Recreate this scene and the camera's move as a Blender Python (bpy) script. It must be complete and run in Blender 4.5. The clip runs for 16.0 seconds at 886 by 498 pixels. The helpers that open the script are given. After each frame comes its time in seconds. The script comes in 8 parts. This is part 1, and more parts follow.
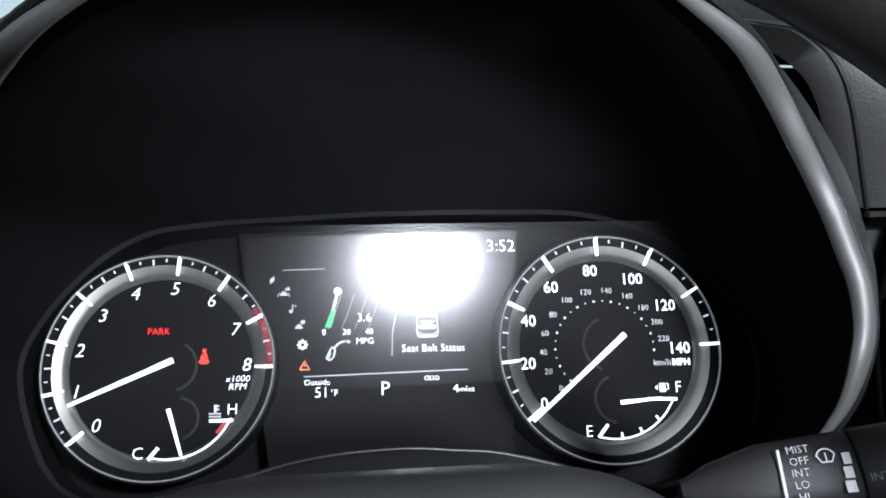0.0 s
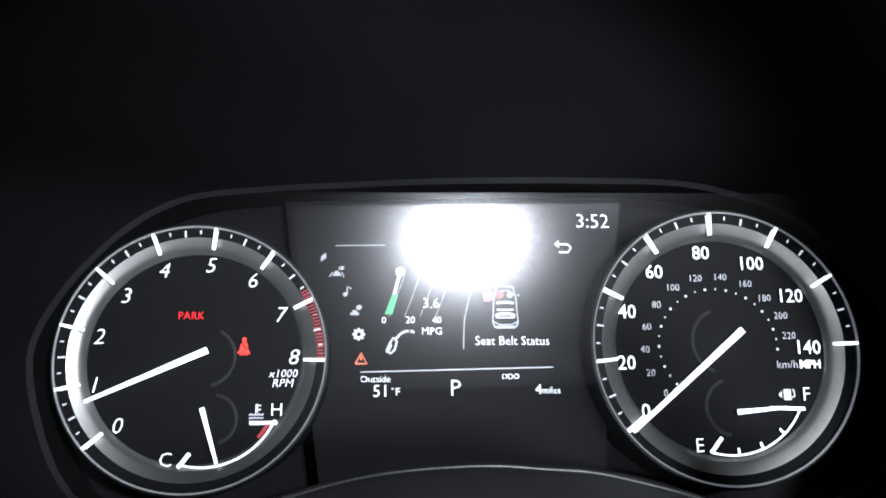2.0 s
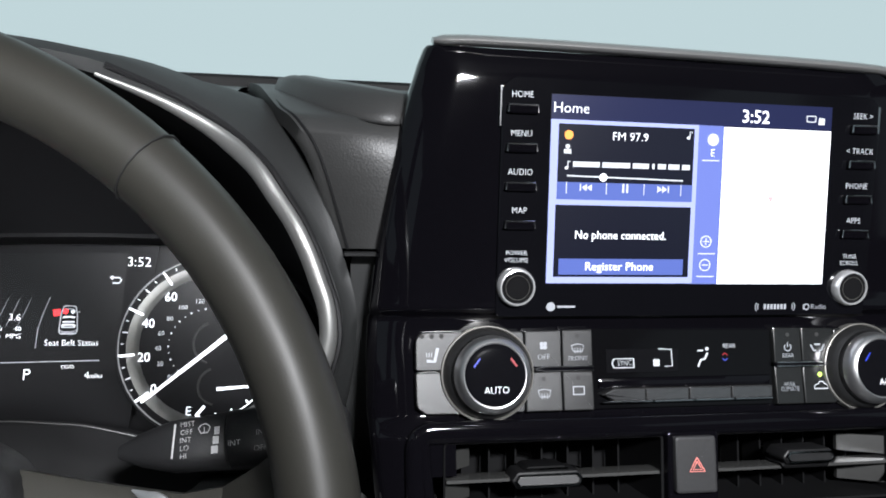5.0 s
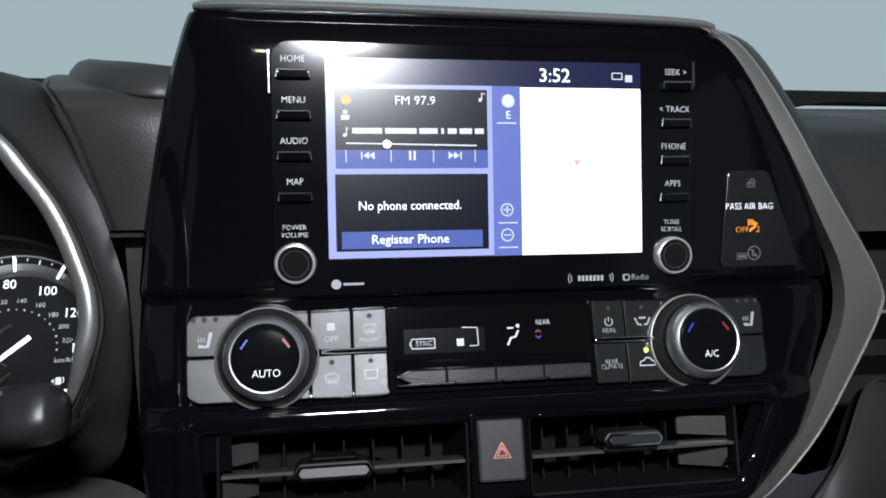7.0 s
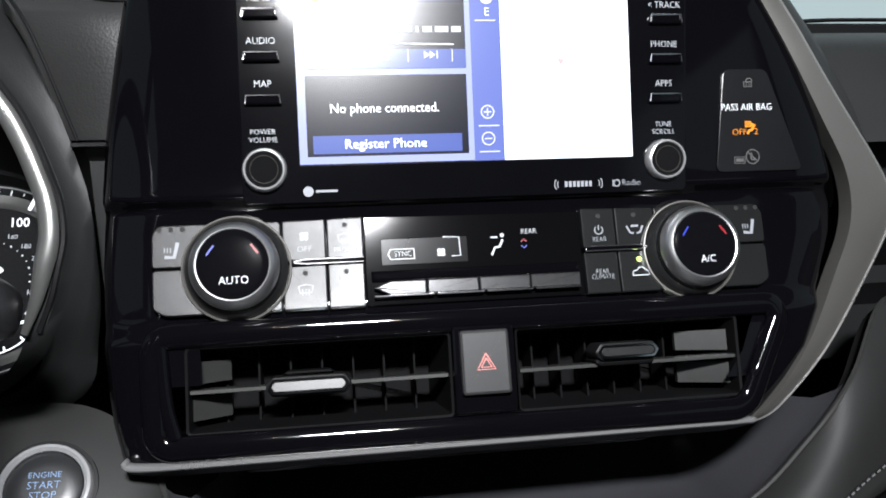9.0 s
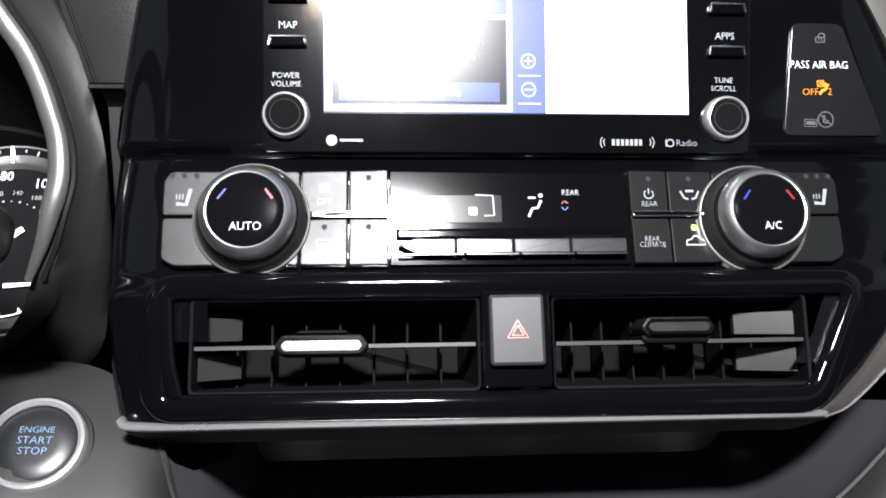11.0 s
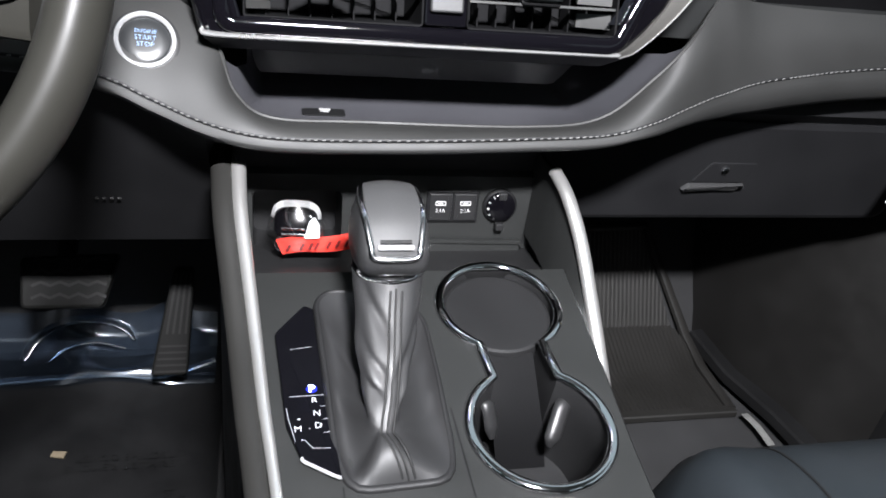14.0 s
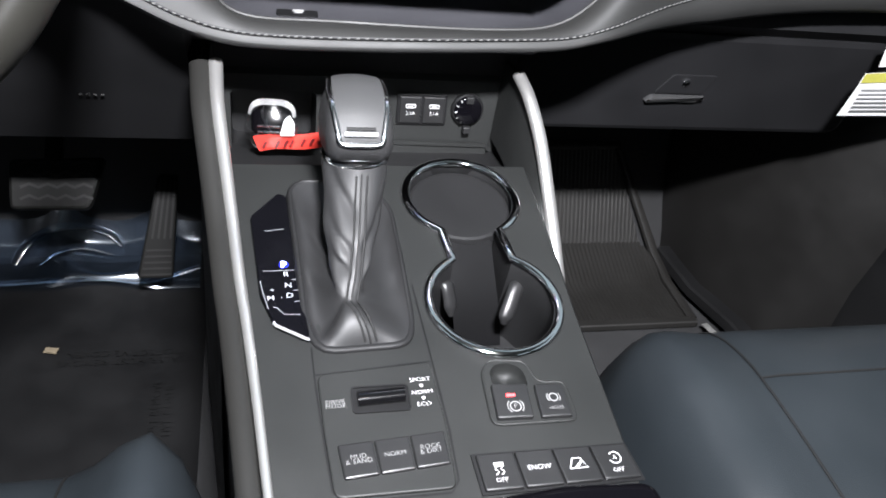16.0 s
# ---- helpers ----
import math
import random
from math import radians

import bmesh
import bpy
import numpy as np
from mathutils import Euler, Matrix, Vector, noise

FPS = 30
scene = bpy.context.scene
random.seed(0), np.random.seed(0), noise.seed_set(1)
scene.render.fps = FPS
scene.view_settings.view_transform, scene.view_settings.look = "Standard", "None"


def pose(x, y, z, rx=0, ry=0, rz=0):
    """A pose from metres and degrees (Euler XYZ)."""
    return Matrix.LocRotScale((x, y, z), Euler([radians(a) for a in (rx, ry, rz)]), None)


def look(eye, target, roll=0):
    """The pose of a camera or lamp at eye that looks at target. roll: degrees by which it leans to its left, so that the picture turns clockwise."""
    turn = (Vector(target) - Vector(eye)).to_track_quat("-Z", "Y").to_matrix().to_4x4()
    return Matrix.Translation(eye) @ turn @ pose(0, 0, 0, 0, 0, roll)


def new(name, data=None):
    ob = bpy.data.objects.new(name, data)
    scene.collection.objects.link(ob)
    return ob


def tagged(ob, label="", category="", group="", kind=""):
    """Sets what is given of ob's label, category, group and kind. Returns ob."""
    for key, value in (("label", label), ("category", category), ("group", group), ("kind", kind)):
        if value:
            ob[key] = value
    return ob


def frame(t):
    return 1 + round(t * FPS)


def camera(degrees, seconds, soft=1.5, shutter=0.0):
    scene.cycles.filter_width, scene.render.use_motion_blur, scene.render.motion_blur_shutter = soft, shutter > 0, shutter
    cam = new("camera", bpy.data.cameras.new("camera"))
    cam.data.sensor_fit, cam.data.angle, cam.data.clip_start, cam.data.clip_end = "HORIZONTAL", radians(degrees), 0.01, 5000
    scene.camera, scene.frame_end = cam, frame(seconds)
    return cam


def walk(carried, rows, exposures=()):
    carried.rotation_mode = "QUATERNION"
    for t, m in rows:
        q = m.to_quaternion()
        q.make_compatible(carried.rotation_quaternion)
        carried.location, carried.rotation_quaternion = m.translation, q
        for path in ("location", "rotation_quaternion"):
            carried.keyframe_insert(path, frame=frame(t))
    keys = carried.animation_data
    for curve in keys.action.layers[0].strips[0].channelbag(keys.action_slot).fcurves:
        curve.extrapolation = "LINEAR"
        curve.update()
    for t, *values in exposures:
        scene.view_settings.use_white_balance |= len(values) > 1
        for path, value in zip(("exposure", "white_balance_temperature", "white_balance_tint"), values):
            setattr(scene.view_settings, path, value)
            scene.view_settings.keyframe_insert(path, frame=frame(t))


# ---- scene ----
cam = camera(59.4, 16.0, soft=1.8)
PATH = [
    (0, (-0.046, 0.033, 0.814), (0.208, 1.976, 0.414), 0.5),
    (0.5, (-0.053, 0.065, 0.811), (0.145, 2.013, 0.402), 0.8),
    (1, (-0.061, 0.083, 0.81), (0.111, 2.027, 0.372), 1.1),
    (1.5, (-0.063, 0.093, 0.805), (0.096, 2.037, 0.362), 1.1),
    (2, (-0.06, 0.097, 0.801), (0.113, 2.035, 0.335), 1.0),
    (2.5, (-0.061, 0.098, 0.801), (0.135, 2.031, 0.327), 1.2),
    (3, (-0.061, 0.098, 0.799), (0.148, 2.032, 0.333), 1.6),
    (3.5, (-0.067, 0.067, 0.809), (0.159, 1.997, 0.336), 1.9),
    (4, (-0.041, -0.013, 0.829), (0.254, 1.918, 0.401), 1.6),
    (4.2, (-0.011, -0.03, 0.844), (0.27, 1.905, 0.421), 1.5),
    (4.4, (0.037, -0.038, 0.87), (0.252, 1.894, 0.402), 1.5),
    (4.5, (0.054, -0.051, 0.873), (0.293, 1.879, 0.405), 1.8),
    (4.6, (0.07, -0.065, 0.871), (0.338, 1.866, 0.422), 2.1),
    (4.8, (0.106, -0.083, 0.871), (0.422, 1.84, 0.421), 2.4),
    (5, (0.14, -0.097, 0.865), (0.513, 1.818, 0.427), 3.0),
    (5.1, (0.154, -0.099, 0.862), (0.539, 1.814, 0.422), 3.0),
    (5.2, (0.167, -0.1, 0.857), (0.555, 1.812, 0.417), 3.1),
    (7.3, (0.273, -0.098, 0.826), (0.594, 1.85, 0.506), -0.3),
    (7.5, (0.275, -0.1, 0.824), (0.588, 1.85, 0.511), -0.7),
    (8, (0.275, -0.1, 0.821), (0.588, 1.849, 0.502), -0.9),
    (8.5, (0.285, -0.104, 0.804), (0.578, 1.846, 0.476), -0.9),
    (9, (0.29, -0.089, 0.776), (0.582, 1.861, 0.441), -1.1),
    (9.2, (0.287, -0.075, 0.773), (0.612, 1.866, 0.415), -0.9),
    (11.3, (0.308, -0.063, 0.728), (0.441, 1.921, 0.516), 0.2),
    (11.5, (0.303, -0.075, 0.731), (0.456, 1.903, 0.475), 0.3),
    (12, (0.282, -0.11, 0.747), (0.488, 1.837, 0.338), 0.4),
    (12.3, (0.269, -0.137, 0.758), (0.498, 1.794, 0.292), 0.9),
    (12.5, (0.258, -0.159, 0.759), (0.519, 1.754, 0.236), 1.3),
    (13, (0.24, -0.217, 0.769), (0.562, 1.61, 0.022), 3.1),
    (13.3, (0.235, -0.244, 0.773), (0.596, 1.521, -0.097), 4.7),
    (13.5, (0.232, -0.259, 0.771), (0.617, 1.484, -0.131), 5.3),
    (14, (0.233, -0.293, 0.775), (0.683, 1.382, -0.221), 7.2),
    (14.5, (0.235, -0.315, 0.772), (0.738, 1.286, -0.315), 8.3),
    (15, (0.235, -0.324, 0.77), (0.743, 1.261, -0.338), 8.5),
    (15.5, (0.236, -0.335, 0.769), (0.725, 1.256, -0.34), 8.4),
    (16, (0.242, -0.353, 0.77), (0.717, 1.228, -0.359), 8.7),
]

walk(cam, [(t, look(eye, target, roll)) for t, eye, target, roll in PATH], exposures=[(t, e, k, 11.0 if t < 10 else 13.0) for t, e, k in ((0.0, 0.30, 5600.0), (1.0, 0.12, 5600.0), (3.6, 0.12, 5600.0), (4.5, 0.2, 6000.0), (5.2, 0.22, 5950.0), (7.3, -0.36, 5800.0), (8.5, -0.14, 5900.0), (9.2, 0.16, 6000.0), (11.3, 0.62, 6100.0), (12.0, 0.68, 6080.0), (12.5, 0.86, 6050.0), (13.0, 1.25, 6020.0), (13.5, 1.45, 6020.0), (14.5, 1.6, 5950.0), (16.0, 1.65, 5950.0))])

# ---- world and lamps ----
world = bpy.data.worlds.new("hall")
scene.world = world
world.use_nodes = True
wbg = world.node_tree.nodes["Background"]
wbg.inputs["Color"].default_value = (0.72, 0.86, 0.86, 1)
wbg.inputs["Strength"].default_value = 0.19


def roof_lamp(x, y, z, target, sx, sy, watts, spread, colour=(1, 0.97, 0.92)):
    d = bpy.data.lights.new("roof_lamp", "AREA")
    d.shape, d.size, d.size_y, d.energy, d.color, d.spread = "ELLIPSE", sx, sy, watts, colour, radians(spread)
    ob = new("roof_lamp", d)
    ob.matrix_world = look((x, y, z), target)
    return ob


# Not on the roof: added low, where its glare meets the display glass.
roof_lamp(0.060, -0.30, 0.923, (-0.03, 0.42, 0.735), 0.104, 0.050, 0.31, 32)
roof_lamp(0.316, -0.51, 1.238, (0.34, 0.25, 0.55), 0.15, 0.065, 9.0, 125)
for x in (0.195, 0.395):
    roof_lamp(x, -0.51, 1.245, (x, 0.20, 0.55), 0.014, 0.009, 0.04, 120, (1.0, 0.72, 0.45))

# ---- materials ----


def mat(name, col, rough=0.5, metal=0.0, bump=0.0, scale=400.0, var=0.15, spec=0.5, coat=0.0, emit=None, power=0.0, stretch=None, rvar=0.08):
    m = bpy.data.materials.new(name)
    m.use_nodes = True
    t = m.node_tree
    b = t.nodes["Principled BSDF"]
    b.inputs["Roughness"].default_value = rough
    b.inputs["Metallic"].default_value = metal
    b.inputs["Specular IOR Level"].default_value = spec
    b.inputs["Coat Weight"].default_value = coat
    b.inputs["Coat Roughness"].default_value = 0.04
    b.inputs["Base Color"].default_value = (*col, 1)
    if emit:
        b.inputs["Emission Color"].default_value = (*emit, 1)
        b.inputs["Emission Strength"].default_value = power
        if not bump:
            return m
    co = t.nodes.new("ShaderNodeTexCoord")
    src = co.outputs["Object"]
    if stretch:
        mp = t.nodes.new("ShaderNodeMapping")
        mp.inputs["Scale"].default_value = stretch
        t.links.new(src, mp.inputs["Vector"])
        src = mp.outputs["Vector"]
    big = t.nodes.new("ShaderNodeTexNoise")
    big.inputs["Scale"].default_value = 14.0
    big.inputs["Detail"].default_value = 5.0
    fine = t.nodes.new("ShaderNodeTexNoise")
    fine.inputs["Scale"].default_value = scale
    fine.inputs["Detail"].default_value = 2.0
    for n in (big, fine):
        t.links.new(src, n.inputs["Vector"])
    mix = t.nodes.new("ShaderNodeMath")
    mix.operation = "ADD"
    t.links.new(big.outputs["Fac"], mix.inputs[0])
    t.links.new(fine.outputs["Fac"], mix.inputs[1])
    mr = t.nodes.new("ShaderNodeMapRange")
    mr.inputs["From Min"].default_value, mr.inputs["From Max"].default_value = 0.6, 1.4
    mr.inputs["To Min"].default_value, mr.inputs["To Max"].default_value = 1 - var, 1 + var
    t.links.new(mix.outputs[0], mr.inputs["Value"])
    vm = t.nodes.new("ShaderNodeVectorMath")
    vm.operation = "SCALE"
    vm.inputs[0].default_value = col
    t.links.new(mr.outputs[0], vm.inputs["Scale"])
    t.links.new(vm.outputs[0], b.inputs["Base Color"])
    rr = t.nodes.new("ShaderNodeMapRange")
    rr.inputs["From Min"].default_value, rr.inputs["From Max"].default_value = 0.3, 0.7
    rr.inputs["To Min"].default_value, rr.inputs["To Max"].default_value = max(0.01, rough - rvar), min(1, rough + rvar)
    t.links.new(big.outputs["Fac"], rr.inputs["Value"])
    t.links.new(rr.outputs[0], b.inputs["Roughness"])
    if bump:
        bp = t.nodes.new("ShaderNodeBump")
        bp.inputs["Strength"].default_value = bump
        bp.inputs["Distance"].default_value = 0.0006
        t.links.new(fine.outputs["Fac"], bp.inputs["Height"])
        t.links.new(bp.outputs[0], b.inputs["Normal"])
    return m


def leather(name, col, rough=0.45, scale=900.0, bump=0.35, var=0.12):
    m = mat(name, col, rough, bump=bump, scale=scale, var=var)
    t = m.node_tree
    v = t.nodes.new("ShaderNodeTexVoronoi")
    v.inputs["Scale"].default_value = scale * 0.7
    co = t.nodes.new("ShaderNodeTexCoord")
    t.links.new(co.outputs["Object"], v.inputs["Vector"])
    bp = [n for n in t.nodes if n.type == "BUMP"][0]
    t.links.new(v.outputs["Distance"], bp.inputs["Height"])
    return m


def glow(name, col, power, rough=0.4):
    return mat(name, tuple(0.25 * c + 0.003 for c in col), rough, emit=col, power=power)


def clear(name, gloss_fac, rough, tint=(1, 1, 1)):
    m = bpy.data.materials.new(name)
    m.use_nodes = True
    t = m.node_tree
    for n in list(t.nodes):
        if n.type == "BSDF_PRINCIPLED":
            t.nodes.remove(n)
    out = [n for n in t.nodes if n.type == "OUTPUT_MATERIAL"][0]
    tr = t.nodes.new("ShaderNodeBsdfTransparent")
    tr.inputs["Color"].default_value = (*tint, 1)
    gl = t.nodes.new("ShaderNodeBsdfGlossy")
    gl.inputs["Roughness"].default_value = rough
    gl.inputs["Color"].default_value = (*[c ** 0.5 for c in tint], 1)
    mx = t.nodes.new("ShaderNodeMixShader")
    mx.inputs["Fac"].default_value = gloss_fac
    t.links.new(tr.outputs[0], mx.inputs[1])
    t.links.new(gl.outputs[0], mx.inputs[2])
    t.links.new(mx.outputs[0], out.inputs["Surface"])
    return m


GLOSS = mat("piano_black", (0.0026, 0.0024, 0.0034), 0.055, var=0.1, spec=0.42, rvar=0.015)
GLASS_BLACK = mat("black_glass", (0.003, 0.003, 0.004), 0.09, var=0.1, spec=0.4, rvar=0.02)
SOFT = leather("soft_grey_plastic", (0.030, 0.030, 0.0295), 0.45, 1100, 0.14, 0.12)
COWL = leather("cowl_grey_plastic", (0.0175, 0.0183, 0.0183), 0.58, 1100, 0.08, 0.12)
VENTBLACK = mat("vent_black", (0.0036, 0.0036, 0.004), 0.7, spec=0.12)
SOFT_DARK = mat("dark_grain_plastic", (0.013, 0.013, 0.0135), 0.5, bump=0.22, scale=1400, spec=0.3)
HOODBLACK = mat("matt_black_hood", (0.0052, 0.0052, 0.0057), 0.8, bump=0.3, scale=1500, spec=0.05)
BLACK = mat("deep_black_plastic", (0.0085, 0.0085, 0.009), 0.5, bump=0.2, scale=1200, spec=0.25)
DIALBLACK = mat("dial_black", (0.006, 0.006, 0.0065), 0.8, var=0.1, spec=0.06)
CONSOLE = mat("console_grey_plastic", (0.0175, 0.0182, 0.0178), 0.46, bump=0.3, scale=1600, spec=0.32)
BTN = mat("button_plastic", (0.016, 0.016, 0.0165), 0.34, bump=0.15, scale=1800)
BTN_SATIN = mat("satin_button_plastic", (0.013, 0.0135, 0.0135), 0.165, var=0.08, spec=0.9, rvar=0.008)
SILVER = mat("satin_silver_trim", (0.56, 0.56, 0.555), 0.28, metal=0.75, bump=0.0, scale=1800, var=0.04, rvar=0.02)
HOODTRIM = mat("hood_silver_trim", (0.31, 0.31, 0.30), 0.32, metal=0.78, var=0.04, rvar=0.02)
GUNMETAL = mat("gunmetal_trim", (0.30, 0.29, 0.27), 0.42, metal=0.75, bump=0.03, scale=1800, var=0.06)
SILVER_DULL = mat("dull_silver_trim", (0.13, 0.126, 0.116), 0.46, metal=0.6, bump=0.1, scale=1800, var=0.08)
CAPSILVER = mat("cap_silver_trim", (0.55, 0.545, 0.535), 0.33, metal=0.85, var=0.05, rvar=0.02)
CHROME = mat("chrome", (0.80, 0.80, 0.82), 0.14, metal=1.0, var=0.03, rvar=0.03)
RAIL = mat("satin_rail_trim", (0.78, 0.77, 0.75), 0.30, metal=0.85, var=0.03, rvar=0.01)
# Dark copy of the rail's silver, for the side in shade.
RAILSHADE = mat("rail_shaded_side", (0.022, 0.0215, 0.020), 0.42, metal=0.3, var=0.05, rvar=0.02)
RIMCHROME = mat("cup_rim_chrome", (0.80, 0.80, 0.82), 0.07, metal=1.0, var=0.03, rvar=0.02)
SPOKETRIM = mat("spoke_silver_trim", (0.42, 0.43, 0.44), 0.34, metal=0.85, var=0.05, rvar=0.03)
CHROME_SATIN = mat("satin_chrome", (0.86, 0.86, 0.87), 0.2, metal=0.7, var=0.05, rvar=0.02)
GREYRING = mat("brushed_dial_ring", (0.25, 0.25, 0.238), 0.38, metal=0.88, var=0.1, bump=0.06, scale=900)
BAND = leather("grey_padded_leather", (0.0225, 0.0225, 0.0218), 0.60, 1300, 0.05)
WHEEL = leather("wheel_leather", (0.0180, 0.0174, 0.0148), 0.42, 1600, 0.025)
WHEEL.node_tree.nodes["Principled BSDF"].inputs["Specular IOR Level"].default_value = 0.26
BOOT = leather("boot_leather", (0.0180, 0.0180, 0.0186), 0.47, 1500, 0.08)
SEAT = leather("seat_leather", (0.018, 0.022, 0.0255), 0.44, 1500, 0.15)
THREAD = mat("grey_thread", (0.125, 0.125, 0.122), 0.7)
THREAD_WHEEL = mat("dark_grey_thread", (0.07, 0.07, 0.067), 0.7)
INSERT = mat("satin_grey_insert", (0.034, 0.034, 0.0345), 0.55, bump=0.05, scale=1500)
KNEE = mat("knee_panel_black", (0.0125, 0.0125, 0.0135), 0.55, bump=0.25, scale=1200, spec=0.2)
BAGWHITE = mat("milky_plastic", (0.34, 0.34, 0.34), 0.3, var=0.3)
KICK = mat("kick_panel_plastic", (0.014, 0.0134, 0.0128), 0.45, bump=0.3, scale=900)
THREAD_DARK = mat("dark_thread", (0.004, 0.004, 0.004), 0.7)
CARPET = mat("black_carpet", (0.030, 0.030, 0.031), 0.95, bump=1.0, scale=900, var=0.4)
RUBBER = mat("rubber_mat", (0.019, 0.018, 0.0165), 0.6, bump=0.4, scale=900)
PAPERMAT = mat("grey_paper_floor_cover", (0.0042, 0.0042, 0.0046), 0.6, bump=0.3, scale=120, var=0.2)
PAINT_WHITE = mat("white_print", (0.75, 0.75, 0.75), 0.5)
PAINT_GREY = mat("grey_print", (0.28, 0.28, 0.28), 0.5)
PAINT_DARK = mat("dark_print", (0.007, 0.007, 0.007), 0.6)
RED_TAG = mat("red_plastic_tag", (0.68, 0.05, 0.035), 0.25, var=0.2)
YELLOW = mat("yellow_print", (0.36, 0.34, 0.06), 0.5)
PEDAL = mat("pedal_rubber", (0.0075, 0.0075, 0.007), 0.6, bump=0.4, scale=700, spec=0.2)
# Pale cloth coloured darker, so the unlit roof reflects little.
ROOF = mat("roof_lining", (0.10, 0.10, 0.097), 0.9, bump=0.5, scale=600)
W_FAINT = glow("faint_white_backlight", (0.9, 0.93, 1.0), 0.018)
W_GLOW = glow("white_backlight", (1.0, 1.0, 1.0), 1.7)
W_SOFT = glow("soft_white_backlight", (0.95, 0.97, 1.0), 0.62)
W_DIM = glow("dim_white_backlight", (0.9, 0.93, 1.0), 0.2)
R_GLOW = glow("red_warning_light", (1.0, 0.015, 0.02), 1.7)
R_DIM = glow("dim_red_light", (0.9, 0.03, 0.05), 0.16)
R_FAINT = glow("faint_red_light", (0.9, 0.03, 0.05), 0.05)
B_FAINT = glow("faint_blue_light", (0.10, 0.15, 1.0), 0.25)
B_DIM = glow("blue_mark_light", (0.05, 0.09, 0.9), 0.45)
B_GLOW = glow("blue_backlight", (0.35, 0.40, 1.0), 7.0)
B_HALO = glow("blue_halo_light", (0.02, 0.03, 1.0), 0.35)
G_GLOW = glow("green_bar_light", (0.012, 0.50, 0.12), 0.9)
O_GLOW = glow("orange_warning_light", (1.0, 0.14, 0.01), 1.0)
A_GLOW = glow("amber_lamp", (1.0, 0.32, 0.02), 1.3)
Y_GLOW = glow("yellow_green_led", (0.7, 1.0, 0.15), 1.6)
IVORY = glow("ice_blue_backlight", (0.38, 0.60, 1.0), 0.55)
LENS = clear("clear_cluster_lens", 0.005, 0.2)
DGLASS = clear("display_glass", 0.024, 0.155)
SHEET = clear("clear_plastic_sheet", 0.255, 0.2, (0.72, 0.84, 1.0))

# ---- mesh helpers ----


def panel(o, tilt, turn=0.0):
    """Local u to the right, v up a face that leans back by tilt degrees, n out of it, towards the rear of the car."""
    c, s = math.cos(radians(tilt)), math.sin(radians(tilt))
    m = Matrix(((1, 0, 0, o[0]), (0, s, -c, o[1]), (0, c, s, o[2]), (0, 0, 0, 1)))
    return m @ Matrix.Rotation(radians(turn), 4, "Y") if turn else m


CL = panel((-0.0238, 0.40, 0.6906), 26.0) @ Matrix.Rotation(radians(-0.7), 4, "Z")
SC = panel((0.365, 0.307, 0.752), 8.5)
ST = panel((0.365, 0.307, 0.752), 15.5)
CM = panel((0.365, 0.3176, 0.7519), 19.0)
CO = panel((0.345, 0.0, 0.403), 80.6)
US = panel((0.346, 0.337, 0.4485), 5.0)
ID = Matrix.Identity(4)


def thing(name, base, label, category, group="", kind=""):
    e = new(name)
    e.empty_display_size = 0.02
    e.matrix_world = Matrix.Translation(base)
    return tagged(e, label, category, group, kind)


def part(name, bm, material, parent, label="", smooth=True, kind="", angle=40):
    me = bpy.data.meshes.new(name)
    bmesh.ops.recalc_face_normals(bm, faces=bm.faces)
    if smooth:
        plane = bm.faces.layers.int.get("plane")
        for f in bm.faces:
            f.smooth = not (plane and f[plane])
        lim = radians(angle)
        for e in bm.edges:
            if len(e.link_faces) == 2 and e.calc_face_angle(0) > lim:
                e.smooth = False
    bm.to_mesh(me)
    bm.free()
    me.materials.append(material)
    ob = new(name, me)
    if parent is not None:
        ob.parent = parent
        w = parent.matrix_basis.copy()
        p = parent.parent
        ob.matrix_parent_inverse = Matrix.Translation(-w.translation) if p is None and parent.type == "EMPTY" else ID
    return tagged(ob, label, kind=kind)


def V(M, u, v, n=0.0):
    return M @ Vector((u, v, n))


def offset(pts, d):
    """A closed outline moved inwards by d."""
    out, k = [], len(pts)
    area = sum(pts[i][0] * pts[(i + 1) % k][1] - pts[(i + 1) % k][0] * pts[i][1] for i in range(k))
    s = 1 if area > 0 else -1
    for i in range(k):
        a, b, c = Vector(pts[i - 1]), Vector(pts[i]), Vector(pts[(i + 1) % k])
        e1, e2 = (b - a).normalized(), (c - b).normalized()
        n1, n2 = Vector((-e1.y, e1.x)), Vector((-e2.y, e2.x))
        m = n1 + n2
        m = m / max(m.length_squared, 0.4) * 2
        out.append(tuple(b + m * d * s))
    return out


def fillet(pts, r, seg=4):
    """Rounds the corners of a closed outline; r may be a list."""
    out, k = [], len(pts)
    for i in range(k):
        rr = r[i] if isinstance(r, (list, tuple)) else r
        a, b, c = Vector(pts[i - 1]), Vector(pts[i]), Vector(pts[(i + 1) % k])
        d1, d2 = a - b, c - b
        t = min(rr, d1.length * 0.48, d2.length * 0.48)
        p, q = b + d1.normalized() * t, b + d2.normalized() * t
        if t < 1e-5:
            out.append(tuple(b))
            continue
        for j in range(seg + 1):
            f = j / seg
            out.append(tuple(p * (1 - f) ** 2 + b * 2 * f * (1 - f) + q * f * f))
    return out


def resample(pts, k):
    """The same closed outline with k evenly spaced points."""
    P = [Vector(p) for p in pts]
    L = [(P[(i + 1) % len(P)] - P[i]).length for i in range(len(P))]
    total, out = sum(L), []
    for j in range(k):
        d = total * j / k
        i = 0
        while d > L[i]:
            d -= L[i]
            i += 1
        out.append(tuple(P[i].lerp(P[(i + 1) % len(P)], d / L[i])))
    return out


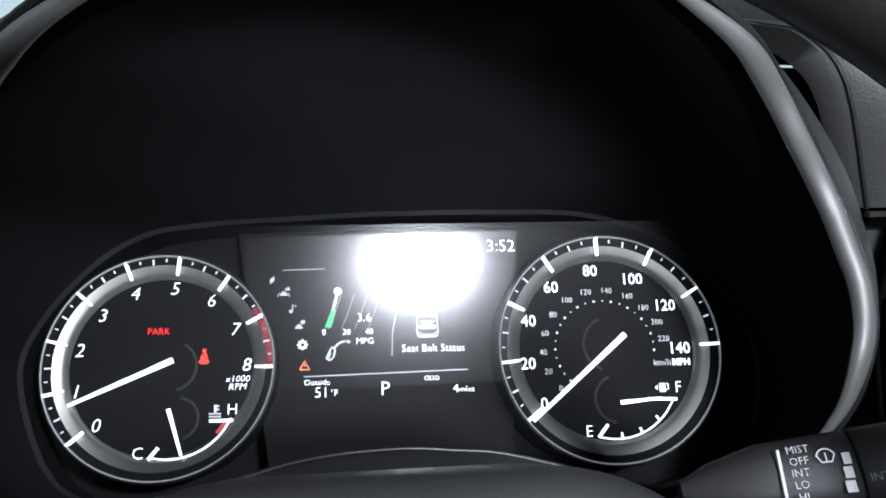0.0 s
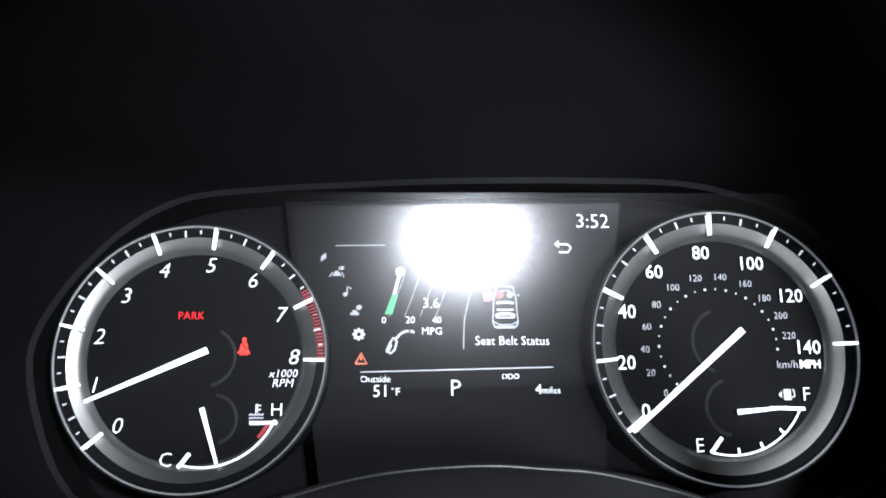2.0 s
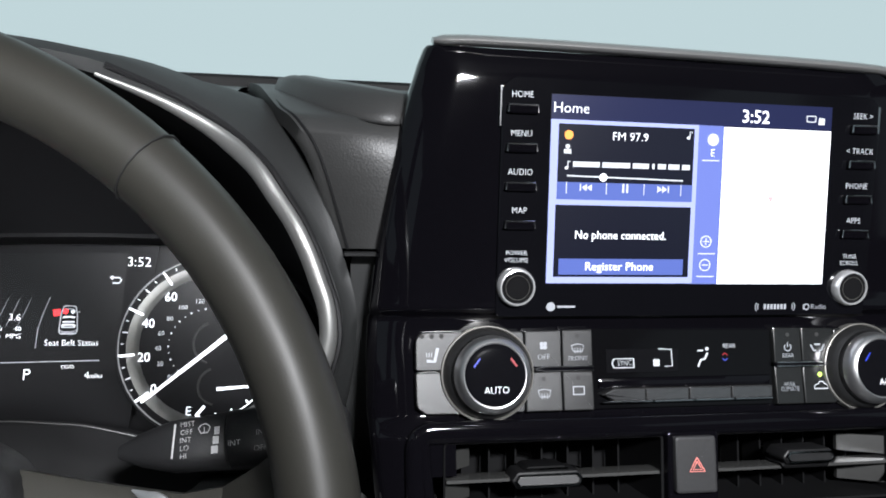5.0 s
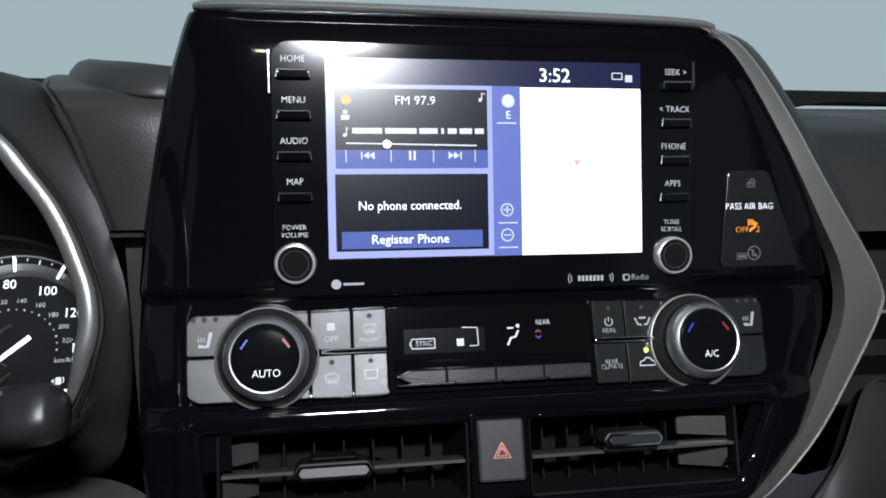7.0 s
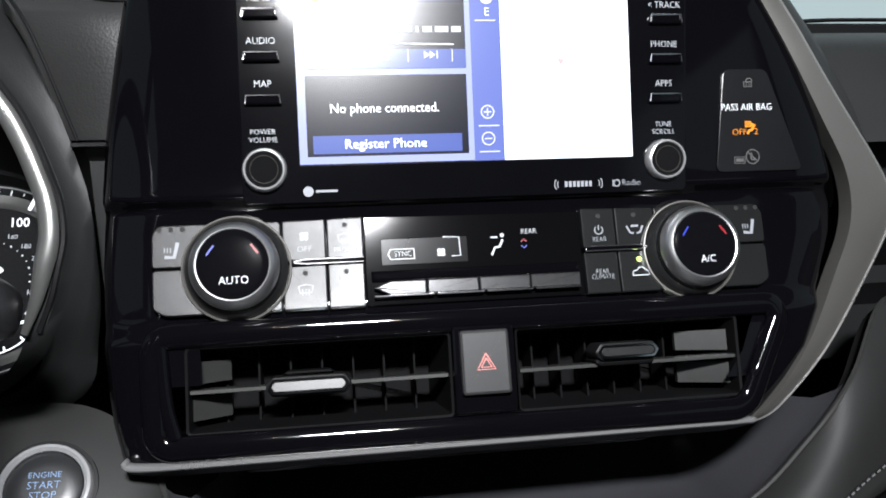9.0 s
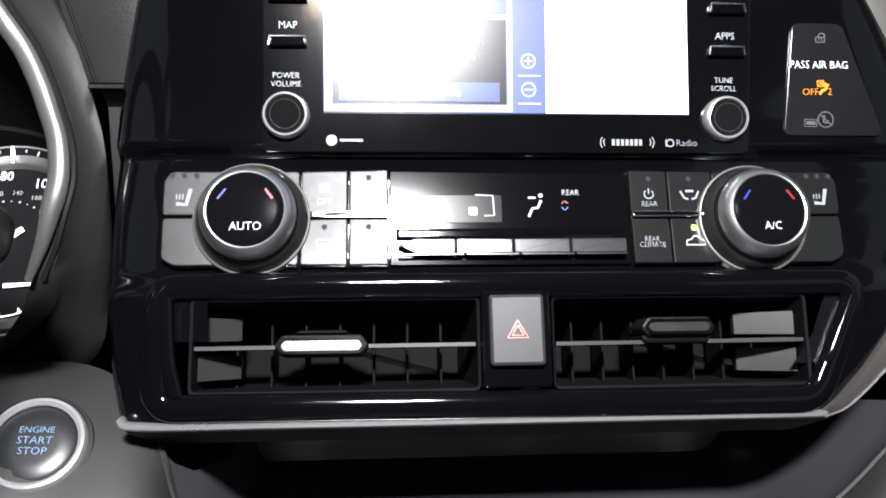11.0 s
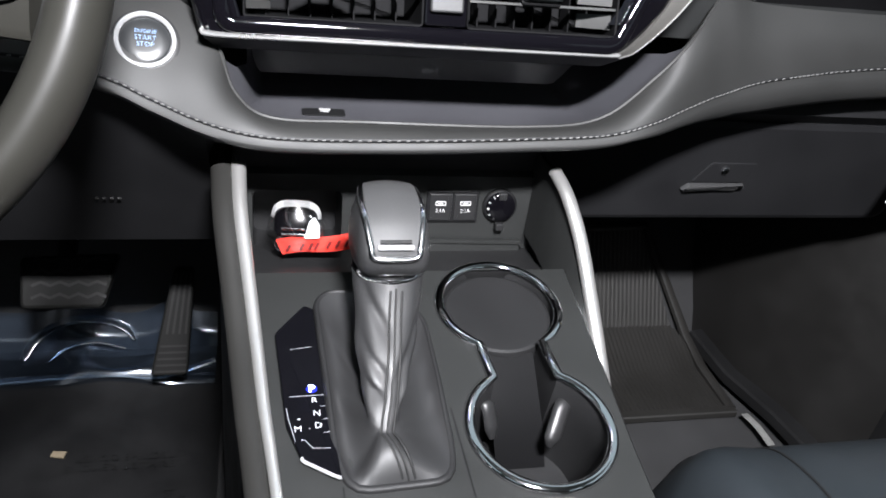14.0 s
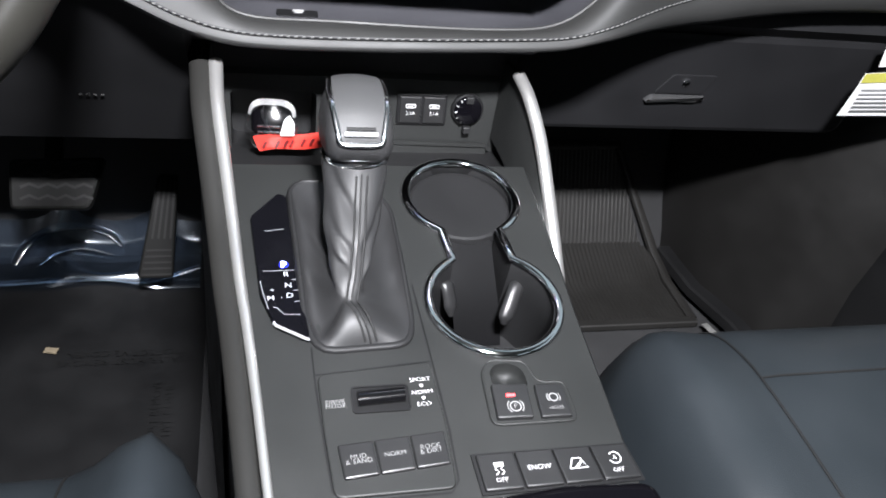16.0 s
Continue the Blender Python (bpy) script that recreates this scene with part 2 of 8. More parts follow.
def rect(u0, v0, u1, v1, r=0.0, seg=3):
    p = [(u0, v0), (u1, v0), (u1, v1), (u0, v1)]
    return fillet(p, r, seg) if r else p


def circle(cu, cv, r, seg=40, rv=None):
    return [(cu + r * math.cos(2 * math.pi * i / seg), cv + (rv or r) * math.sin(2 * math.pi * i / seg)) for i in range(seg)]


def bridge(bm, loops, closed=True):
    for a, b in zip(loops, loops[1:]):
        k = len(a)
        for i in range(k if closed else k - 1):
            j = (i + 1) % k
            try:
                bm.faces.new((a[i], a[j], b[j], b[i]))
            except ValueError:
                pass


def prism(pts, n0, n1, M, bevel=0.0, bm=None, back=True, steps=2):
    """A plate of the outline pts from n0 up to n1, with a rounded front edge."""
    bm = bm or bmesh.new()
    lv = [(0.0, n0)]
    if bevel:
        for i in range(steps + 1):
            a = math.pi / 2 * i / steps
            lv.append((bevel * (1 - math.cos(a)), n1 - bevel * (1 - math.sin(a))))
    else:
        lv.append((0.0, n1))
    if not bm.faces.layers.int.get("plane"):
        bm.faces.layers.int.new("plane")
    loops = [[bm.verts.new(V(M, *p, n)) for p in (offset(pts, d) if d else pts)] for d, n in lv]
    bridge(bm, loops)
    plane = bm.faces.layers.int.get("plane")
    loops = [loops[0], loops[-1]]
    bm.faces.new(loops[-1])[plane] = 1
    if back:
        bm.faces.new(loops[0][::-1])[plane] = 1
    return bm


def flat(pts, n, M, bm=None):
    bm = bm or bmesh.new()
    bm.faces.new([bm.verts.new(V(M, *p, n)) for p in pts])
    return bm


def frame_ring(outer, inner, n0, n1, M, bm=None):
    """A flat frame between two outlines with as many points each."""
    bm = bm or bmesh.new()
    lo = [[bm.verts.new(V(M, *p, n)) for p in q] for q, n in ((outer, n0), (outer, n1), (inner, n1), (inner, n0))]
    bridge(bm, lo + [lo[0]])
    return bm


def lathe(profile, cu, cv, M, seg=48, bm=None, a0=0.0, a1=360.0):
    """profile: (radius, n) rows, turned round the face's normal."""
    bm = bm or bmesh.new()
    full = abs(a1 - a0 - 360) < 1e-6
    k = seg if full else seg + 1
    loops = []
    for r, n in profile:
        lo = []
        for i in range(k):
            a = radians(a0 + (a1 - a0) * i / seg)
            lo.append(bm.verts.new(V(M, cu + r * math.cos(a), cv + r * math.sin(a), n)))
        loops.append(lo)
    bridge(bm, loops, full)
    if full and profile[-1][0] < 1e-4 * 50 and profile[-1][0] > 0:
        bm.faces.new(loops[-1])
    return bm


def loft(sections, closed=False, cap=False, bm=None):
    bm = bm or bmesh.new()
    loops = [[bm.verts.new(p) for p in s] for s in sections]
    bridge(bm, loops, closed)
    if cap:
        bm.faces.new(loops[0][::-1])
        bm.faces.new(loops[-1])
    return bm


def spline(pts, per=6, closed=False):
    """A smooth line through the points."""
    P = [Vector(p) for p in pts]
    k, out = len(P), []
    for i in range(k if closed else k - 1):
        a, b = P[i], P[(i + 1) % k]
        z = P[i - 1] if (closed or i > 0) else a * 2 - b
        c = P[(i + 2) % k] if (closed or i + 2 < k) else b * 2 - a
        for j in range(per):
            t = j / per
            out.append(0.5 * (2 * a + (b - z) * t + (2 * z - 5 * a + 4 * b - c) * t * t + (3 * a - z - 3 * b + c) * t ** 3))
    if not closed:
        out.append(P[-1])
    return out


def sweep(path, w, h, up=(0, 0, 1), seg=8, closed=False, bm=None, shape=None, cap=True, taper=None):
    """A rounded bar, w wide and h high, along the path."""
    bm = bm or bmesh.new()
    P, up, loops = [Vector(p) for p in path], Vector(up), []
    k = len(P)
    for i, p in enumerate(P):
        a = P[i - 1] if (i or closed) else P[0]
        b = P[(i + 1) % k] if (i + 1 < k or closed) else P[-1]
        d = (b - a).normalized()
        s = d.cross(up).normalized()
        t = s.cross(d)
        f = taper(i / max(1, k - 1)) if taper else 1.0
        lo = []
        for x, y in (shape or [(0.5 * math.cos(2 * math.pi * j / seg), 0.5 * math.sin(2 * math.pi * j / seg)) for j in range(seg)]):
            lo.append(bm.verts.new(p + s * (x * w * f) + t * (y * h * f)))
        loops.append(lo)
    if closed:
        loops.append(loops[0])
    bridge(bm, loops)
    if cap and not closed:
        bm.faces.new(loops[0][::-1])
        bm.faces.new(loops[-1])
    return bm


SQUARE = [(-0.5, -0.35), (-0.38, -0.5), (0.38, -0.5), (0.5, -0.35), (0.5, 0.35), (0.38, 0.5), (-0.38, 0.5), (-0.5, 0.35)]


def holed(outer, holes, n, M, bm=None):
    """A flat sheet with holes."""
    bm = bm or bmesh.new()
    es = []
    for lo in [outer, *holes]:
        vs = [bm.verts.new(V(M, *p, n)) for p in lo]
        es += [bm.edges.new((vs[i], vs[(i + 1) % len(vs)])) for i in range(len(vs))]
    bmesh.ops.triangle_fill(bm, edges=es, use_beauty=True, normal=M.to_3x3() @ Vector((0, 0, 1)))
    return bm


def letters(s, cu, cv, size, n, M, material, parent, label="", align="CENTER", turn=0.0, shear=0.0, wide=1.0, bold=0.0, name="lettering", gap=0.75):
    """Text in the built-in font, its middle at (cu, cv), capitals about 0.7 * size high."""
    c = bpy.data.curves.new(name, "FONT")
    c.body, c.size, c.align_x, c.align_y, c.shear, c.offset, c.resolution_u, c.space_line = s, size, align, "CENTER", shear, bold - 0.012 * size, 2, gap
    tmp = bpy.data.objects.new("tmp", c)
    me = bpy.data.meshes.new_from_object(tmp)
    bpy.data.objects.remove(tmp)
    bpy.data.curves.remove(c)
    me.name = name
    L = M @ Matrix.Translation((cu, cv, n)) @ Matrix.Rotation(radians(turn), 4, "Z") @ Matrix.Diagonal((wide, 1, 1, 1))
    me.transform(L)
    me.materials.clear()
    me.materials.append(material)
    ob = new(name, me)
    ob.parent = parent
    if parent.type == "EMPTY":
        ob.matrix_parent_inverse = Matrix.Translation(-parent.matrix_basis.translation)
    return tagged(ob, label)


def stroke(pts, w, n, M, bm=None):
    """A flat line of width w on a face."""
    bm = bm or bmesh.new()
    P = [Vector(p) for p in pts]
    L, R = [], []
    for i, p in enumerate(P):
        a, b = P[max(0, i - 1)], P[min(len(P) - 1, i + 1)]
        d = (b - a).normalized()
        q = Vector((-d.y, d.x)) * w / 2
        L.append(bm.verts.new(V(M, *(p + q), n)))
        R.append(bm.verts.new(V(M, *(p - q), n)))
    for i in range(len(P) - 1):
        bm.faces.new((L[i], L[i + 1], R[i + 1], R[i]))
    return bm


def arc(cu, cv, r, a0, a1, seg=24):
    return [(cu + r * math.cos(radians(a0 + (a1 - a0) * i / seg)), cv + r * math.sin(radians(a0 + (a1 - a0) * i / seg))) for i in range(seg + 1)]

# ---- shell of the cabin ----


def wall(name, pts, material, label="", thick=0.03):
    """A slab through four corners, thickened outwards from the cabin's middle."""
    P = [Vector(p) for p in pts]
    nrm = (P[1] - P[0]).cross(P[3] - P[0]).normalized()
    mid = sum(P, Vector()) / 4
    if (mid - Vector((0.35, 0, 0.6))).dot(nrm) < 0:
        nrm.negate()
    bm = loft([P, [p + nrm * thick for p in P]], closed=True, cap=True)
    return tagged(part(name, bm, material, None, smooth=False), label or name.replace("_", " "), "car shell", kind="structure")


X0, X1 = -0.46, 1.19
wall("ceiling", [(X0, -1.5, 1.285), (X1, -1.5, 1.285), (X1, 0.28, 1.285), (X0, 0.28, 1.285)], ROOF, "unseen grey cloth roof lining, darkened as if unlit")
wall("wall_rear", [(X0, -1.5, 0), (X1, -1.5, 0), (X1, -1.5, 1.285), (X0, -1.5, 1.285)], SOFT_DARK, "dark trim closing the cabin behind the seats")
wall("wall_left", [(X0, -1.5, 0), (X0, 1.0, 0), (X0, 0.8, 0.86), (X0, -1.5, 0.86)], SOFT_DARK, "dark plastic door trim below the window")
wall("wall_right", [(X1, -1.5, 0), (X1, 1.0, 0), (X1, 0.8, 0.86), (X1, -1.5, 0.86)], SOFT_DARK, "dark plastic door trim below the window")
for i, x in enumerate((X0, X1)):
    wall("wall_%s_pillar" % ("left", "right")[i], [(x, -0.72, 0.86), (x, -0.55, 0.86), (x, -0.55, 1.285), (x, -0.72, 1.285)], SOFT_DARK, "dark door pillar trim between the windows")
wall("wall_firewall", [(X0, 0.80, 0.25), (X1, 0.80, 0.25), (X1, 0.80, 0.84), (X0, 0.80, 0.84)], BLACK, "black bulkhead behind the dashboard")
bm = loft([[(X0, -1.5, 0), (X1, -1.5, 0)], [(X0, 0.60, 0), (X1, 0.60, 0)], [(X0, 0.68, 0.03), (X1, 0.68, 0.03)], [(X0, 0.82, 0.30), (X1, 0.82, 0.30)]])
tagged(part("floor", bm, CARPET, None), "black carpeted car floor rising to the toe board", "floor", kind="structure")
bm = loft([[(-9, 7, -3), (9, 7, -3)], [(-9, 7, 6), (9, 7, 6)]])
# The wall glows by itself in place of light falling on it.
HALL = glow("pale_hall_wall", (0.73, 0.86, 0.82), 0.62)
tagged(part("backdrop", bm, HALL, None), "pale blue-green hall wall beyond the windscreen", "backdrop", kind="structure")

# ---- dashboard ----
dash = thing("dashboard", (0.36, 0.5, 0.5), "dark grey soft-touch dashboard with padded leather band and storage tray", "dashboard", kind="structure")
prof = [(0.79, 0.840), (0.62, 0.846), (0.50, 0.848), (0.44, 0.846), (0.39, 0.841), (0.356, 0.834), (0.34, 0.822), (0.331, 0.80), (0.326, 0.768)]
prof_left = [(0.79, 0.842), (0.62, 0.848), (0.50, 0.8515), (0.44, 0.8520), (0.39, 0.8485), (0.354, 0.8425), (0.336, 0.8370), (0.3255, 0.818), (0.326, 0.768)]
secs = []
LEFT = [0.085, 0.098, 0.104, 0.113, 0.120, 0.1275, 0.136, 0.1480, 0.1635]
secs.append([(p.x, p.y + 0.010, p.z - 0.008) for p in spline([(x, y, z) for x, (y, z) in zip(LEFT, prof_left)], 4)])
secs.append([(p.x + 0.002, p.y, p.z) for p in spline([(x, y, z) for x, (y, z) in zip(LEFT, prof_left)], 4)])
for x in (0.19, 0.21, 0.40, 0.56, 0.60, 0.70, 0.9, X1):
    k = 0.055 if x > 0.57 else 0.0
    k = 0.03 if x == 0.56 else k
    secs.append(spline([(x, y + k * (1 - i / 14), z - (0.012 if x > 0.57 else 0)) for i, (y, z) in enumerate(prof_left if x < 0.5 else prof)], 4))
part("upper_pad", loft(secs), SOFT, dash, "grey grained soft upper pad", angle=80)
part("upper_pad", loft([[(x, y, z) for y, z in prof[:4]] for x in (-0.20, 0.0, 0.10)]), SOFT, dash, "grey grained soft upper pad")
part("upper_pad", loft([[(x, y, z) for y, z in prof] for x in (X0, -0.199)]), SOFT, dash, "grey grained soft upper pad")
low = [(0.326, 0.7635), (0.334, 0.757), (0.338, 0.70), (0.35, 0.60)]
part("lower_pad", loft([[(x, y + (0.05 if x > 0.57 else 0), z) for y, z in low] for x in (0.171, 0.21, 0.40, 0.56, 0.60, X1)]), COWL, dash, "grey grained lower pad")
part("lower_pad", loft([[(x, y, z) for y, z in low] for x in (X0, -0.205)]), COWL, dash, "grey grained lower pad")
cap_f = spline([(0.126, 0.415, 0.8500), (0.132, 0.398, 0.8490), (0.150, 0.362, 0.8430), (0.172, 0.341, 0.8392), (0.194, 0.335, 0.8375), (0.215, 0.352, 0.8370)], 5)
cap_t = spline([(0.130, 0.440, 0.8560), (0.140, 0.4110, 0.8592), (0.156, 0.386, 0.8580), (0.176, 0.364, 0.8560), (0.198, 0.354, 0.8535), (0.225, 0.372, 0.8515)], 5)
part("upper_cap", loft([[f + Vector((0, 0.003, -0.006)), f + Vector((0, 0.0004, -0.0012)), f, f.lerp(t, 0.15) + Vector((0, -0.001, 0.0022)), f.lerp(t, 0.5) + Vector((0, -0.001, 0.0040)), f.lerp(t, 0.85) + Vector((0, 0, 0.0022)), t, t + Vector((0.004, 0.030, 0.0005)), t + Vector((0.006, 0.09, -0.004)), t + Vector((0.008, 0.16, -0.016))] for f, t in zip(cap_f, cap_t)]), SOFT, dash, "raised grey cap beside the screen", angle=60)
part("cap_seam", sweep([p + Vector((0, -0.0006, -0.0008)) for p in cap_f], 0.0022, 0.0018, seg=6), THREAD_DARK, dash, "dark seam under the cap")
part("seam_strip", sweep([(0.1665, 0.3225, 0.7658), (0.200, 0.3225, 0.7658)], 0.004, 0.0022, shape=SQUARE), SOFT_DARK, dash, "thin dark seam strip")
part("windscreen_gasket", sweep([(X0, 0.60, 0.848), (0.36, 0.605, 0.849), (X1, 0.60, 0.846)], 0.03, 0.014, shape=SQUARE), THREAD_DARK, dash, "black gasket at the foot of the windscreen")
crease = [(x + 0.0050, y - 0.0005, z - 0.0002) for x, (y, z) in list(zip(LEFT, prof_left))[4:]]
part("pad_crease", sweep(spline(crease, 4), 0.0018, 0.002, up=(0, -1, 0.5), seg=8, taper=lambda t: min(1.0, 0.1 + 4 * t)), BLACK, dash, "dark crease beside the hood")
cup_line = spline([(0.58, 0.40, 0.830), (0.66, 0.45, 0.8405), (0.85, 0.47, 0.842), (1.1, 0.47, 0.842)], 6)
part("shelf_recess", loft([[(x, 0.395, 0.640), (x, 0.392, 0.668), (x, 0.374, 0.690), (x, 0.3735, 0.694)] for x in (0.585, 0.70, 0.90, X1)]), VENTBLACK, dash, "dark open shelf recess", angle=60)
part("shelf_strip", sweep([(0.640, 0.373, 0.6945), (0.75, 0.373, 0.6945), (X1, 0.373, 0.6945)], 0.0030, 0.0026, seg=8), SILVER, dash, "thin silver strip over the shelf recess")
part("pad_seam", sweep(cup_line, 0.004, 0.003, seg=5), THREAD_DARK, dash, "dark seam line")

# padded leather band
ST_T = [(-0.45, 0.36, 0.64), (-0.10, 0.345, 0.622), (0.06, 0.345, 0.622), (0.15, 0.325, 0.632), (0.19, 0.305, 0.619), (0.203, 0.290, 0.598), (0.213, 0.285, 0.568), (0.2395, 0.285, 0.549),
        (0.31, 0.285, 0.5475), (0.445, 0.285, 0.5476), (0.511, 0.287, 0.5565), (0.5525, 0.289, 0.592), (0.582, 0.296, 0.624), (0.622, 0.326, 0.660), (0.672, 0.343, 0.649), (0.82, 0.352, 0.645), (1.17, 0.36, 0.648)]
ST_S = [(-0.45, 0.27, 0.60), (-0.10, 0.255, 0.60), (0.06, 0.25, 0.600), (0.125, 0.249, 0.5885), (0.157, 0.25, 0.573), (0.19, 0.252, 0.5565), (0.224, 0.2530, 0.5465), (0.266, 0.252, 0.5440),
        (0.348, 0.25, 0.5460), (0.435, 0.252, 0.5490), (0.505, 0.255, 0.5530), (0.5475, 0.262, 0.5620), (0.588, 0.282, 0.5695), (0.634, 0.305, 0.5760), (0.70, 0.325, 0.5850), (0.85, 0.338, 0.5980), (1.17, 0.345, 0.605)]
tp, sp = spline(ST_T, 6), spline(ST_S, 6)


def under(x):
    """How far the band rolls under, more on the passenger's side."""
    return 0.58 + 0.97 * min(1.0, max(0.0, (x - 0.53) / 0.15))


secs = []
for a, b in zip(tp, sp):
    d = (b - a)
    nrm = Vector((0, -0.75, 0.66))
    row = [a + Vector((0, 0.012, -0.010)), a]
    row += [a + d * t + nrm * (0.006 * math.sin(math.pi * t)) for t in (0.06, 0.2, 0.4, 0.6, 0.8, 0.94)]
    k = under(b.x)
    row += [b, b + Vector((0, -0.0022, -0.004)), b + Vector((0, -0.0026, -0.010 * k)), b + Vector((0, 0.0012, -0.0165 * k)), b + Vector((0, 0.008, -0.0205 * k)), b + Vector((0, 0.018, -0.0220 * k))]
    secs.append(row)
part("leather_band", loft(secs), BAND, dash, "grey padded leather band", angle=60)
part("piping", sweep([p + Vector((0, 0.0, 0.001)) for p in tp[4 * 6:14 * 6]], 0.003, 0.003, seg=6), BAND, dash, "grey welt along the tray's edge")
bm = bmesh.new()
fine = spline([tuple(p) for p in sp], 4)
acc, last = 0.0, fine[0]
step = 0.0046
for i in range(1, len(fine)):
    acc += (fine[i] - fine[i - 1]).length
    if acc >= step and fine[i].x > 0.05:
        acc = 0.0
        d = (fine[i] - fine[i - 1]).normalized()
        side = Vector((0, -0.7, 0.7))
        p = fine[i] + Vector((0, -0.0018, 0.0028))
        sweep([p - d * 0.0013 - side * 0.0005, p, p + d * 0.0013 + side * 0.0005], 0.0014, 0.0011, up=(0, -1, 0.3), seg=5, bm=bm)
part("stitch_groove", sweep([q + Vector((0, -0.0012, 0.0030)) for q in sp[12:]], 0.0022, 0.0008, up=(0, -1, 0.3), seg=6), SOFT_DARK, dash, "dark groove along the stitches")
part("stitching", bm, THREAD, dash, "pale grey stitches", kind="stuff")

# tray behind the band
TRAYGREY = mat("tray_grey_plastic", (0.050, 0.050, 0.056), 0.45, bump=0.2, scale=1400)
secs = []
for a in tp[5 * 6:12 * 6 + 1]:
    z = max(0.535, a.z - 0.012)
    secs.append([a + Vector((0, 0.002, -0.001)), Vector((a.x + (0.375 - a.x) * 0.02, a.y + 0.008, a.z - 0.009)), Vector((a.x + (0.375 - a.x) * 0.06, a.y + 0.016, max(0.536, a.z - 0.016))),
                 Vector((a.x + (0.375 - a.x) * 0.10, 0.36, max(0.536, a.z - 0.03))), Vector((a.x + (0.375 - a.x) * 0.10, 0.41, max(0.545, a.z - 0.02))), Vector((a.x, 0.42, 0.64))])
part("storage_tray", loft(secs), TRAYGREY, dash, "dark open storage tray")
part("tray_slot", prism(rect(-0.018, -0.0065, 0.018, 0.0065, 0.003), 0, 0.0012, panel((0.283, 0.334, 0.5365), 86)), BLACK, dash, "black slot in the tray")
for w, v in ((0.0048, 0.0014), (0.0036, -0.0016)):
    part("tray_mark", prism(rect(-w, v - 0.0008, w, v + 0.0008), 0, 0.0014, panel((0.284, 0.336, 0.5375), 80)), PAINT_GREY, dash, "small pale plug mark")

# fascia below the band
secs = []
for b in sp:
    x = b.x
    a = b + Vector((0, 0.017, -0.0215 * under(b.x)))
    if x < 0.19:
        rest = [(x, 0.31, 0.505), (x, 0.345, 0.45), (x, 0.385, 0.385), (x, 0.45, 0.37)]
    elif x < 0.5:
        rest = [(x, 0.300, 0.522), (x, 0.332, 0.515), (x, 0.345, 0.478), (x, 0.36, 0.46)]
    else:
        rest = [(x, a.y + 0.03, a.z - 0.006), (x, 0.374, 0.535), (x, 0.392, 0.520), (x, 0.44, 0.515)]
    secs.append([a] + [Vector(r) for r in rest])
part("lower_fascia", loft(secs), KNEE, dash, "black lower fascia and knee panel", angle=30)

# glove box
glove = thing("glove_box", (0.74, 0.42, 0.38), "closed black glove box with recessed latch under the dashboard", "glove box")
G = panel((0.738, 0.400, 0.457), -12.0)
part("door", prism(rect(-0.225, -0.068, 0.23, 0.066, 0.02, 5), -0.03, 0.0, G, 0.008), KNEE, glove, "black grained door")
latch = part("latch", prism(fillet([(-0.050, -0.012), (0.012, -0.012), (0.022, 0.014), (-0.034, 0.014)], 0.004), -0.004, 0.0015, G, 0.001), KNEE, glove, "black latch plate")
part("handle", prism(fillet([(-0.060, -0.0215), (0.004, -0.0215), (0.016, -0.0140), (-0.052, -0.0140)], 0.002), -0.004, 0.006, G, 0.003), INSERT, glove, "satin dark grey pull handle")
part("lock", lathe([(0.005, 0.0), (0.005, 0.003), (0.004, 0.0038), (0.001, 0.0038)], -0.015, 0.004, G, 20), CHROME, glove, "small round key lock")

# start button
start = thing("start_button", (0.154, 0.286, 0.603), "round engine start button with bright ring on the leather band", "button")
SB = panel((0.1535, 0.2770, 0.6070), 40.0, 6.0) @ Matrix.Scale(0.99, 4)
part("ring", lathe([(0.0214, -0.006), (0.0214, 0.002), (0.0205, 0.0042), (0.0192, 0.0046), (0.0176, 0.003), (0.0174, -0.002)], 0, 0, SB, 56), CHROME_SATIN, start, "satin silver ring")
part("surround", lathe([(0.0240, -0.008), (0.0234, 0.0002), (0.0219, 0.0006), (0.0214, -0.004)], 0, 0, SB, 56), SOFT_DARK, start, "dark surround")
part("cap", lathe([(0.0174, -0.002), (0.0171, 0.0022), (0.0155, 0.0032), (0.009, 0.0036), (0.001, 0.0037)], 0, 0, SB, 48), mat("start_cap_satin", (0.016, 0.017, 0.018), 0.32, spec=0.6, rvar=0.02), start, "satin black push cap")
for i, s in enumerate(("ENGINE", "START", "STOP")):
    letters(s, 0, 0.0056 - 0.0048 * i, 0.0040 if i == 0 else 0.0048, 0.0041, SB, IVORY, start, "pale blue lit lettering", wide=1.05)

# ---- instrument cluster ----
cluster = thing("instrument_cluster", (-0.02, 0.40, 0.63), "black instrument cluster with two round gauges and a lit centre display", "instrument cluster")
LENS_PTS = [(-0.1693, -0.0154), (-0.1636, 0.0111), (-0.1423, 0.0389), (-0.1192, 0.0545), (-0.0922, 0.0598), (-0.0412, 0.0635), (-0.0032, 0.0656), (0.0561, 0.0667), (0.1073, 0.0646), (0.1501, 0.0487),
            (0.1795, 0.0154), (0.1878, -0.0174), (0.175, -0.0543), (0.1397, -0.070), (0.1148, -0.0698), (0.0647, -0.0554), (0.0129, -0.0516), (-0.0247, -0.0535), (-0.0729, -0.0618), (-0.1121, -0.0700), (-0.15, -0.060)]
lens_line = [(p.x, p.y) for p in spline([(u, v, 0) for u, v in LENS_PTS], 4, closed=True)]
part("dial_plate", prism(offset(lens_line, -0.004), -0.036, -0.030, CL), DIALBLACK, cluster, "black back plate")
bm = bmesh.new()
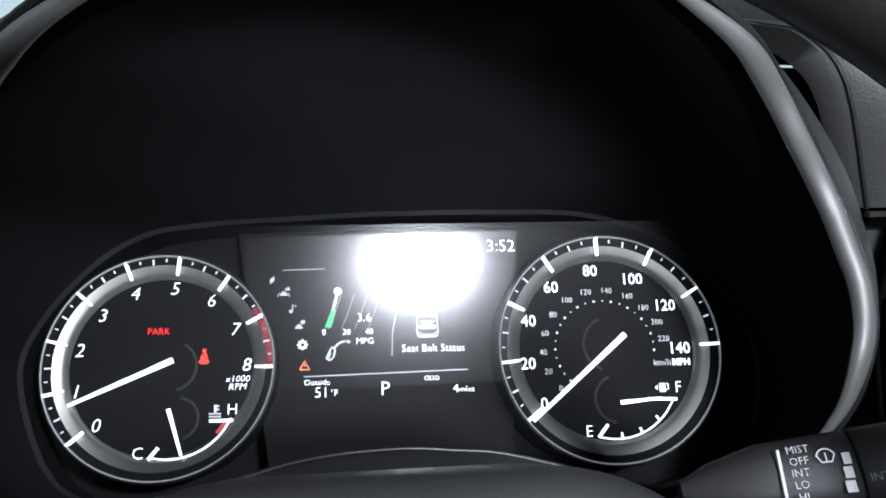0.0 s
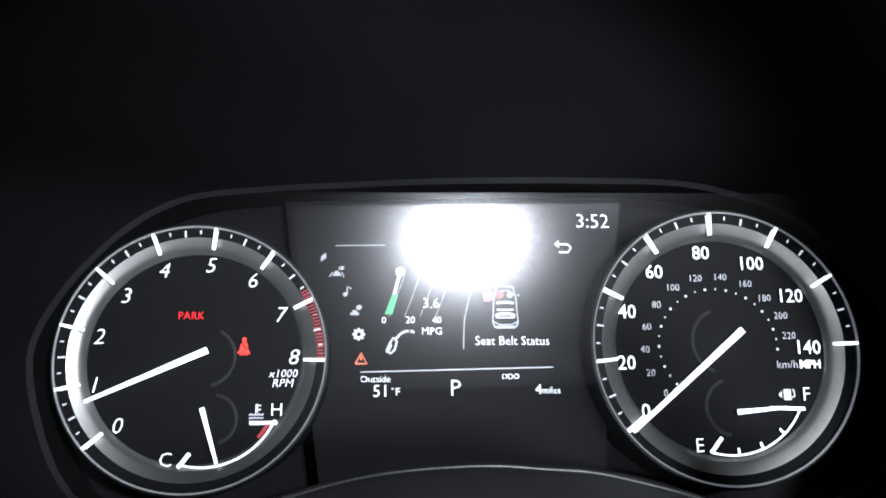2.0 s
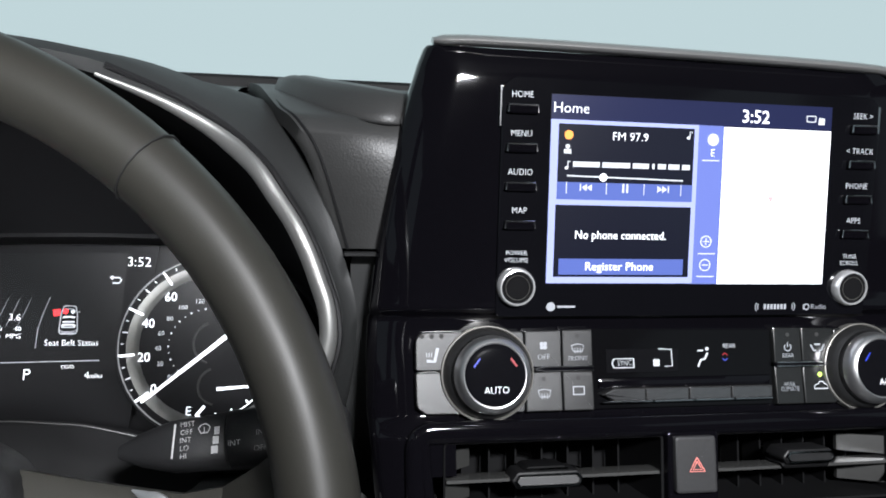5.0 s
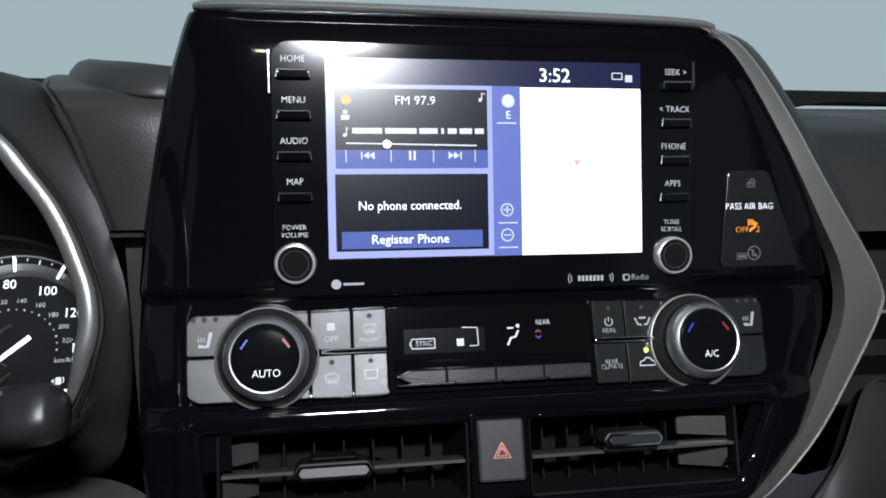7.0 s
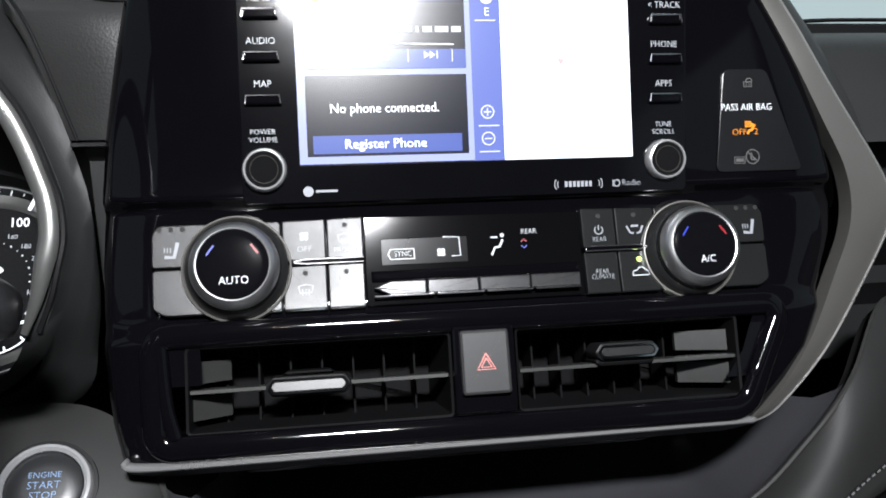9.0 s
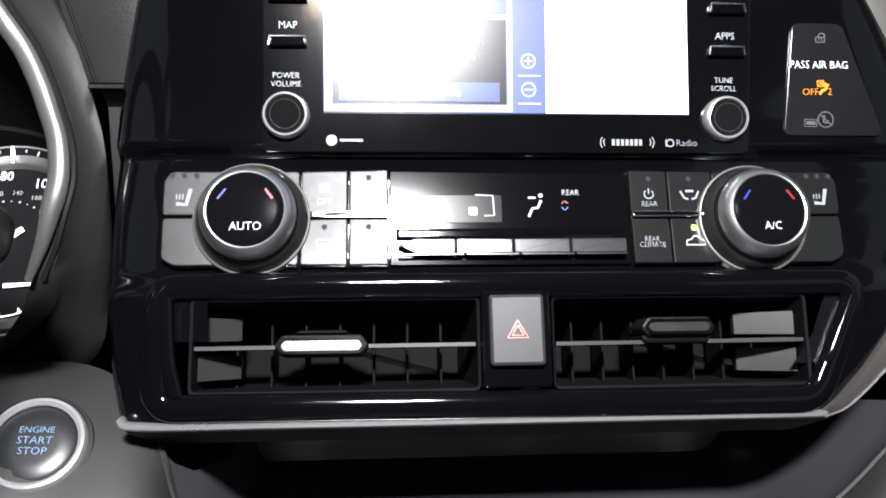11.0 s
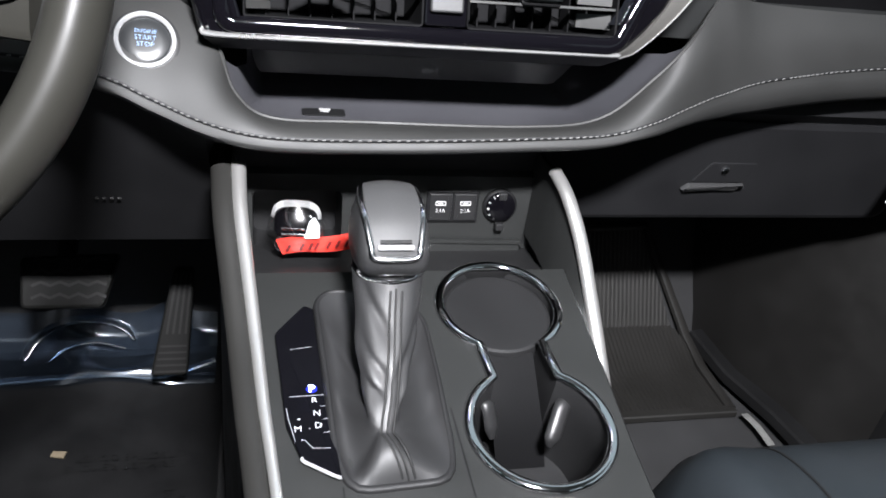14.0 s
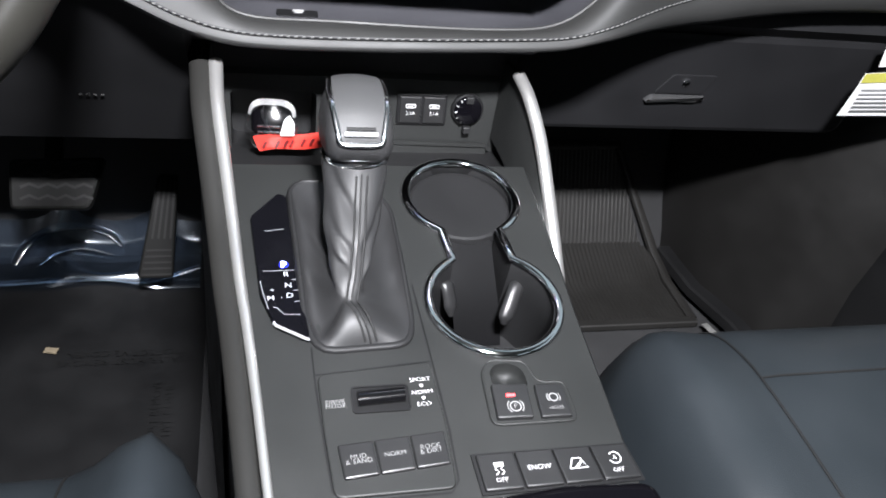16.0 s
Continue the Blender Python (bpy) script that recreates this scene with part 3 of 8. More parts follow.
lo = [[bm.verts.new(V(CL, u, v, n)) for u, v in offset(lens_line, d)] for d, n in ((-0.003, -0.032), (0.0, 0.002), (-0.004, 0.006))]
bridge(bm, lo)
part("bezel", bm, BLACK, cluster, "black inner bezel")


# Weak glow that paints the sheen on the gauges' silver ring line.
RINGSHEEN = glow("ring_line_sheen", (1.0, 1.0, 1.0), 0.09)


def gauge(name, cu, cv, r, label):
    g = part(name, lathe([(r * 0.80, -0.004), (r * 0.4, -0.004), (0.001, -0.004)], cu, cv, CL, 64), DIALBLACK, cluster, label)
    part("outer_ring", lathe([(r * 1.03, -0.030), (r * 1.03, 0.0), (r * 1.02, 0.0025), (r * 1.0, 0.003), (r * 0.985, 0.001), (r * 0.98, -0.001)], cu, cv, CL, 96), BLACK, g, "black gauge rim")
    part("bright_line", lathe([(r * 1.005, 0.0028), (r * 1.0, 0.0036), (r * 0.99, 0.0026)], cu, cv, CL, 96), RINGSHEEN, g, "thin silver ring line, its sheen painted as a glow")
    part("tick_ring", lathe([(r * 0.985, 0.001), (r * 0.92, -0.0002)], cu, cv, CL, 96), DIALBLACK, g, "black tick ring")
    part("grey_ring", lathe([(r * 0.925, 0.000), (r * 0.86, -0.0015), (r * 0.805, -0.0034), (r * 0.795, -0.0050)], cu, cv, CL, 96), GREYRING, g, "brushed grey sloping ring")
    return g


def ticks(g, cu, cv, r, a_first, a_last, major, minor, skip=()):
    for i in range(major):
        a = radians(a_first + (a_last - a_first) * i / (major - 1))
        c, s = math.cos(a), math.sin(a)
        w = r * 0.021
        bm = bmesh.new()
        lo = []
        for f0, n in ((0.83, 0.0005), (0.83, 0.0022), (0.99, 0.0042), (0.99, 0.001)):
            lo.append([bm.verts.new(V(CL, cu + r * f0 * c - k * s * w / 2, cv + r * f0 * s + k * c * w / 2, n)) for k in (-1, 1)])
        bridge(bm, lo + [lo[0]], False)
        part("tick", bm, W_GLOW, g, "lit white tick", smooth=False)
    bm = bmesh.new()
    for i in range((major - 1) * minor):
        if i % minor == 0:
            continue
        a = radians(a_first + (a_last - a_first) * i / ((major - 1) * minor))
        c, s = math.cos(a), math.sin(a)
        h = 0.92 if i % minor == minor // 2 else 0.945
        w = r * (0.015 if h < 0.93 else 0.012)
        vs = [bm.verts.new(V(CL, cu + r * q * c - k * s * w / 2, cv + r * q * s + k * c * w / 2, 0.0018)) for q, k in ((h, -1), (0.975, -1), (0.975, 1), (h, 1))]
        bm.faces.new(vs)
    part("minor_ticks", bm, W_SOFT, g, "small white ticks", smooth=False, kind="stuff")


def needle(g, p, tip, w0, w1, n):
    d = (Vector(tip) - Vector(p)).normalized()
    q = Vector((-d.y, d.x))
    bm = bmesh.new()
    P, T = Vector(p), Vector(tip)
    base = [P + q * w0 / 2, P - q * w0 / 2, T - q * w1 / 2, T + q * w1 / 2]
    prism([tuple(b) for b in base], n, n + 0.0015, CL, 0.0003, bm)
    return part("needle", bm, W_GLOW, g, "lit white needle", smooth=False)


TU, TV, TR = -0.1092, -0.0077, 0.0530
tach = gauge("rev_counter", TU, TV, TR, "round rev counter")
ticks(tach, TU, TV, TR, 222.5, -2.0, 9, 4)
for s, (u, v) in zip("012345678", [(-0.1376, -0.0349), (-0.1476, -0.0191), (-0.1471, 0.0002), (-0.1379, 0.0168), (-0.1235, 0.0273), (-0.1048, 0.0296), (-0.0875, 0.0234), (-0.0757, 0.0091), (-0.0698, -0.0082)]):
    letters(s, u, v, 0.0090, -0.002, CL, W_GLOW, tach, "lit white numeral", shear=0.2)
letters("x1000", -0.0736, -0.0147, 0.0046, -0.002, CL, W_GLOW, tach, "lit white lettering", shear=0.2)
letters("RPM", -0.0737, -0.0185, 0.0046, -0.002, CL, W_GLOW, tach, "lit white lettering", shear=0.2)
letters("PARK", -0.1113, 0.0088, 0.0046, -0.002, CL, R_GLOW, tach, "red lit warning word", wide=0.95)
bm = flat(circle(-0.0896, -0.0008, 0.0009, 12), -0.0019, CL)
flat([(-0.0909, -0.0026), (-0.0903, -0.0019), (-0.0889, -0.0019), (-0.0883, -0.0026), (-0.0880, -0.0048), (-0.0912, -0.0048)], -0.002, CL, bm)
stroke([(-0.0914, -0.0053), (-0.0878, -0.0053)], 0.0009, -0.002, CL, bm)
for k in (-1, 1):
    stroke([(-0.0896 + k * 0.0024, -0.0063), (-0.0896 + k * 0.0013, -0.0057), (-0.0896 + k * 0.0011, -0.0071)], 0.0008, -0.002, CL, bm)
    stroke([(-0.0896 + k * 0.0003, -0.0057), (-0.0896 + k * 0.0004, -0.0070)], 0.0005, -0.002, CL, bm)
part("belt_warning", bm, glow("bright_red_symbol", (1.0, 0.03, 0.015), 2.2), tach, "red lit seat belt symbol", smooth=False)
part("belt_line", stroke([(-0.0905, -0.0022), (-0.0882, -0.0049)], 0.0006, -0.0015, CL), DIALBLACK, tach, "dark belt line", smooth=False)
# Partial arcs put the shading round the needle hubs into the shape.
part("hub_shadow", lathe([(0.0125, -0.0035), (0.0118, -0.0025), (0.011, -0.0035)], TU + 0.004, TV + 0.0, CL, 32, None, -75, 60), SOFT, tach, "grey arc shaped as shading round the needle hub")
part("hub_shadow", lathe([(0.0105, -0.0035), (0.0098, -0.0025), (0.009, -0.0035)], -0.1015, -0.0325, CL, 32, None, -70, 80), SOFT, tach, "grey arc shaped as shading round the needle hub")
needle(tach, (-0.1038, -0.0052), (-0.1500, -0.0253), 0.0027, 0.0013, -0.001)
needle(tach, (-0.1048, -0.0280), (-0.0980, -0.0495), 0.0018, 0.0011, -0.001)
part("temperature_scale", stroke(arc(-0.1040, -0.0205, 0.0305, -107, -24, 24), 0.0008, -0.002, CL), W_GLOW, tach, "white temperature arc", smooth=False)
part("temperature_mark", stroke([(-0.1131, -0.0509), (-0.1088, -0.0455)], 0.0016, -0.002, CL), W_GLOW, tach, "white scale end", smooth=False)
part("temperature_mark", stroke([(-0.0861, -0.0340), (-0.0752, -0.0341)], 0.0014, -0.002, CL), W_GLOW, tach, "white scale end", smooth=False)
part("hot_zone", stroke(arc(-0.1040, -0.0205, 0.0288, -42, -28, 8), 0.0015, -0.002, CL), R_DIM, tach, "red hot zone", smooth=False)
letters("C", -0.1179, -0.0481, 0.0078, -0.002, CL, W_GLOW, tach, "lit white letter")
letters("H", -0.0756, -0.0291, 0.0074, -0.002, CL, W_GLOW, tach, "lit white letter")
bm = stroke([(-0.0835, -0.0266), (-0.0835, -0.0302)], 0.0011, -0.002, CL)
stroke([(-0.0835, -0.0272), (-0.0818, -0.0272)], 0.0006, -0.002, CL, bm)
stroke([(-0.0835, -0.0288), (-0.0818, -0.0288)], 0.0006, -0.002, CL, bm)
for k in (0, 1):
    stroke([(-0.0864 + 0.0008 * i, -0.0308 - 0.0013 * k + (0.0003 if i % 2 else -0.0003)) for i in range(8)], 0.0005, -0.002, CL, bm)
part("temperature_symbol", bm, W_SOFT, tach, "white coolant symbol", smooth=False)
bm = bmesh.new()
for i in range(22):
    a = 31 - 31.5 * i / 21
    stroke([(TU + TR * q * math.cos(radians(a)), TV + TR * q * math.sin(radians(a))) for q in (0.93, 0.985)], 0.0005, 0.002, CL, bm)
part("red_zone", bm, R_DIM, tach, "dark red zone bars", smooth=False, kind="stuff")

SU, SV, SR = 0.1120, -0.0036, 0.0578
speedo = gauge("speedometer", SU, SV, SR, "round speedometer")
ticks(speedo, SU, SV, SR, 218.0, 0.5, 8, 4)
for s, (u, v) in zip((0, 20, 40, 60, 80, 100, 120, 140), [(0.0764, -0.031), (0.0694, -0.011), (0.0709, 0.0107), (0.0839, 0.0281), (0.1055, 0.0367), (0.1278, 0.0321), (0.1443, 0.0178), (0.1499, -0.0047)]):
    letters(str(s), u, v, 0.0084, -0.002, CL, W_GLOW, speedo, "lit white numeral", bold=0.00012, wide=0.95)
for k, (u, v) in enumerate([(0.0855, -0.0236), (0.0796, -0.0151), (0.0777, -0.0053), (0.0791, 0.0044), (0.084, 0.0139), (0.0917, 0.0214), (0.1021, 0.0255), (0.1133, 0.0261), (0.1244, 0.0232), (0.1325, 0.0169), (0.1392, 0.0092), (0.142, 0.0005)]):
    letters(str(20 * k), u, v, 0.0042, -0.002, CL, W_SOFT, speedo, "small white kilometre numeral")
bm = bmesh.new()
for i in range(23):
    a = 222 - (222 + 4) * i / 22
    p = (0.1101 + 0.0262 * math.cos(radians(a)), -0.0035 + 0.0243 * math.sin(radians(a)))
    flat(circle(*p, 0.0006 if i % 2 == 0 else 0.0004, 8), -0.002, CL, bm)
part("kilometre_dots", bm, W_SOFT, speedo, "ring of small white dots", smooth=False, kind="stuff")
letters("km/h", 0.1400, -0.0118, 0.0048, -0.002, CL, W_SOFT, speedo, "small white lettering")
letters("MPH", 0.1502, -0.0118, 0.0048, -0.002, CL, W_GLOW, speedo, "small white lettering", bold=0.0002)
# Hub shading again, modelled as arcs on the left only.
part("hub_shadow", lathe([(0.0145, -0.0035), (0.0138, -0.0025), (0.013, -0.0035)], SU + 0.001, SV + 0.002, CL, 32, None, 110, 250), SOFT, speedo, "grey arc shaped as shading round the needle hub")
part("hub_shadow", lathe([(0.0125, -0.0035), (0.0118, -0.0025), (0.011, -0.0035)], 0.1150, -0.0295, CL, 32, None, 110, 260), SOFT, speedo, "grey arc shaped as shading round the needle hub")
needle(speedo, (0.1207, 0.0030), (0.0682, -0.0406), 0.0029, 0.0015, -0.001)
needle(speedo, (0.1154, -0.0315), (0.1368, -0.0298), 0.0022, 0.0012, -0.001)
part("fuel_scale", stroke(arc(0.1128, -0.0145, 0.0347, -106, -28, 24), 0.0008, -0.002, CL), W_GLOW, speedo, "white fuel arc", smooth=False)
part("fuel_mark", stroke([(0.1030, -0.0481), (0.1082, -0.0419)], 0.0016, -0.002, CL), W_GLOW, speedo, "white scale end", smooth=False)
part("fuel_mark", stroke([(0.1304, -0.0300), (0.1458, -0.0304)], 0.0015, -0.002, CL), W_GLOW, speedo, "white scale end", smooth=False)
for a in (-86, -68, -49):
    part("fuel_tick", stroke([(0.1128 + q * math.cos(radians(a)), -0.0145 + q * math.sin(radians(a))) for q in (0.0347, 0.0318)], 0.0010, -0.002, CL), W_GLOW, speedo, "white fuel tick", smooth=False)
letters("E", 0.0984, -0.0452, 0.0082, -0.002, CL, W_GLOW, speedo, "lit white letter")
letters("F", 0.1470, -0.0246, 0.0082, -0.002, CL, W_GLOW, speedo, "lit white letter")
bm = flat(rect(0.1369, -0.0268, 0.1403, -0.0222, 0.0005), -0.002, CL)
stroke([(0.1405, -0.0255), (0.1417, -0.0252), (0.1417, -0.0230), (0.1409, -0.0223)], 0.0007, -0.002, CL, bm)
flat([(0.1345, -0.0245), (0.1361, -0.0260), (0.1361, -0.0230)], -0.002, CL, bm)
part("fuel_symbol", bm, W_SOFT, speedo, "white fuel pump symbol", smooth=False)

# centre display
DN = -0.013


def D(u, v):
    return (-0.051 + (u + 0.051) * 1.037, -0.0335 + (v + 0.0335) * 1.037)


def Dp(pts):
    return [D(*p) for p in pts]


disp = part("display", prism(Dp([(-0.076, 0.0575), (-0.0585, -0.058), (0.0565, -0.058), (0.0685, 0.0615)]), DN - 0.002, DN, CL), DIALBLACK, cluster, "black centre display")
n1 = DN + 0.0004


def dtext(s, u, v, size, m=W_GLOW, label="lit white lettering", **kw):
    letters(s, *D(u, v), size, n1, CL, m, disp, label, **kw)


dtext("3:52", 0.0568, 0.0502, 0.0092)
dtext("Seat Belt Status", 0.0201, -0.0017, 0.0055, wide=0.95)
dtext("3.6", -0.0139, 0.0140, 0.0062)
dtext("0", -0.0335, 0.0070, 0.0042)
dtext("20", -0.0225, 0.0070, 0.0042)
dtext("40", -0.0115, 0.0070, 0.0042)
dtext("MPG", -0.0136, 0.0024, 0.0045)
dtext("Outside", -0.0368, -0.0172, 0.0040)
dtext("51", -0.0345, -0.0221, 0.0073)
dtext("°F", -0.0286, -0.0224, 0.0046)
dtext("P", -0.0041, -0.0211, 0.0098)
dtext("ODO", 0.0189, -0.0164, 0.0033)
dtext("4", 0.0305, -0.0218, 0.0062)
dtext("miles", 0.0358, -0.0221, 0.0040)
part("divider", stroke(Dp([(-0.0430, -0.0142), (0.0370, -0.0125)]), 0.0005, n1, CL), W_DIM, disp, "thin white line", smooth=False)
part("divider", stroke(Dp([(-0.0540, 0.0385), (-0.0330, 0.0390)]), 0.0004, n1, CL), W_DIM, disp, "thin white line", smooth=False)
part("divider", stroke(Dp([(0.0055, 0.0270), (0.0018, 0.0150), (0.0000, 0.0070), (-0.0005, -0.0050)]), 0.0005, n1, CL), W_FAINT, disp, "thin grey curve", smooth=False)
for i in range(4):
    u0 = -0.0315 + 0.0065 * i
    part("scale_line", stroke(Dp([(u0, 0.0085), (u0 + 0.003, 0.016), (u0 + 0.0065, 0.026)]), 0.0003, n1, CL), W_FAINT, disp, "thin grey curve", smooth=False)
part("green_bar", flat(Dp([(-0.0332, 0.0095), (-0.0300, 0.0095), (-0.0276, 0.0180), (-0.0300, 0.0180)]), n1, CL), G_GLOW, disp, "lit green bar", smooth=False)
part("white_bar", stroke(Dp([(-0.0292, 0.0180), (-0.0270, 0.0265)]), 0.0014, n1, CL), W_SOFT, disp, "white bar end", smooth=False)
part("white_dot", flat(circle(*D(-0.0268, 0.0275), 0.0021, 16), n1, CL), W_SOFT, disp, "white dot", smooth=False)
bm = stroke(Dp([(-0.0324, -0.0058), (-0.0306, -0.0066), (-0.0290, -0.0052), (-0.0281, -0.0018), (-0.0296, -0.0002), (-0.0308, -0.0022), (-0.0324, -0.0058)]), 0.0010, n1, CL)
flat(Dp([(-0.0326, -0.0058), (-0.0314, -0.0064), (-0.0300, -0.0034), (-0.0308, -0.0022)]), n1, CL, bm)
stroke(Dp([(-0.0287, -0.0008), (-0.0268, 0.0012), (-0.0252, 0.0022), (-0.0232, 0.0026)]), 0.0011, n1, CL, bm)
stroke(Dp([(-0.0226, 0.0026), (-0.0208, 0.0020)]), 0.0013, n1, CL, bm)
part("pump_symbol", bm, W_DIM, disp, "grey fuel nozzle symbol", smooth=False)
CARU = 0.0174
body_o = [(-0.0046, 0.0036), (0.0046, 0.0036), (0.0057, 0.0060), (0.0053, 0.0105), (0.0050, 0.0165), (0.0036, 0.0218), (-0.0036, 0.0218), (-0.0050, 0.0165), (-0.0053, 0.0105), (-0.0057, 0.0060)]
bm = frame_ring(Dp([(CARU + u, v) for u, v in fillet(body_o, 0.0012)]), Dp([(CARU + u * 0.89, 0.0127 + (v - 0.0127) * 0.94) for u, v in fillet(body_o, 0.0012)]), n1 - 0.0002, n1, CL)
for pts, w in (([(-0.0050, 0.0064), (-0.0025, 0.0052), (0.0025, 0.0052), (0.0050, 0.0064)], 0.0006), ([(-0.0043, 0.0043), (0.0043, 0.0043)], 0.0010), ([(-0.0040, 0.0180), (-0.0020, 0.0196), (0.0020, 0.0196), (0.0040, 0.0180)], 0.0005), ([(0.0052, 0.0180), (0.0062, 0.0176)], 0.0007)):
    stroke(Dp([(CARU + u, v) for u, v in pts]), w, n1, CL, bm)
part("car_symbol", bm, W_DIM, disp, "grey car outline seen from above", smooth=False)
bm = bmesh.new()
for pts, w in (([(-0.0036, 0.0143), (-0.0006, 0.0147), (0.0006, 0.0147), (0.0036, 0.0143)], 0.0012), ([(-0.0036, 0.0115), (0.0036, 0.0115)], 0.0009), ([(-0.0042, 0.0090), (-0.0020, 0.0098), (0.0020, 0.0098), (0.0042, 0.0090)], 0.0013), ([(-0.0040, 0.0082), (0.0040, 0.0082)], 0.0007)):
    stroke(Dp([(CARU + u, v) for u, v in pts]), w, n1, CL, bm)
flat(circle(*D(CARU + 0.0021, 0.0178), 0.0013, 12), n1 + 0.0001, CL, bm)
part("seat_rows", bm, W_SOFT, disp, "white seat rows", smooth=False)
bm = flat(Dp([(0.0085, 0.0150), (0.0120, 0.0155), (0.0122, 0.0195), (0.0078, 0.0190)]), n1, CL)
flat(circle(*D(0.0152, 0.0180), 0.0017, 12), n1 + 0.0002, CL, bm)
part("open_door_symbol", bm, R_GLOW, disp, "red lit open door and seat", smooth=False)
bm = bmesh.new()
stroke(Dp([(0.0405, 0.0400), (0.0455, 0.0400), (0.0468, 0.0385), (0.0455, 0.0365), (0.0415, 0.0365)]), 0.0009, n1, CL, bm)
flat(Dp([(0.0395, 0.0400), (0.0415, 0.0418), (0.0415, 0.0382)]), n1, CL, bm)
part("back_symbol", bm, W_SOFT, disp, "white return arrow", smooth=False)
for i, (u, v) in enumerate([(-0.0590, 0.0335), (-0.0532, 0.0270), (-0.0488, 0.0190), (-0.0456, 0.0105), (-0.0438, 0.0012)]):
    bm = bmesh.new()
    if i == 0:
        flat(Dp([(u - 0.001, v - 0.002), (u + 0.0012, v - 0.0003), (u + 0.0012, v + 0.002), (u - 0.0008, v + 0.0005)]), n1, CL, bm)
    elif i == 2:
        stroke(Dp([(u, v - 0.001), (u, v + 0.002), (u + 0.0018, v + 0.0012)]), 0.0006, n1, CL, bm)
        flat(circle(*D(u - 0.0008, v - 0.0012), 0.001, 8), n1, CL, bm)
    elif i == 4:
        frame_ring(circle(*D(u, v), 0.0021, 16), circle(*D(u, v), 0.0009, 16), n1 - 0.0001, n1, CL, bm)
        for k in range(8):
            a = radians(45 * k)
            stroke([(D(u, v)[0] + q * math.cos(a), D(u, v)[1] + q * math.sin(a)) for q in (0.0019, 0.0027)], 0.0009, n1, CL, bm)
    else:
        flat(Dp([(u - 0.0018, v - 0.0014), (u + 0.0018, v - 0.0014), (u + 0.0018, v - 0.0004), (u + 0.0011, v - 0.0002), (u + 0.0007, v + 0.0008), (u - 0.0007, v + 0.0008), (u - 0.0011, v - 0.0002), (u - 0.0018, v - 0.0004)]), n1, CL, bm)
        if i == 1:
            for k in (-1, 1):
                stroke(Dp([(u + k * 0.0030, v - 0.0020), (u + k * 0.0020, v + 0.0002)]), 0.0004, n1, CL, bm)
            frame_ring(Dp(rect(u + 0.0008, v + 0.0012, u + 0.0026, v + 0.0025)), Dp(rect(u + 0.0011, v + 0.0015, u + 0.0023, v + 0.0022)), n1 - 0.0001, n1, CL, bm)
        else:
            flat(circle(*D(u + 0.0017, v + 0.0018), 0.0011, 12), n1, CL, bm)
        flat(circle(*D(u + 0.0022, v + 0.002), 0.0009, 8), n1, CL, bm)
    part("menu_symbol", bm, W_SOFT if i == 4 else W_DIM, disp, "small grey menu symbol", smooth=False)
bm = stroke(Dp([(-0.0450, -0.0108), (-0.0404, -0.0108), (-0.0427, -0.0066), (-0.0450, -0.0108)]), 0.0007, n1, CL)
stroke(Dp([(-0.0427, -0.0078), (-0.0427, -0.0094)]), 0.0006, n1, CL, bm)
part("warning_symbol", bm, O_GLOW, disp, "orange warning triangle", smooth=False)

# clear lens in front
LN = panel((-0.024, 0.385, 0.697), 14.0)
part("display_glass", flat([(-0.0680, 0.0505), (-0.0625, -0.0215), (0.0560, -0.0205), (0.0620, 0.0520)][::-1], -0.001, LN), DGLASS, cluster, "clear display glass", smooth=False)
part("lens", flat([(u, min(v * 1.02, 0.056)) for u, v in offset(lens_line, 0.001)], 0.0, LN), LENS, cluster, "clear plastic lens", smooth=False)

# hood round the cluster
hood = thing("cluster_hood", (-0.024, 0.35, 0.60), "deep matt black cluster hood with silver edge trim", "dashboard hood")
CX = -0.024
LIP = [(0.012, 0.292, 0.8630), (0.048, 0.297, 0.857), (0.076, 0.306, 0.845), (0.100, 0.312, 0.831), (0.118, 0.320, 0.814), (0.129, 0.321, 0.798), (0.139, 0.321, 0.7825), (0.1466, 0.318, 0.767), (0.1517, 0.315, 0.7535),
       (0.1565, 0.311, 0.739), (0.1578, 0.307, 0.7227), (0.1545, 0.304, 0.707), (0.1500, 0.3035, 0.692), (0.1424, 0.306, 0.676), (0.128, 0.322, 0.655), (0.10, 0.338, 0.632), (0.05, 0.345, 0.616)]
OUT = [(0.020, 0.50, 0.848), (0.070, 0.47, 0.848), (0.105, 0.432, 0.846), (0.124, 0.40, 0.842), (0.139, 0.362, 0.822), (0.152, 0.336, 0.797), (0.1635, 0.325, 0.766), (0.170, 0.324, 0.735), (0.173, 0.326, 0.70), (0.168, 0.332, 0.665), (0.15, 0.35, 0.625), (0.08, 0.37, 0.60)]


def both(pts, top, bottom):
    """A closed line round the cluster, the same on both sides."""
    return spline([top] + pts + [bottom] + [(2 * CX - x, y, z) for x, y, z in pts[::-1]], 6, closed=True)


lip = both(LIP, (CX, 0.290, 0.8645), (CX, 0.347, 0.611))
rear = both(OUT, (CX, 0.52, 0.848), (CX, 0.375, 0.59))


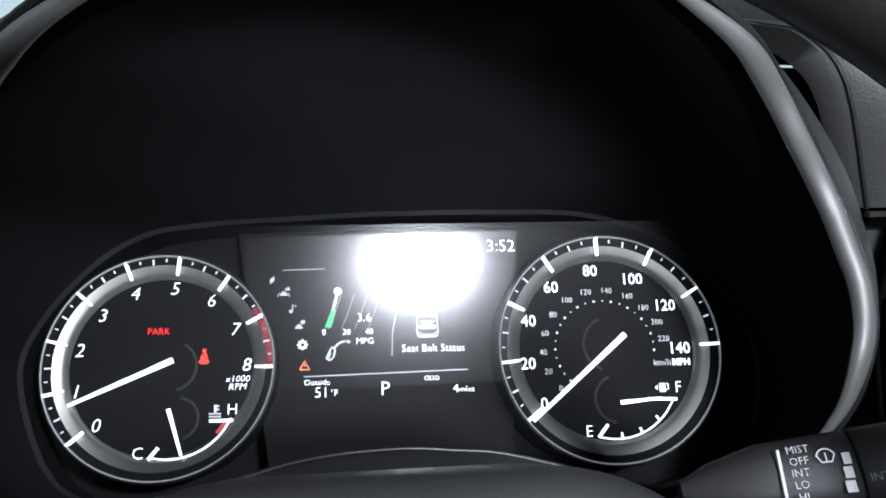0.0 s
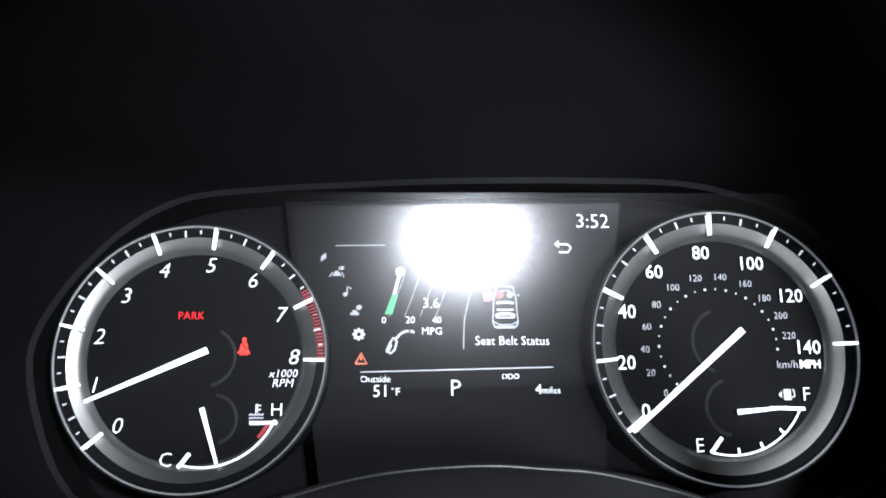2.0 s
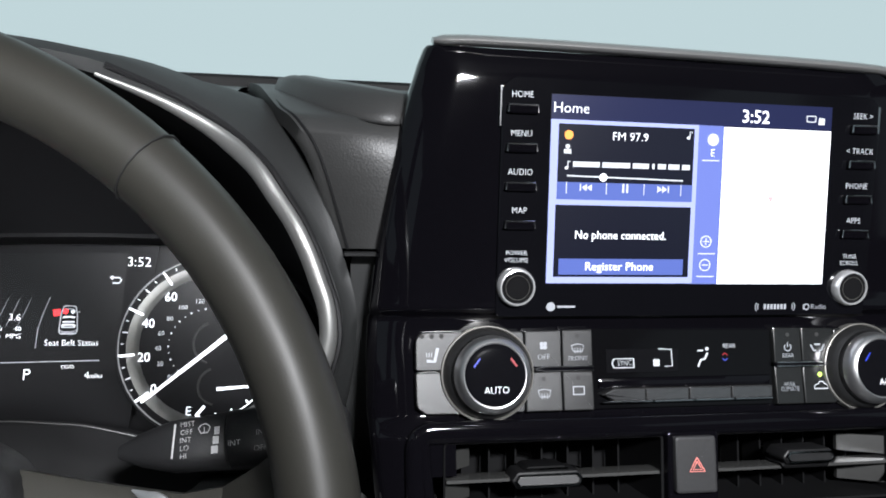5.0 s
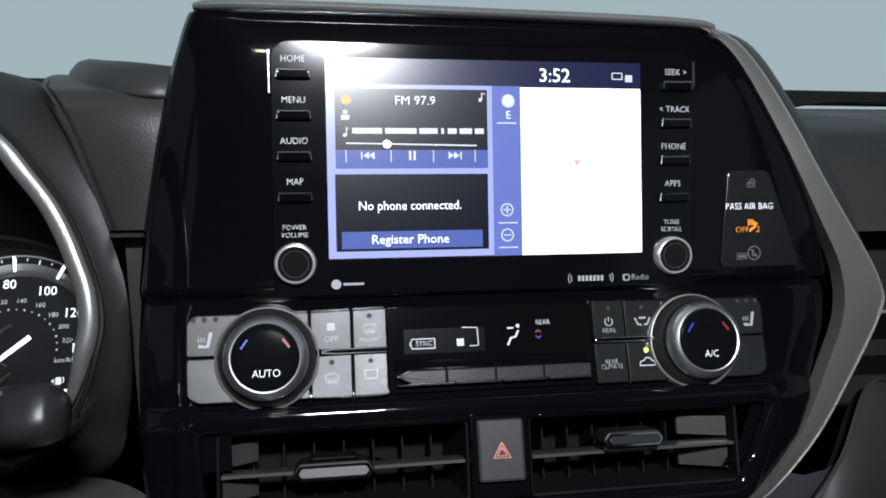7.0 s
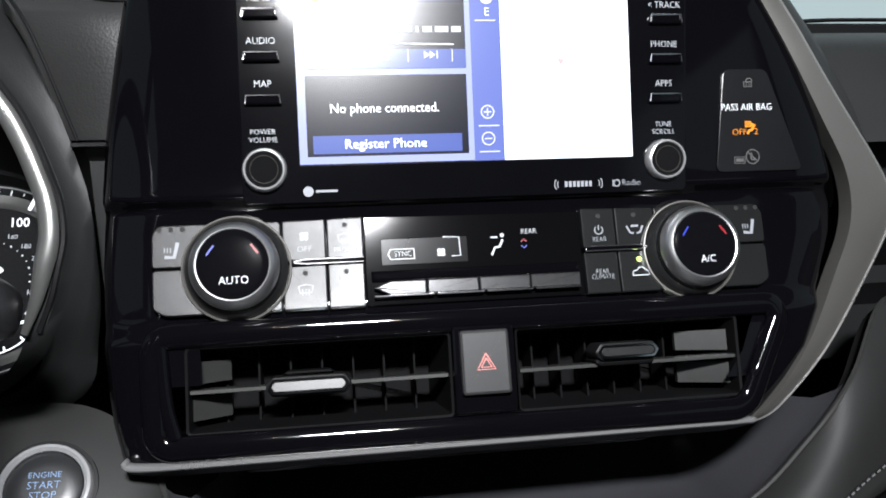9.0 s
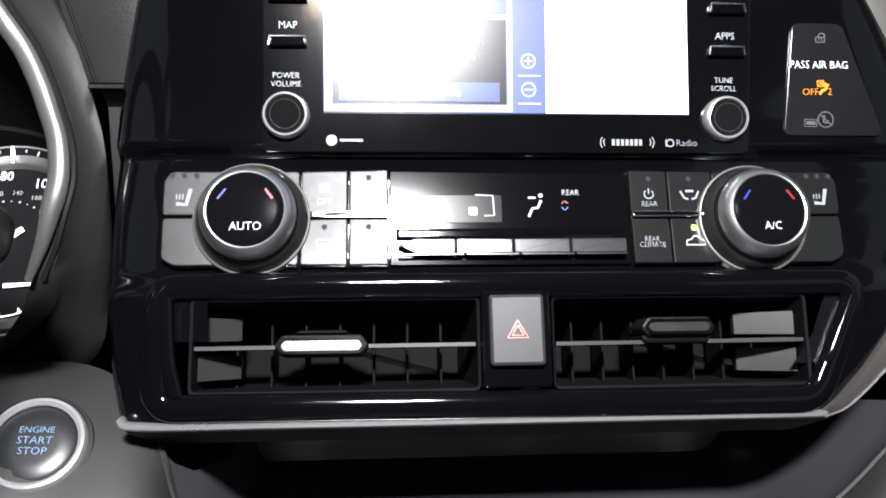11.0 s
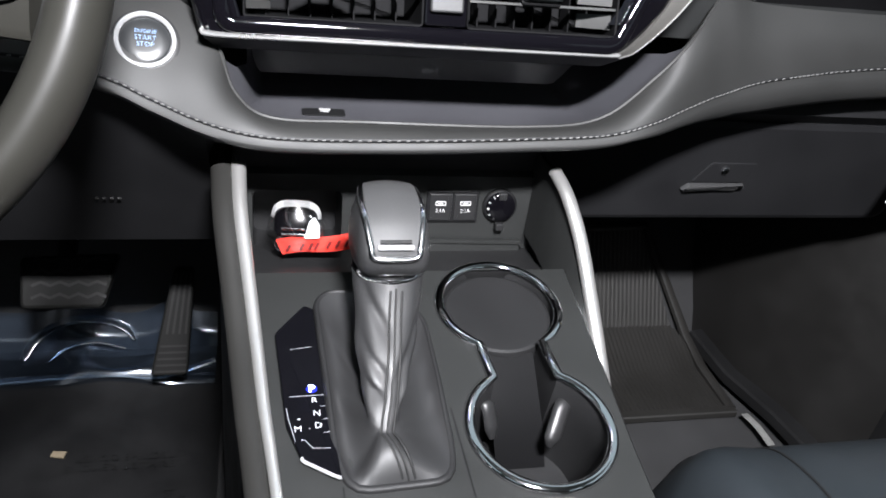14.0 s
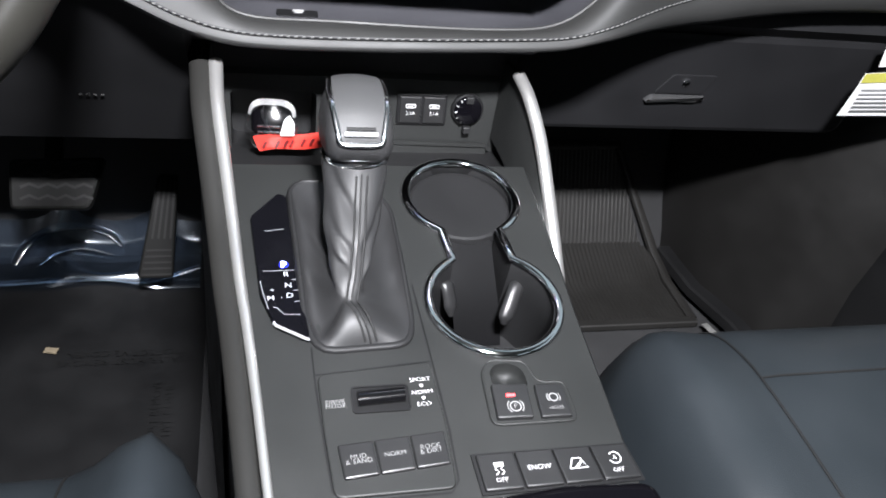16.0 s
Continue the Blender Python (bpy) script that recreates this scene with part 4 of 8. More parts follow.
def by_angle(loop, a):
    """The point of a closed loop at the angle a round the cluster's middle."""
    best = None
    for i in range(len(loop)):
        p, q = loop[i], loop[(i + 1) % len(loop)]
        a0 = math.atan2(p.z - 0.70, p.x - CX)
        a1 = math.atan2(q.z - 0.70, q.x - CX)
        d = (a1 - a0 + math.pi) % (2 * math.pi) - math.pi
        f = ((a - a0 + math.pi) % (2 * math.pi) - math.pi) / d if abs(d) > 1e-9 else 2
        if -1e-6 <= f <= 1 + 1e-6:
            best = p.lerp(q, f)
    return best


inner = [V(CL, u, v, 0.004) for u, v in offset(lens_line, -0.002)]
lining, cowl = [], []
for i in range(144):
    a = 2 * math.pi * i / 144
    p, q, r = by_angle(inner, a), by_angle(lip, a), by_angle(rear, a)
    if p is None or q is None or r is None:
        continue
    c, up = math.cos(a), max(0.0, math.sin(a))
    mid = p.lerp(q, 0.5) + Vector((0.010 * c, 0.0, 0.016 * up))
    lining.append([p, p.lerp(mid, 0.5) + Vector((0.004 * c, 0, 0.006 * up)), mid, mid.lerp(q, 0.5) + Vector((0.003 * c, 0, 0.005 * up)), q])
    o1 = q + Vector((0.008 * c, -0.001, 0.006 * up))
    o2 = q + Vector((0.012 * c, 0.008, 0.0095 * up))
    cowl.append([q, o1, o2, o2.lerp(r, 0.35) + Vector((0.004 * c, 0, 0.006 * up)), o2.lerp(r, 0.7) + Vector((0.003 * c, 0, 0.005 * up)), r, r + Vector((-0.004 * c, 0.012, -0.004))])
lining.append(lining[0])
cowl.append(cowl[0])
part("cowl_lining", loft(lining), HOODBLACK, hood, "matt black lining", angle=70)
part("cowl", loft(cowl), COWL, hood, "grey grained cowl", angle=70)
for sgn in (1, -1):
    line = spline(LIP[1:14], 5)
    tl = [Vector((CX + sgn * (p.x - CX), p.y - 0.0035, p.z)) for p in line]
    part("trim", sweep(tl, 0.0096, 0.006, up=(0, -1, -0.25), seg=12, taper=lambda t: 0.2 + 0.8 * min(1, 5 * t, 4 * (1.05 - t))), HOODTRIM, hood, "satin silver edge trim")
    gl = [Vector((CX + sgn * (p.x - CX + 0.0062 * (0.35 + 0.65 * min(1, (0.90 - p.z) / 0.1))), p.y - 0.0012, p.z + 0.0048 * max(0, (p.z - 0.76) / 0.1))) for p in line]
    part("trim_gap", sweep(gl, 0.0032, 0.003, up=(0, -1, -0.25), seg=6), BLACK, hood, "dark joint along the trim")

# ridge below the gauges
RIDGE = [(-0.140, 0.358, 0.630), (-0.118, 0.354, 0.6385), (-0.096, 0.350, 0.6475), (-0.072, 0.350, 0.6545), (-0.048, 0.350, 0.6582), (-0.020, 0.350, 0.6592), (0.002, 0.350, 0.6572), (0.020, 0.350, 0.6552), (0.040, 0.350, 0.6500), (0.056, 0.350, 0.6450), (0.076, 0.351, 0.6370), (0.098, 0.355, 0.6280)]
rl = spline(RIDGE, 5)
part("lower_ridge", loft([[q + Vector((0, 0.030, -0.030)), q + Vector((0, 0.010, -0.004)), q + Vector((0, 0.003, 0.0)), q + Vector((0, -0.003, -0.0012)), q + Vector((0, -0.02, -0.012)), q + Vector((0, -0.06, -0.045))] for q in rl]), SOFT_DARK, hood, "dark ridge below the gauges", angle=60)
part("ridge_line", sweep([q + Vector((0, -0.0005, 0.0003)) for q in rl], 0.0013, 0.0011, seg=6), SOFT, hood, "fine light edge of the ridge")

# column shroud, wheel and stalk
shroud = thing("column_shroud", (-0.03, 0.3, 0.55), "dark grey plastic steering column shroud", "column cover")
secs = []
for t in range(9):
    f = t / 8
    y = 0.375 - 0.16 * f
    w = 0.125 - 0.06 * f
    z = 0.628 + 0.030 * math.sin(f * math.pi * 0.6) - 0.02 * f
    secs.append([Vector((-0.032 + w * math.cos(a), y, z - 0.06 + 0.06 * math.sin(a))) for a in [math.pi * k / 16 for k in range(17)]])
part("cover", loft(secs), SOFT_DARK, shroud, "dark grained cover", angle=60)

lip_line = secs[2]
part("seam_line", sweep([p + Vector((0, -0.001, 0.0006)) for p in lip_line], 0.0022, 0.0014, up=(0, -1, 0.4), seg=6), SOFT, shroud, "fine raised seam")

WC, WT, WR, Wr = Vector((-0.0372, 0.1330, 0.7017)), 26.1, 0.1872, 0.0142
WM = panel(WC, WT)
wheel = thing("steering_wheel", tuple(WC), "dark grey leather steering wheel with silver spoke trim", "steering wheel")
bm = bmesh.new()
loops = []
for i in range(120):
    a = 2 * math.pi * i / 120
    c, s = math.cos(a), math.sin(a)
    grip = 1.0 + 0.10 * math.exp(-((abs(((math.degrees(a) + 90) % 360) - 180) - 115) / 22) ** 2)
    lo = []
    for k in range(16):
        b = 2 * math.pi * k / 16
        rr = WR + Wr * grip * math.cos(b)
        lo.append(bm.verts.new(V(WM, rr * c, rr * s, Wr * 1.3 * grip * math.sin(b))))
    loops.append(lo)
bridge(bm, loops + [loops[0]])
part("rim", bm, WHEEL, wheel, "dark grey leather rim")
for a in (48, 132, 215, 325):
    c, s = math.cos(radians(a)), math.sin(radians(a))
    ring = [V(WM, (WR + Wr * 1.03 * math.cos(b)) * c, (WR + Wr * 1.03 * math.cos(b)) * s, Wr * 1.33 * math.sin(b)) for b in [2 * math.pi * k / 16 for k in range(16)]]
    part("rim_seam", sweep(ring, 0.0012, 0.0010, up=V(WM, -s, c, 0) - WC, seg=5, closed=True), THREAD_DARK, wheel, "dark seam round the rim")
bm = bmesh.new()
for i in range(11):
    a = radians(102 + 2.6 * i)
    c, s = math.cos(a), math.sin(a)
    b = radians(176)
    rr, hh = WR + Wr * 1.03 * math.cos(b), Wr * 1.33 * math.sin(b)
    d = V(WM, -s, c, 0) - WC
    p = V(WM, rr * c, rr * s, hh)
    sweep([p - d * 0.0022, p + d * 0.0022], 0.0018, 0.0014, up=(0, -1, 0.2), seg=5, bm=bm)
part("rim_stitching", bm, THREAD_WHEEL, wheel, "pale stitches inside the rim", kind="stuff")
part("hub", prism(fillet([(-0.080, 0.034), (-0.062, -0.060), (0.0, -0.080), (0.062, -0.060), (0.080, 0.034), (0.050, 0.052), (-0.050, 0.052)], 0.024, 6), -0.075, -0.030, WM, 0.014, steps=4), SOFT_DARK, wheel, "dark airbag cover")
for sgn in (-1, 1):
    secs = []
    for u, n, v1, v0 in ((0.070, -0.054, 0.036, -0.052), (0.10, -0.049, 0.030, -0.048), (0.135, -0.0445, 0.024, -0.044), (0.1505, -0.0420, 0.026, -0.046), (0.1640, -0.024, 0.034, -0.050), (0.178, -0.002, 0.046, -0.058)):
        secs.append([V(WM, sgn * u, v, n + dn) for v, dn in ((v1, -0.010), (v1, -0.003), (v1 - 0.005, 0.0), (v0 + 0.005, 0.0), (v0, -0.003), (v0, -0.010))])
    sp_ = part("spoke", loft(secs, closed=True, cap=True), WHEEL, wheel, "dark grey spoke")
    tr = spline([V(WM, sgn * u, v, n) for u, v, n in ((0.1170, 0.0265, -0.0460), (0.1225, 0.0238, -0.0447), (0.128, 0.0200, -0.0435), (0.1385, 0.0040, -0.0405), (0.1460, -0.0140, -0.0395), (0.141, -0.0205, -0.0395), (0.122, -0.0225, -0.041), (0.095, -0.023, -0.043))], 5)
    part("spoke_trim", sweep(tr, 0.011, 0.005, up=(0, -1, 0.4), shape=SQUARE, taper=lambda t: 0.06 + 0.94 * min(1, 2.6 * t)), SPOKETRIM, sp_, "satin silver spoke trim")
    part("switch_pad", prism(fillet([(sgn * 0.092, -0.017), (sgn * 0.134, -0.015), (sgn * 0.129, 0.004), (sgn * 0.112, 0.018), (sgn * 0.092, 0.022)][::sgn], 0.003), -0.055, -0.0405, WM, 0.002), BTN, sp_, "black switch pad")
part("lower_spoke", prism(fillet([(-0.03, -0.06), (-0.02, -0.175), (0.02, -0.175), (0.03, -0.06)][::-1], 0.006), -0.030, -0.010, WM, 0.004), SOFT_DARK, wheel, "dark lower spoke")

stalk = thing("wiper_stalk", (0.10, 0.272, 0.655), "dark grey wiper stalk with white printed marks", "control stalk")
SA = Vector((0.962, -0.200, 0.185)).normalized()
SN = Vector((-0.240, -0.775, 0.585))
SN = (SN - SA * SA.dot(SN)).normalized()
SV_ = SN.cross(SA)
SK = Matrix(((SA.x, SV_.x, SN.x, 0.0435), (SA.y, SV_.y, SN.y, 0.2581), (SA.z, SV_.z, SN.z, 0.6822), (0, 0, 0, 1))) @ Matrix.Scale(0.80, 4)


def barrel(rows, name, label):
    """A rounded bar along the stalk: rows of (place, half height, half depth)."""
    secs = [[V(SK, u, h * x, d * y) for x, y in [(math.copysign(abs(math.cos(b)) ** 0.7, math.cos(b)), math.copysign(abs(math.sin(b)) ** 0.7, math.sin(b))) for b in [2 * math.pi * k / 24 for k in range(24)]]] for u, h, d in rows]
    part(name, loft(secs, closed=True, cap=True), BTN if name == "cap" else BLACK, stalk, label, angle=50)


barrel([(0.024, 0.0040, 0.0060), (0.036, 0.0095, 0.0095), (0.055, 0.0145, 0.0140), (0.0895, 0.0160, 0.0150), (0.090, 0.0155, 0.0145)], "arm", "dark plastic arm")
barrel([(0.0905, 0.0160, 0.0150), (0.091, 0.0166, 0.0155), (0.118, 0.0168, 0.0155), (0.1185, 0.0162, 0.0150)], "turn_ring", "dark turning ring")
barrel([(0.119, 0.0162, 0.0150), (0.1195, 0.0166, 0.0154), (0.146, 0.0158, 0.0146), (0.1535, 0.0142, 0.0132), (0.1570, 0.0105, 0.010)], "cap", "dark end cap")
NK = 0.0159
for k, w in enumerate(("MIST", "OFF", "INT", "LO", "HI")):
    letters(w, 0.0690 - 0.0005 * k, 0.0086 - 0.0044 * k, 0.0042, NK, SK, PAINT_GREY, stalk, "white printed word", wide=1.0)
part("scale_line", stroke([(0.0618, 0.0095), (0.0605, -0.0095)], 0.0011, NK, SK), PAINT_GREY, stalk, "grey scale line", smooth=False)
bm = stroke(arc(0.0787, 0.0042, 0.0036, 20, 160, 8), 0.0006, NK, SK)
stroke([(0.0753, 0.0055), (0.0768, 0.0028), (0.0806, 0.0028), (0.0821, 0.0055)], 0.0006, NK, SK, bm)
stroke([(0.0787, 0.0026), (0.0787, 0.0062)], 0.0005, NK, SK, bm)
part("wiper_symbol", bm, PAINT_GREY, stalk, "white wiper symbol", smooth=False)
for k in range(3):
    part("scale_bar", flat(rect(0.0845 - 0.0008 * k, 0.0012 - 0.0052 * k, 0.0875 - 0.0004 * k, 0.0055 - 0.0052 * k), NK, SK), PAINT_GREY, stalk, "white scale bar", smooth=False)
for u, v, w in ((0.0960, -0.0048, "INT"), (0.1128, 0.0080, "ON"), (0.1120, -0.0004, "INT"), (0.1110, -0.0090, "OFF"), (0.1292, 0.0082, "REAR")):
    letters(w, u, v, 0.0044, NK + 0.0002, SK, PAINT_GREY, stalk, "grey printed word", wide=1.05)
bm = frame_ring(rect(0.1255, -0.0012, 0.1330, 0.0052, 0.001), rect(0.1262, -0.0005, 0.1323, 0.0045, 0.0006), NK, NK + 0.0002, SK)
stroke([(0.1292, 0.000), (0.1292, 0.0040)], 0.0005, NK + 0.0002, SK, bm)
part("rear_wiper_symbol", bm, PAINT_GREY, stalk, "grey rear wiper symbol", smooth=False)

# ---- centre stack: black gloss panel ----


def SP(u, v, n=0.0):
    """A point of the stack's face, which steps in below the screen and out again above the vents."""
    if v >= -0.012:
        return V(SC, u, v, n)
    if v <= -0.0845:
        return V(ST, u, v, n)
    if v >= -0.022:
        a, b, f = CM, SC, (v + 0.022) / 0.010
    elif v >= -0.0745:
        return V(CM, u, v, n)
    else:
        a, b, f = ST, CM, (v + 0.0845) / 0.010
    return V(a, u, v, n).lerp(V(b, u, v, n), f * f * (3 - 2 * f))


stack = thing("centre_stack", (0.365, 0.30, 0.615), "piano black centre stack panel framed by satin silver trim", "dashboard panel")
EDGE = [(-0.139, -0.1775, 0.146), (-0.12, -0.182, 0.166), (-0.104, -0.184, 0.1795), (-0.07, -0.187, 0.195), (-0.045, -0.1875, 0.2055), (-0.028, -0.187, 0.2085), (-0.012, -0.186, 0.2055), (0.019, -0.183, 0.1985),
        (0.06, -0.1765, 0.1845), (0.087, -0.171, 0.172), (0.105, -0.1665, 0.158), (0.118, -0.1625, 0.142), (0.126, -0.1605, 0.128), (0.1305, -0.158, 0.118)]


def edge_at(v):
    for (v0, l0, r0), (v1, l1, r1) in zip(EDGE, EDGE[1:]):
        if v <= v1:
            f = (v - v0) / (v1 - v0)
            return l0 + (l1 - l0) * f, r0 + (r1 - r0) * f
    return EDGE[-1][1:]


def ridge(v):
    """The low rolls that run across the panel."""
    return sum(h * math.exp(-((v - c) / w) ** 2) for c, w, h in ((-0.0185, 0.0075, 0.0026), (-0.0805, 0.0060, 0.0022), (-0.1310, 0.0070, 0.0026)))


secs = []
vs = sorted(set([-0.139 + 0.00125 * i for i in range(104)] + [-0.015 + 0.008 * i for i in range(19)] + [0.1305]))
for v in vs:
    l, r = edge_at(v)
    row = [SP(l + 0.0060, v, -0.034), SP(l + 0.0020, v, -0.019), SP(l + 0.0022, v, -0.0085), SP(l + 0.0075, v, -0.0025)]
    k = ridge(v)
    for i in range(1, 20):
        f = i / 20
        row.append(SP(l + 0.012 + (r - l - 0.017) * f, v, -0.0005 + k * min(1, 6 * f, 6 * (1 - f)) - 0.0045 * max(0.0, (v - 0.114) / 0.0165) ** 2))
    row += [SP(r - 0.005, v, -0.0008), SP(r - 0.0012, v, -0.004), SP(r, v, -0.012), SP(r + 0.001, v, -0.045)]
    secs.append(row)
VENT = (-0.0855, -0.1275)
body = bmesh.new()
cols = len(secs[0])
grid = [[body.verts.new(p) for p in row] for row in secs]
for i in range(len(vs) - 1):
    mid = 0.5 * (vs[i] + vs[i + 1])
    for j in range(cols - 1):
        c = sum((grid[a][b].co for a in (i, i + 1) for b in (j, j + 1)), Vector()) / 4
        u = c.x - 0.365
        lim = 0.146 if u < 0 else 0.138
        if VENT[1] < mid < VENT[0] and abs(u) < lim and 4 <= j <= cols - 6:
            continue
        body.faces.new((grid[i][j], grid[i][j + 1], grid[i + 1][j + 1], grid[i + 1][j]))
part("body", body, GLOSS, stack, "piano black body", angle=50)
part("top_cap", sweep(spline([SP(-0.1530, 0.1330, -0.007), SP(-0.12, 0.1342, -0.006), SP(0.0, 0.1335, -0.006), SP(0.118, 0.1312, -0.006), SP(0.135, 0.1245, -0.006)], 5), 0.017, 0.0066, up=(0, 0, 1), seg=18, taper=lambda t: min(1.0, 0.6 + 9 * t)), CAPSILVER, stack, "satin silver top cap")
T_IN = [(0.112, 0.1315), (0.1275, 0.1260), (0.1413, 0.1160), (0.1547, 0.0985), (0.1768, 0.0609), (0.1975, 0.0196), (0.2112, -0.0105), (0.2125, -0.0383), (0.1985, -0.0688), (0.1785, -0.1022), (0.1540, -0.1310), (0.1400, -0.1395)]
T_OUT = [(0.118, 0.1345), (0.1402, 0.1300), (0.1617, 0.1204), (0.1874, 0.0913), (0.2153, 0.0501), (0.2358, 0.0074), (0.2450, -0.0230), (0.2426, -0.0393), (0.2223, -0.0705), (0.1918, -0.1077), (0.1609, -0.1355), (0.1450, -0.1425)]


def SPT(u, v, n=0.0):
    """The same face smoothed, for the trim that runs down its side."""
    f = min(1.0, max(0.0, (v + 0.125) / 0.115))
    return V(ST, u, v, n).lerp(V(SC, u, v, n), f * f * (3 - 2 * f))


ti = spline([SPT(u, v, 0.0) for u, v in T_IN], 6)
to = spline([SPT(u, v, -0.010) for u, v in T_OUT], 6)
depth = V(SC, 0, 0, 1) - V(SC, 0, 0, 0)
tm = []
for k, (a, b) in enumerate(zip(ti, to)):
    f = k / (len(ti) - 1)
    g = min(1.0, max(0.0, (f - 0.36) / 0.22))
    tm.append(a.lerp(b, 0.44 + 0.56 * g * g * (3 - 2 * g)) + depth * 0.0030)
part("side_trim", loft([[a - depth * 0.010, a - depth * 0.001, a + depth * 0.0008, a.lerp(m, 0.15) + depth * 0.001, a.lerp(m, 0.6) + depth * 0.001, m] for a, m in zip(ti, tm)]), GUNMETAL, stack, "satin gunmetal side trim", angle=50)
cheek = []
for k, (a, m, b) in enumerate(zip(ti, tm, to)):
    f = k / (len(ti) - 1)
    g = min(1.0, max(0.0, (f - 0.40) / 0.20))
    h = min(1.0, f / 0.30)
    out = (b - a).normalized()
    wide, deep = (0.010 + 0.030 * h) * (1 - g) + 0.004 * g, (0.006 + 0.016 * h) * (1 - g) + 0.040 * g
    cheek.append([m, m + out * wide * 0.35 - depth * deep * 0.18, m + out * wide * 0.7 - depth * deep * 0.5, m + out * wide - depth * deep, m + out * wide * 0.9 - depth * (deep + 0.03)])
part("side_cheek", loft(cheek), SOFT, stack, "grey soft cheek outside the trim", angle=60)
# The highlight where the facets meet is built as a silver line.
part("trim_highlight", sweep([m + depth * 0.0002 for m in tm[4:]], 0.0012, 0.0010, up=(0, -1, 0.15), seg=6), SILVER, stack, "silver line laid as the highlight between trim and cheek")
pl = spline([SP(u, v, -0.002) for u, v in [(0.1440, -0.1404), (0.136, -0.1408), (0.10, -0.1408), (0.0, -0.1408), (-0.10, -0.1408), (-0.165, -0.1405), (-0.174, -0.137)]], 5)
part("bottom_trim", sweep(pl, 0.0042, 0.007, up=(0, -1, 0.15), seg=10, taper=lambda t: min(1.0, 0.35 + 8 * t)), SILVER, stack, "bright lower trim strip")
part("underside", loft([[SP(-0.172, -0.143, -0.004), SP(0.147, -0.143, -0.004)], [SP(-0.165, -0.150, -0.03), SP(0.14, -0.150, -0.03)], [SP(-0.16, -0.145, -0.10), SP(0.13, -0.145, -0.10)]]), BLACK, stack, "black underside")
for sgn, pts in ((-1, [(-0.1565, -0.083), (-0.154, -0.112), (-0.1500, -0.1285)]), (1, [(0.1600, -0.0865), (0.1475, -0.1120), (0.1430, -0.118)])):
    part("vent_edge", sweep(spline([SP(u, v, 0.0012) for u, v in pts], 5), 0.0075, 0.006, up=(0, -1, 0.15), seg=16), GLOSS, stack, "raised gloss edge")

# ---- infotainment unit ----
radio = thing("infotainment_unit", (0.365, 0.30, 0.735), "black glass infotainment unit with lit touchscreen and side buttons", "car radio")
part("glass", prism(fillet([(-0.1155, -0.0175), (0.1165, -0.0175), (0.1205, 0.1090), (0.114, 0.1135), (-0.108, 0.1155), (-0.1150, 0.110)], 0.003), -0.003, 0.0012, SC, 0.0006), GLASS_BLACK, radio, "black glass front")
for u, v0, v1 in ((-0.1158, 0.088, 0.110), (0.1190, 0.094, 0.108)):
    part("edge_line", sweep([V(SC, u, v0, 0.0013), V(SC, u, v1, 0.0013)], 0.0013, 0.0013, up=(0, -1, 0), seg=6), CHROME, radio, "thin bright edge line")
NS = 0.0016
BLUE_DK = glow("screen_navy", (0.012, 0.015, 0.055), 1.0, 0.21)
BLUE_MD = glow("screen_blue", (0.10, 0.14, 0.42), 1.0, 0.21)
LAV = glow("screen_lavender", (0.42, 0.46, 0.86), 1.0, 0.21)
COLB = glow("screen_column_blue", (0.15, 0.19, 0.52), 1.0, 0.21)
MAPW = glow("screen_white_map", (1.0, 1.0, 1.0), 1.5, 0.21)
BLK = glow("screen_black", (0.004, 0.005, 0.014), 1.0, 0.21)


def S_(u, v):
    return (-0.086 + (u + 0.086) * 0.985, 0.055 + (v - 0.055) * 0.985)


def sflat(name, u0, v0, u1, v1, n, m, label, parent=None):
    a, b = S_(u0, v0), S_(u1, v1)
    return part(name, flat(rect(*a, *b), n, SC), m, parent or screen, label, smooth=False)


a, b = S_(-0.0872, 0.0000), S_(0.0895, 0.1075)
screen = part("touchscreen", prism(rect(*a, *b), NS - 0.0006, NS, SC), BLK, radio, "lit touchscreen", smooth=False)
n2, n3, n4 = NS + 0.0003, NS + 0.0006, NS + 0.0009
sflat("header_bar", -0.087, 0.0935, 0.0893, 0.1073, n2, BLUE_DK, "dark navy header bar")
sflat("tile_border", -0.087, 0.0008, 0.0030, 0.0935, n2, LAV, "lavender tile border")
sflat("audio_tile", -0.0825, 0.0487, 0.0002, 0.0912, n3, BLK, "dark audio tile")
sflat("audio_tile_foot", -0.0825, 0.0487, 0.0002, 0.0585, n4 - 0.0001, BLUE_MD, "blue tile foot")
sflat("phone_tile", -0.0830, 0.0045, 0.0000, 0.0456, n3, BLK, "dark phone tile")
sflat("phone_bar", -0.0800, 0.0058, -0.0035, 0.0150, n4 - 0.0001, BLUE_MD, "blue button bar")
sflat("map_column", 0.0030, 0.0005, 0.0190, 0.0935, n2, COLB, "blue map column")
sflat("map_area", 0.0190, 0.0005, 0.0893, 0.0930, n2, MAPW, "white map area")


def stext(s, u, v, size, m=W_GLOW, n=n4, **kw):
    letters(s, *S_(u, v), size, n, SC, m, screen, "lit white lettering", **kw)


stext("3:52", 0.0387, 0.0993, 0.0105, bold=0.0002)
stext("Home", -0.0755, 0.0998, 0.0085)
stext("FM 97.9", -0.0395, 0.0848, 0.0068)
bm = bmesh.new()
for u0, u1 in ((-0.0735, -0.0575), (-0.0560, -0.0390), (-0.0375, -0.0275), (-0.0255, -0.0240), (-0.0220, -0.0170), (-0.0155, -0.0085), (-0.0070, -0.0020)):
    flat(rect(*S_(u0, 0.0672), *S_(u1, 0.0702)), n4, SC, bm)
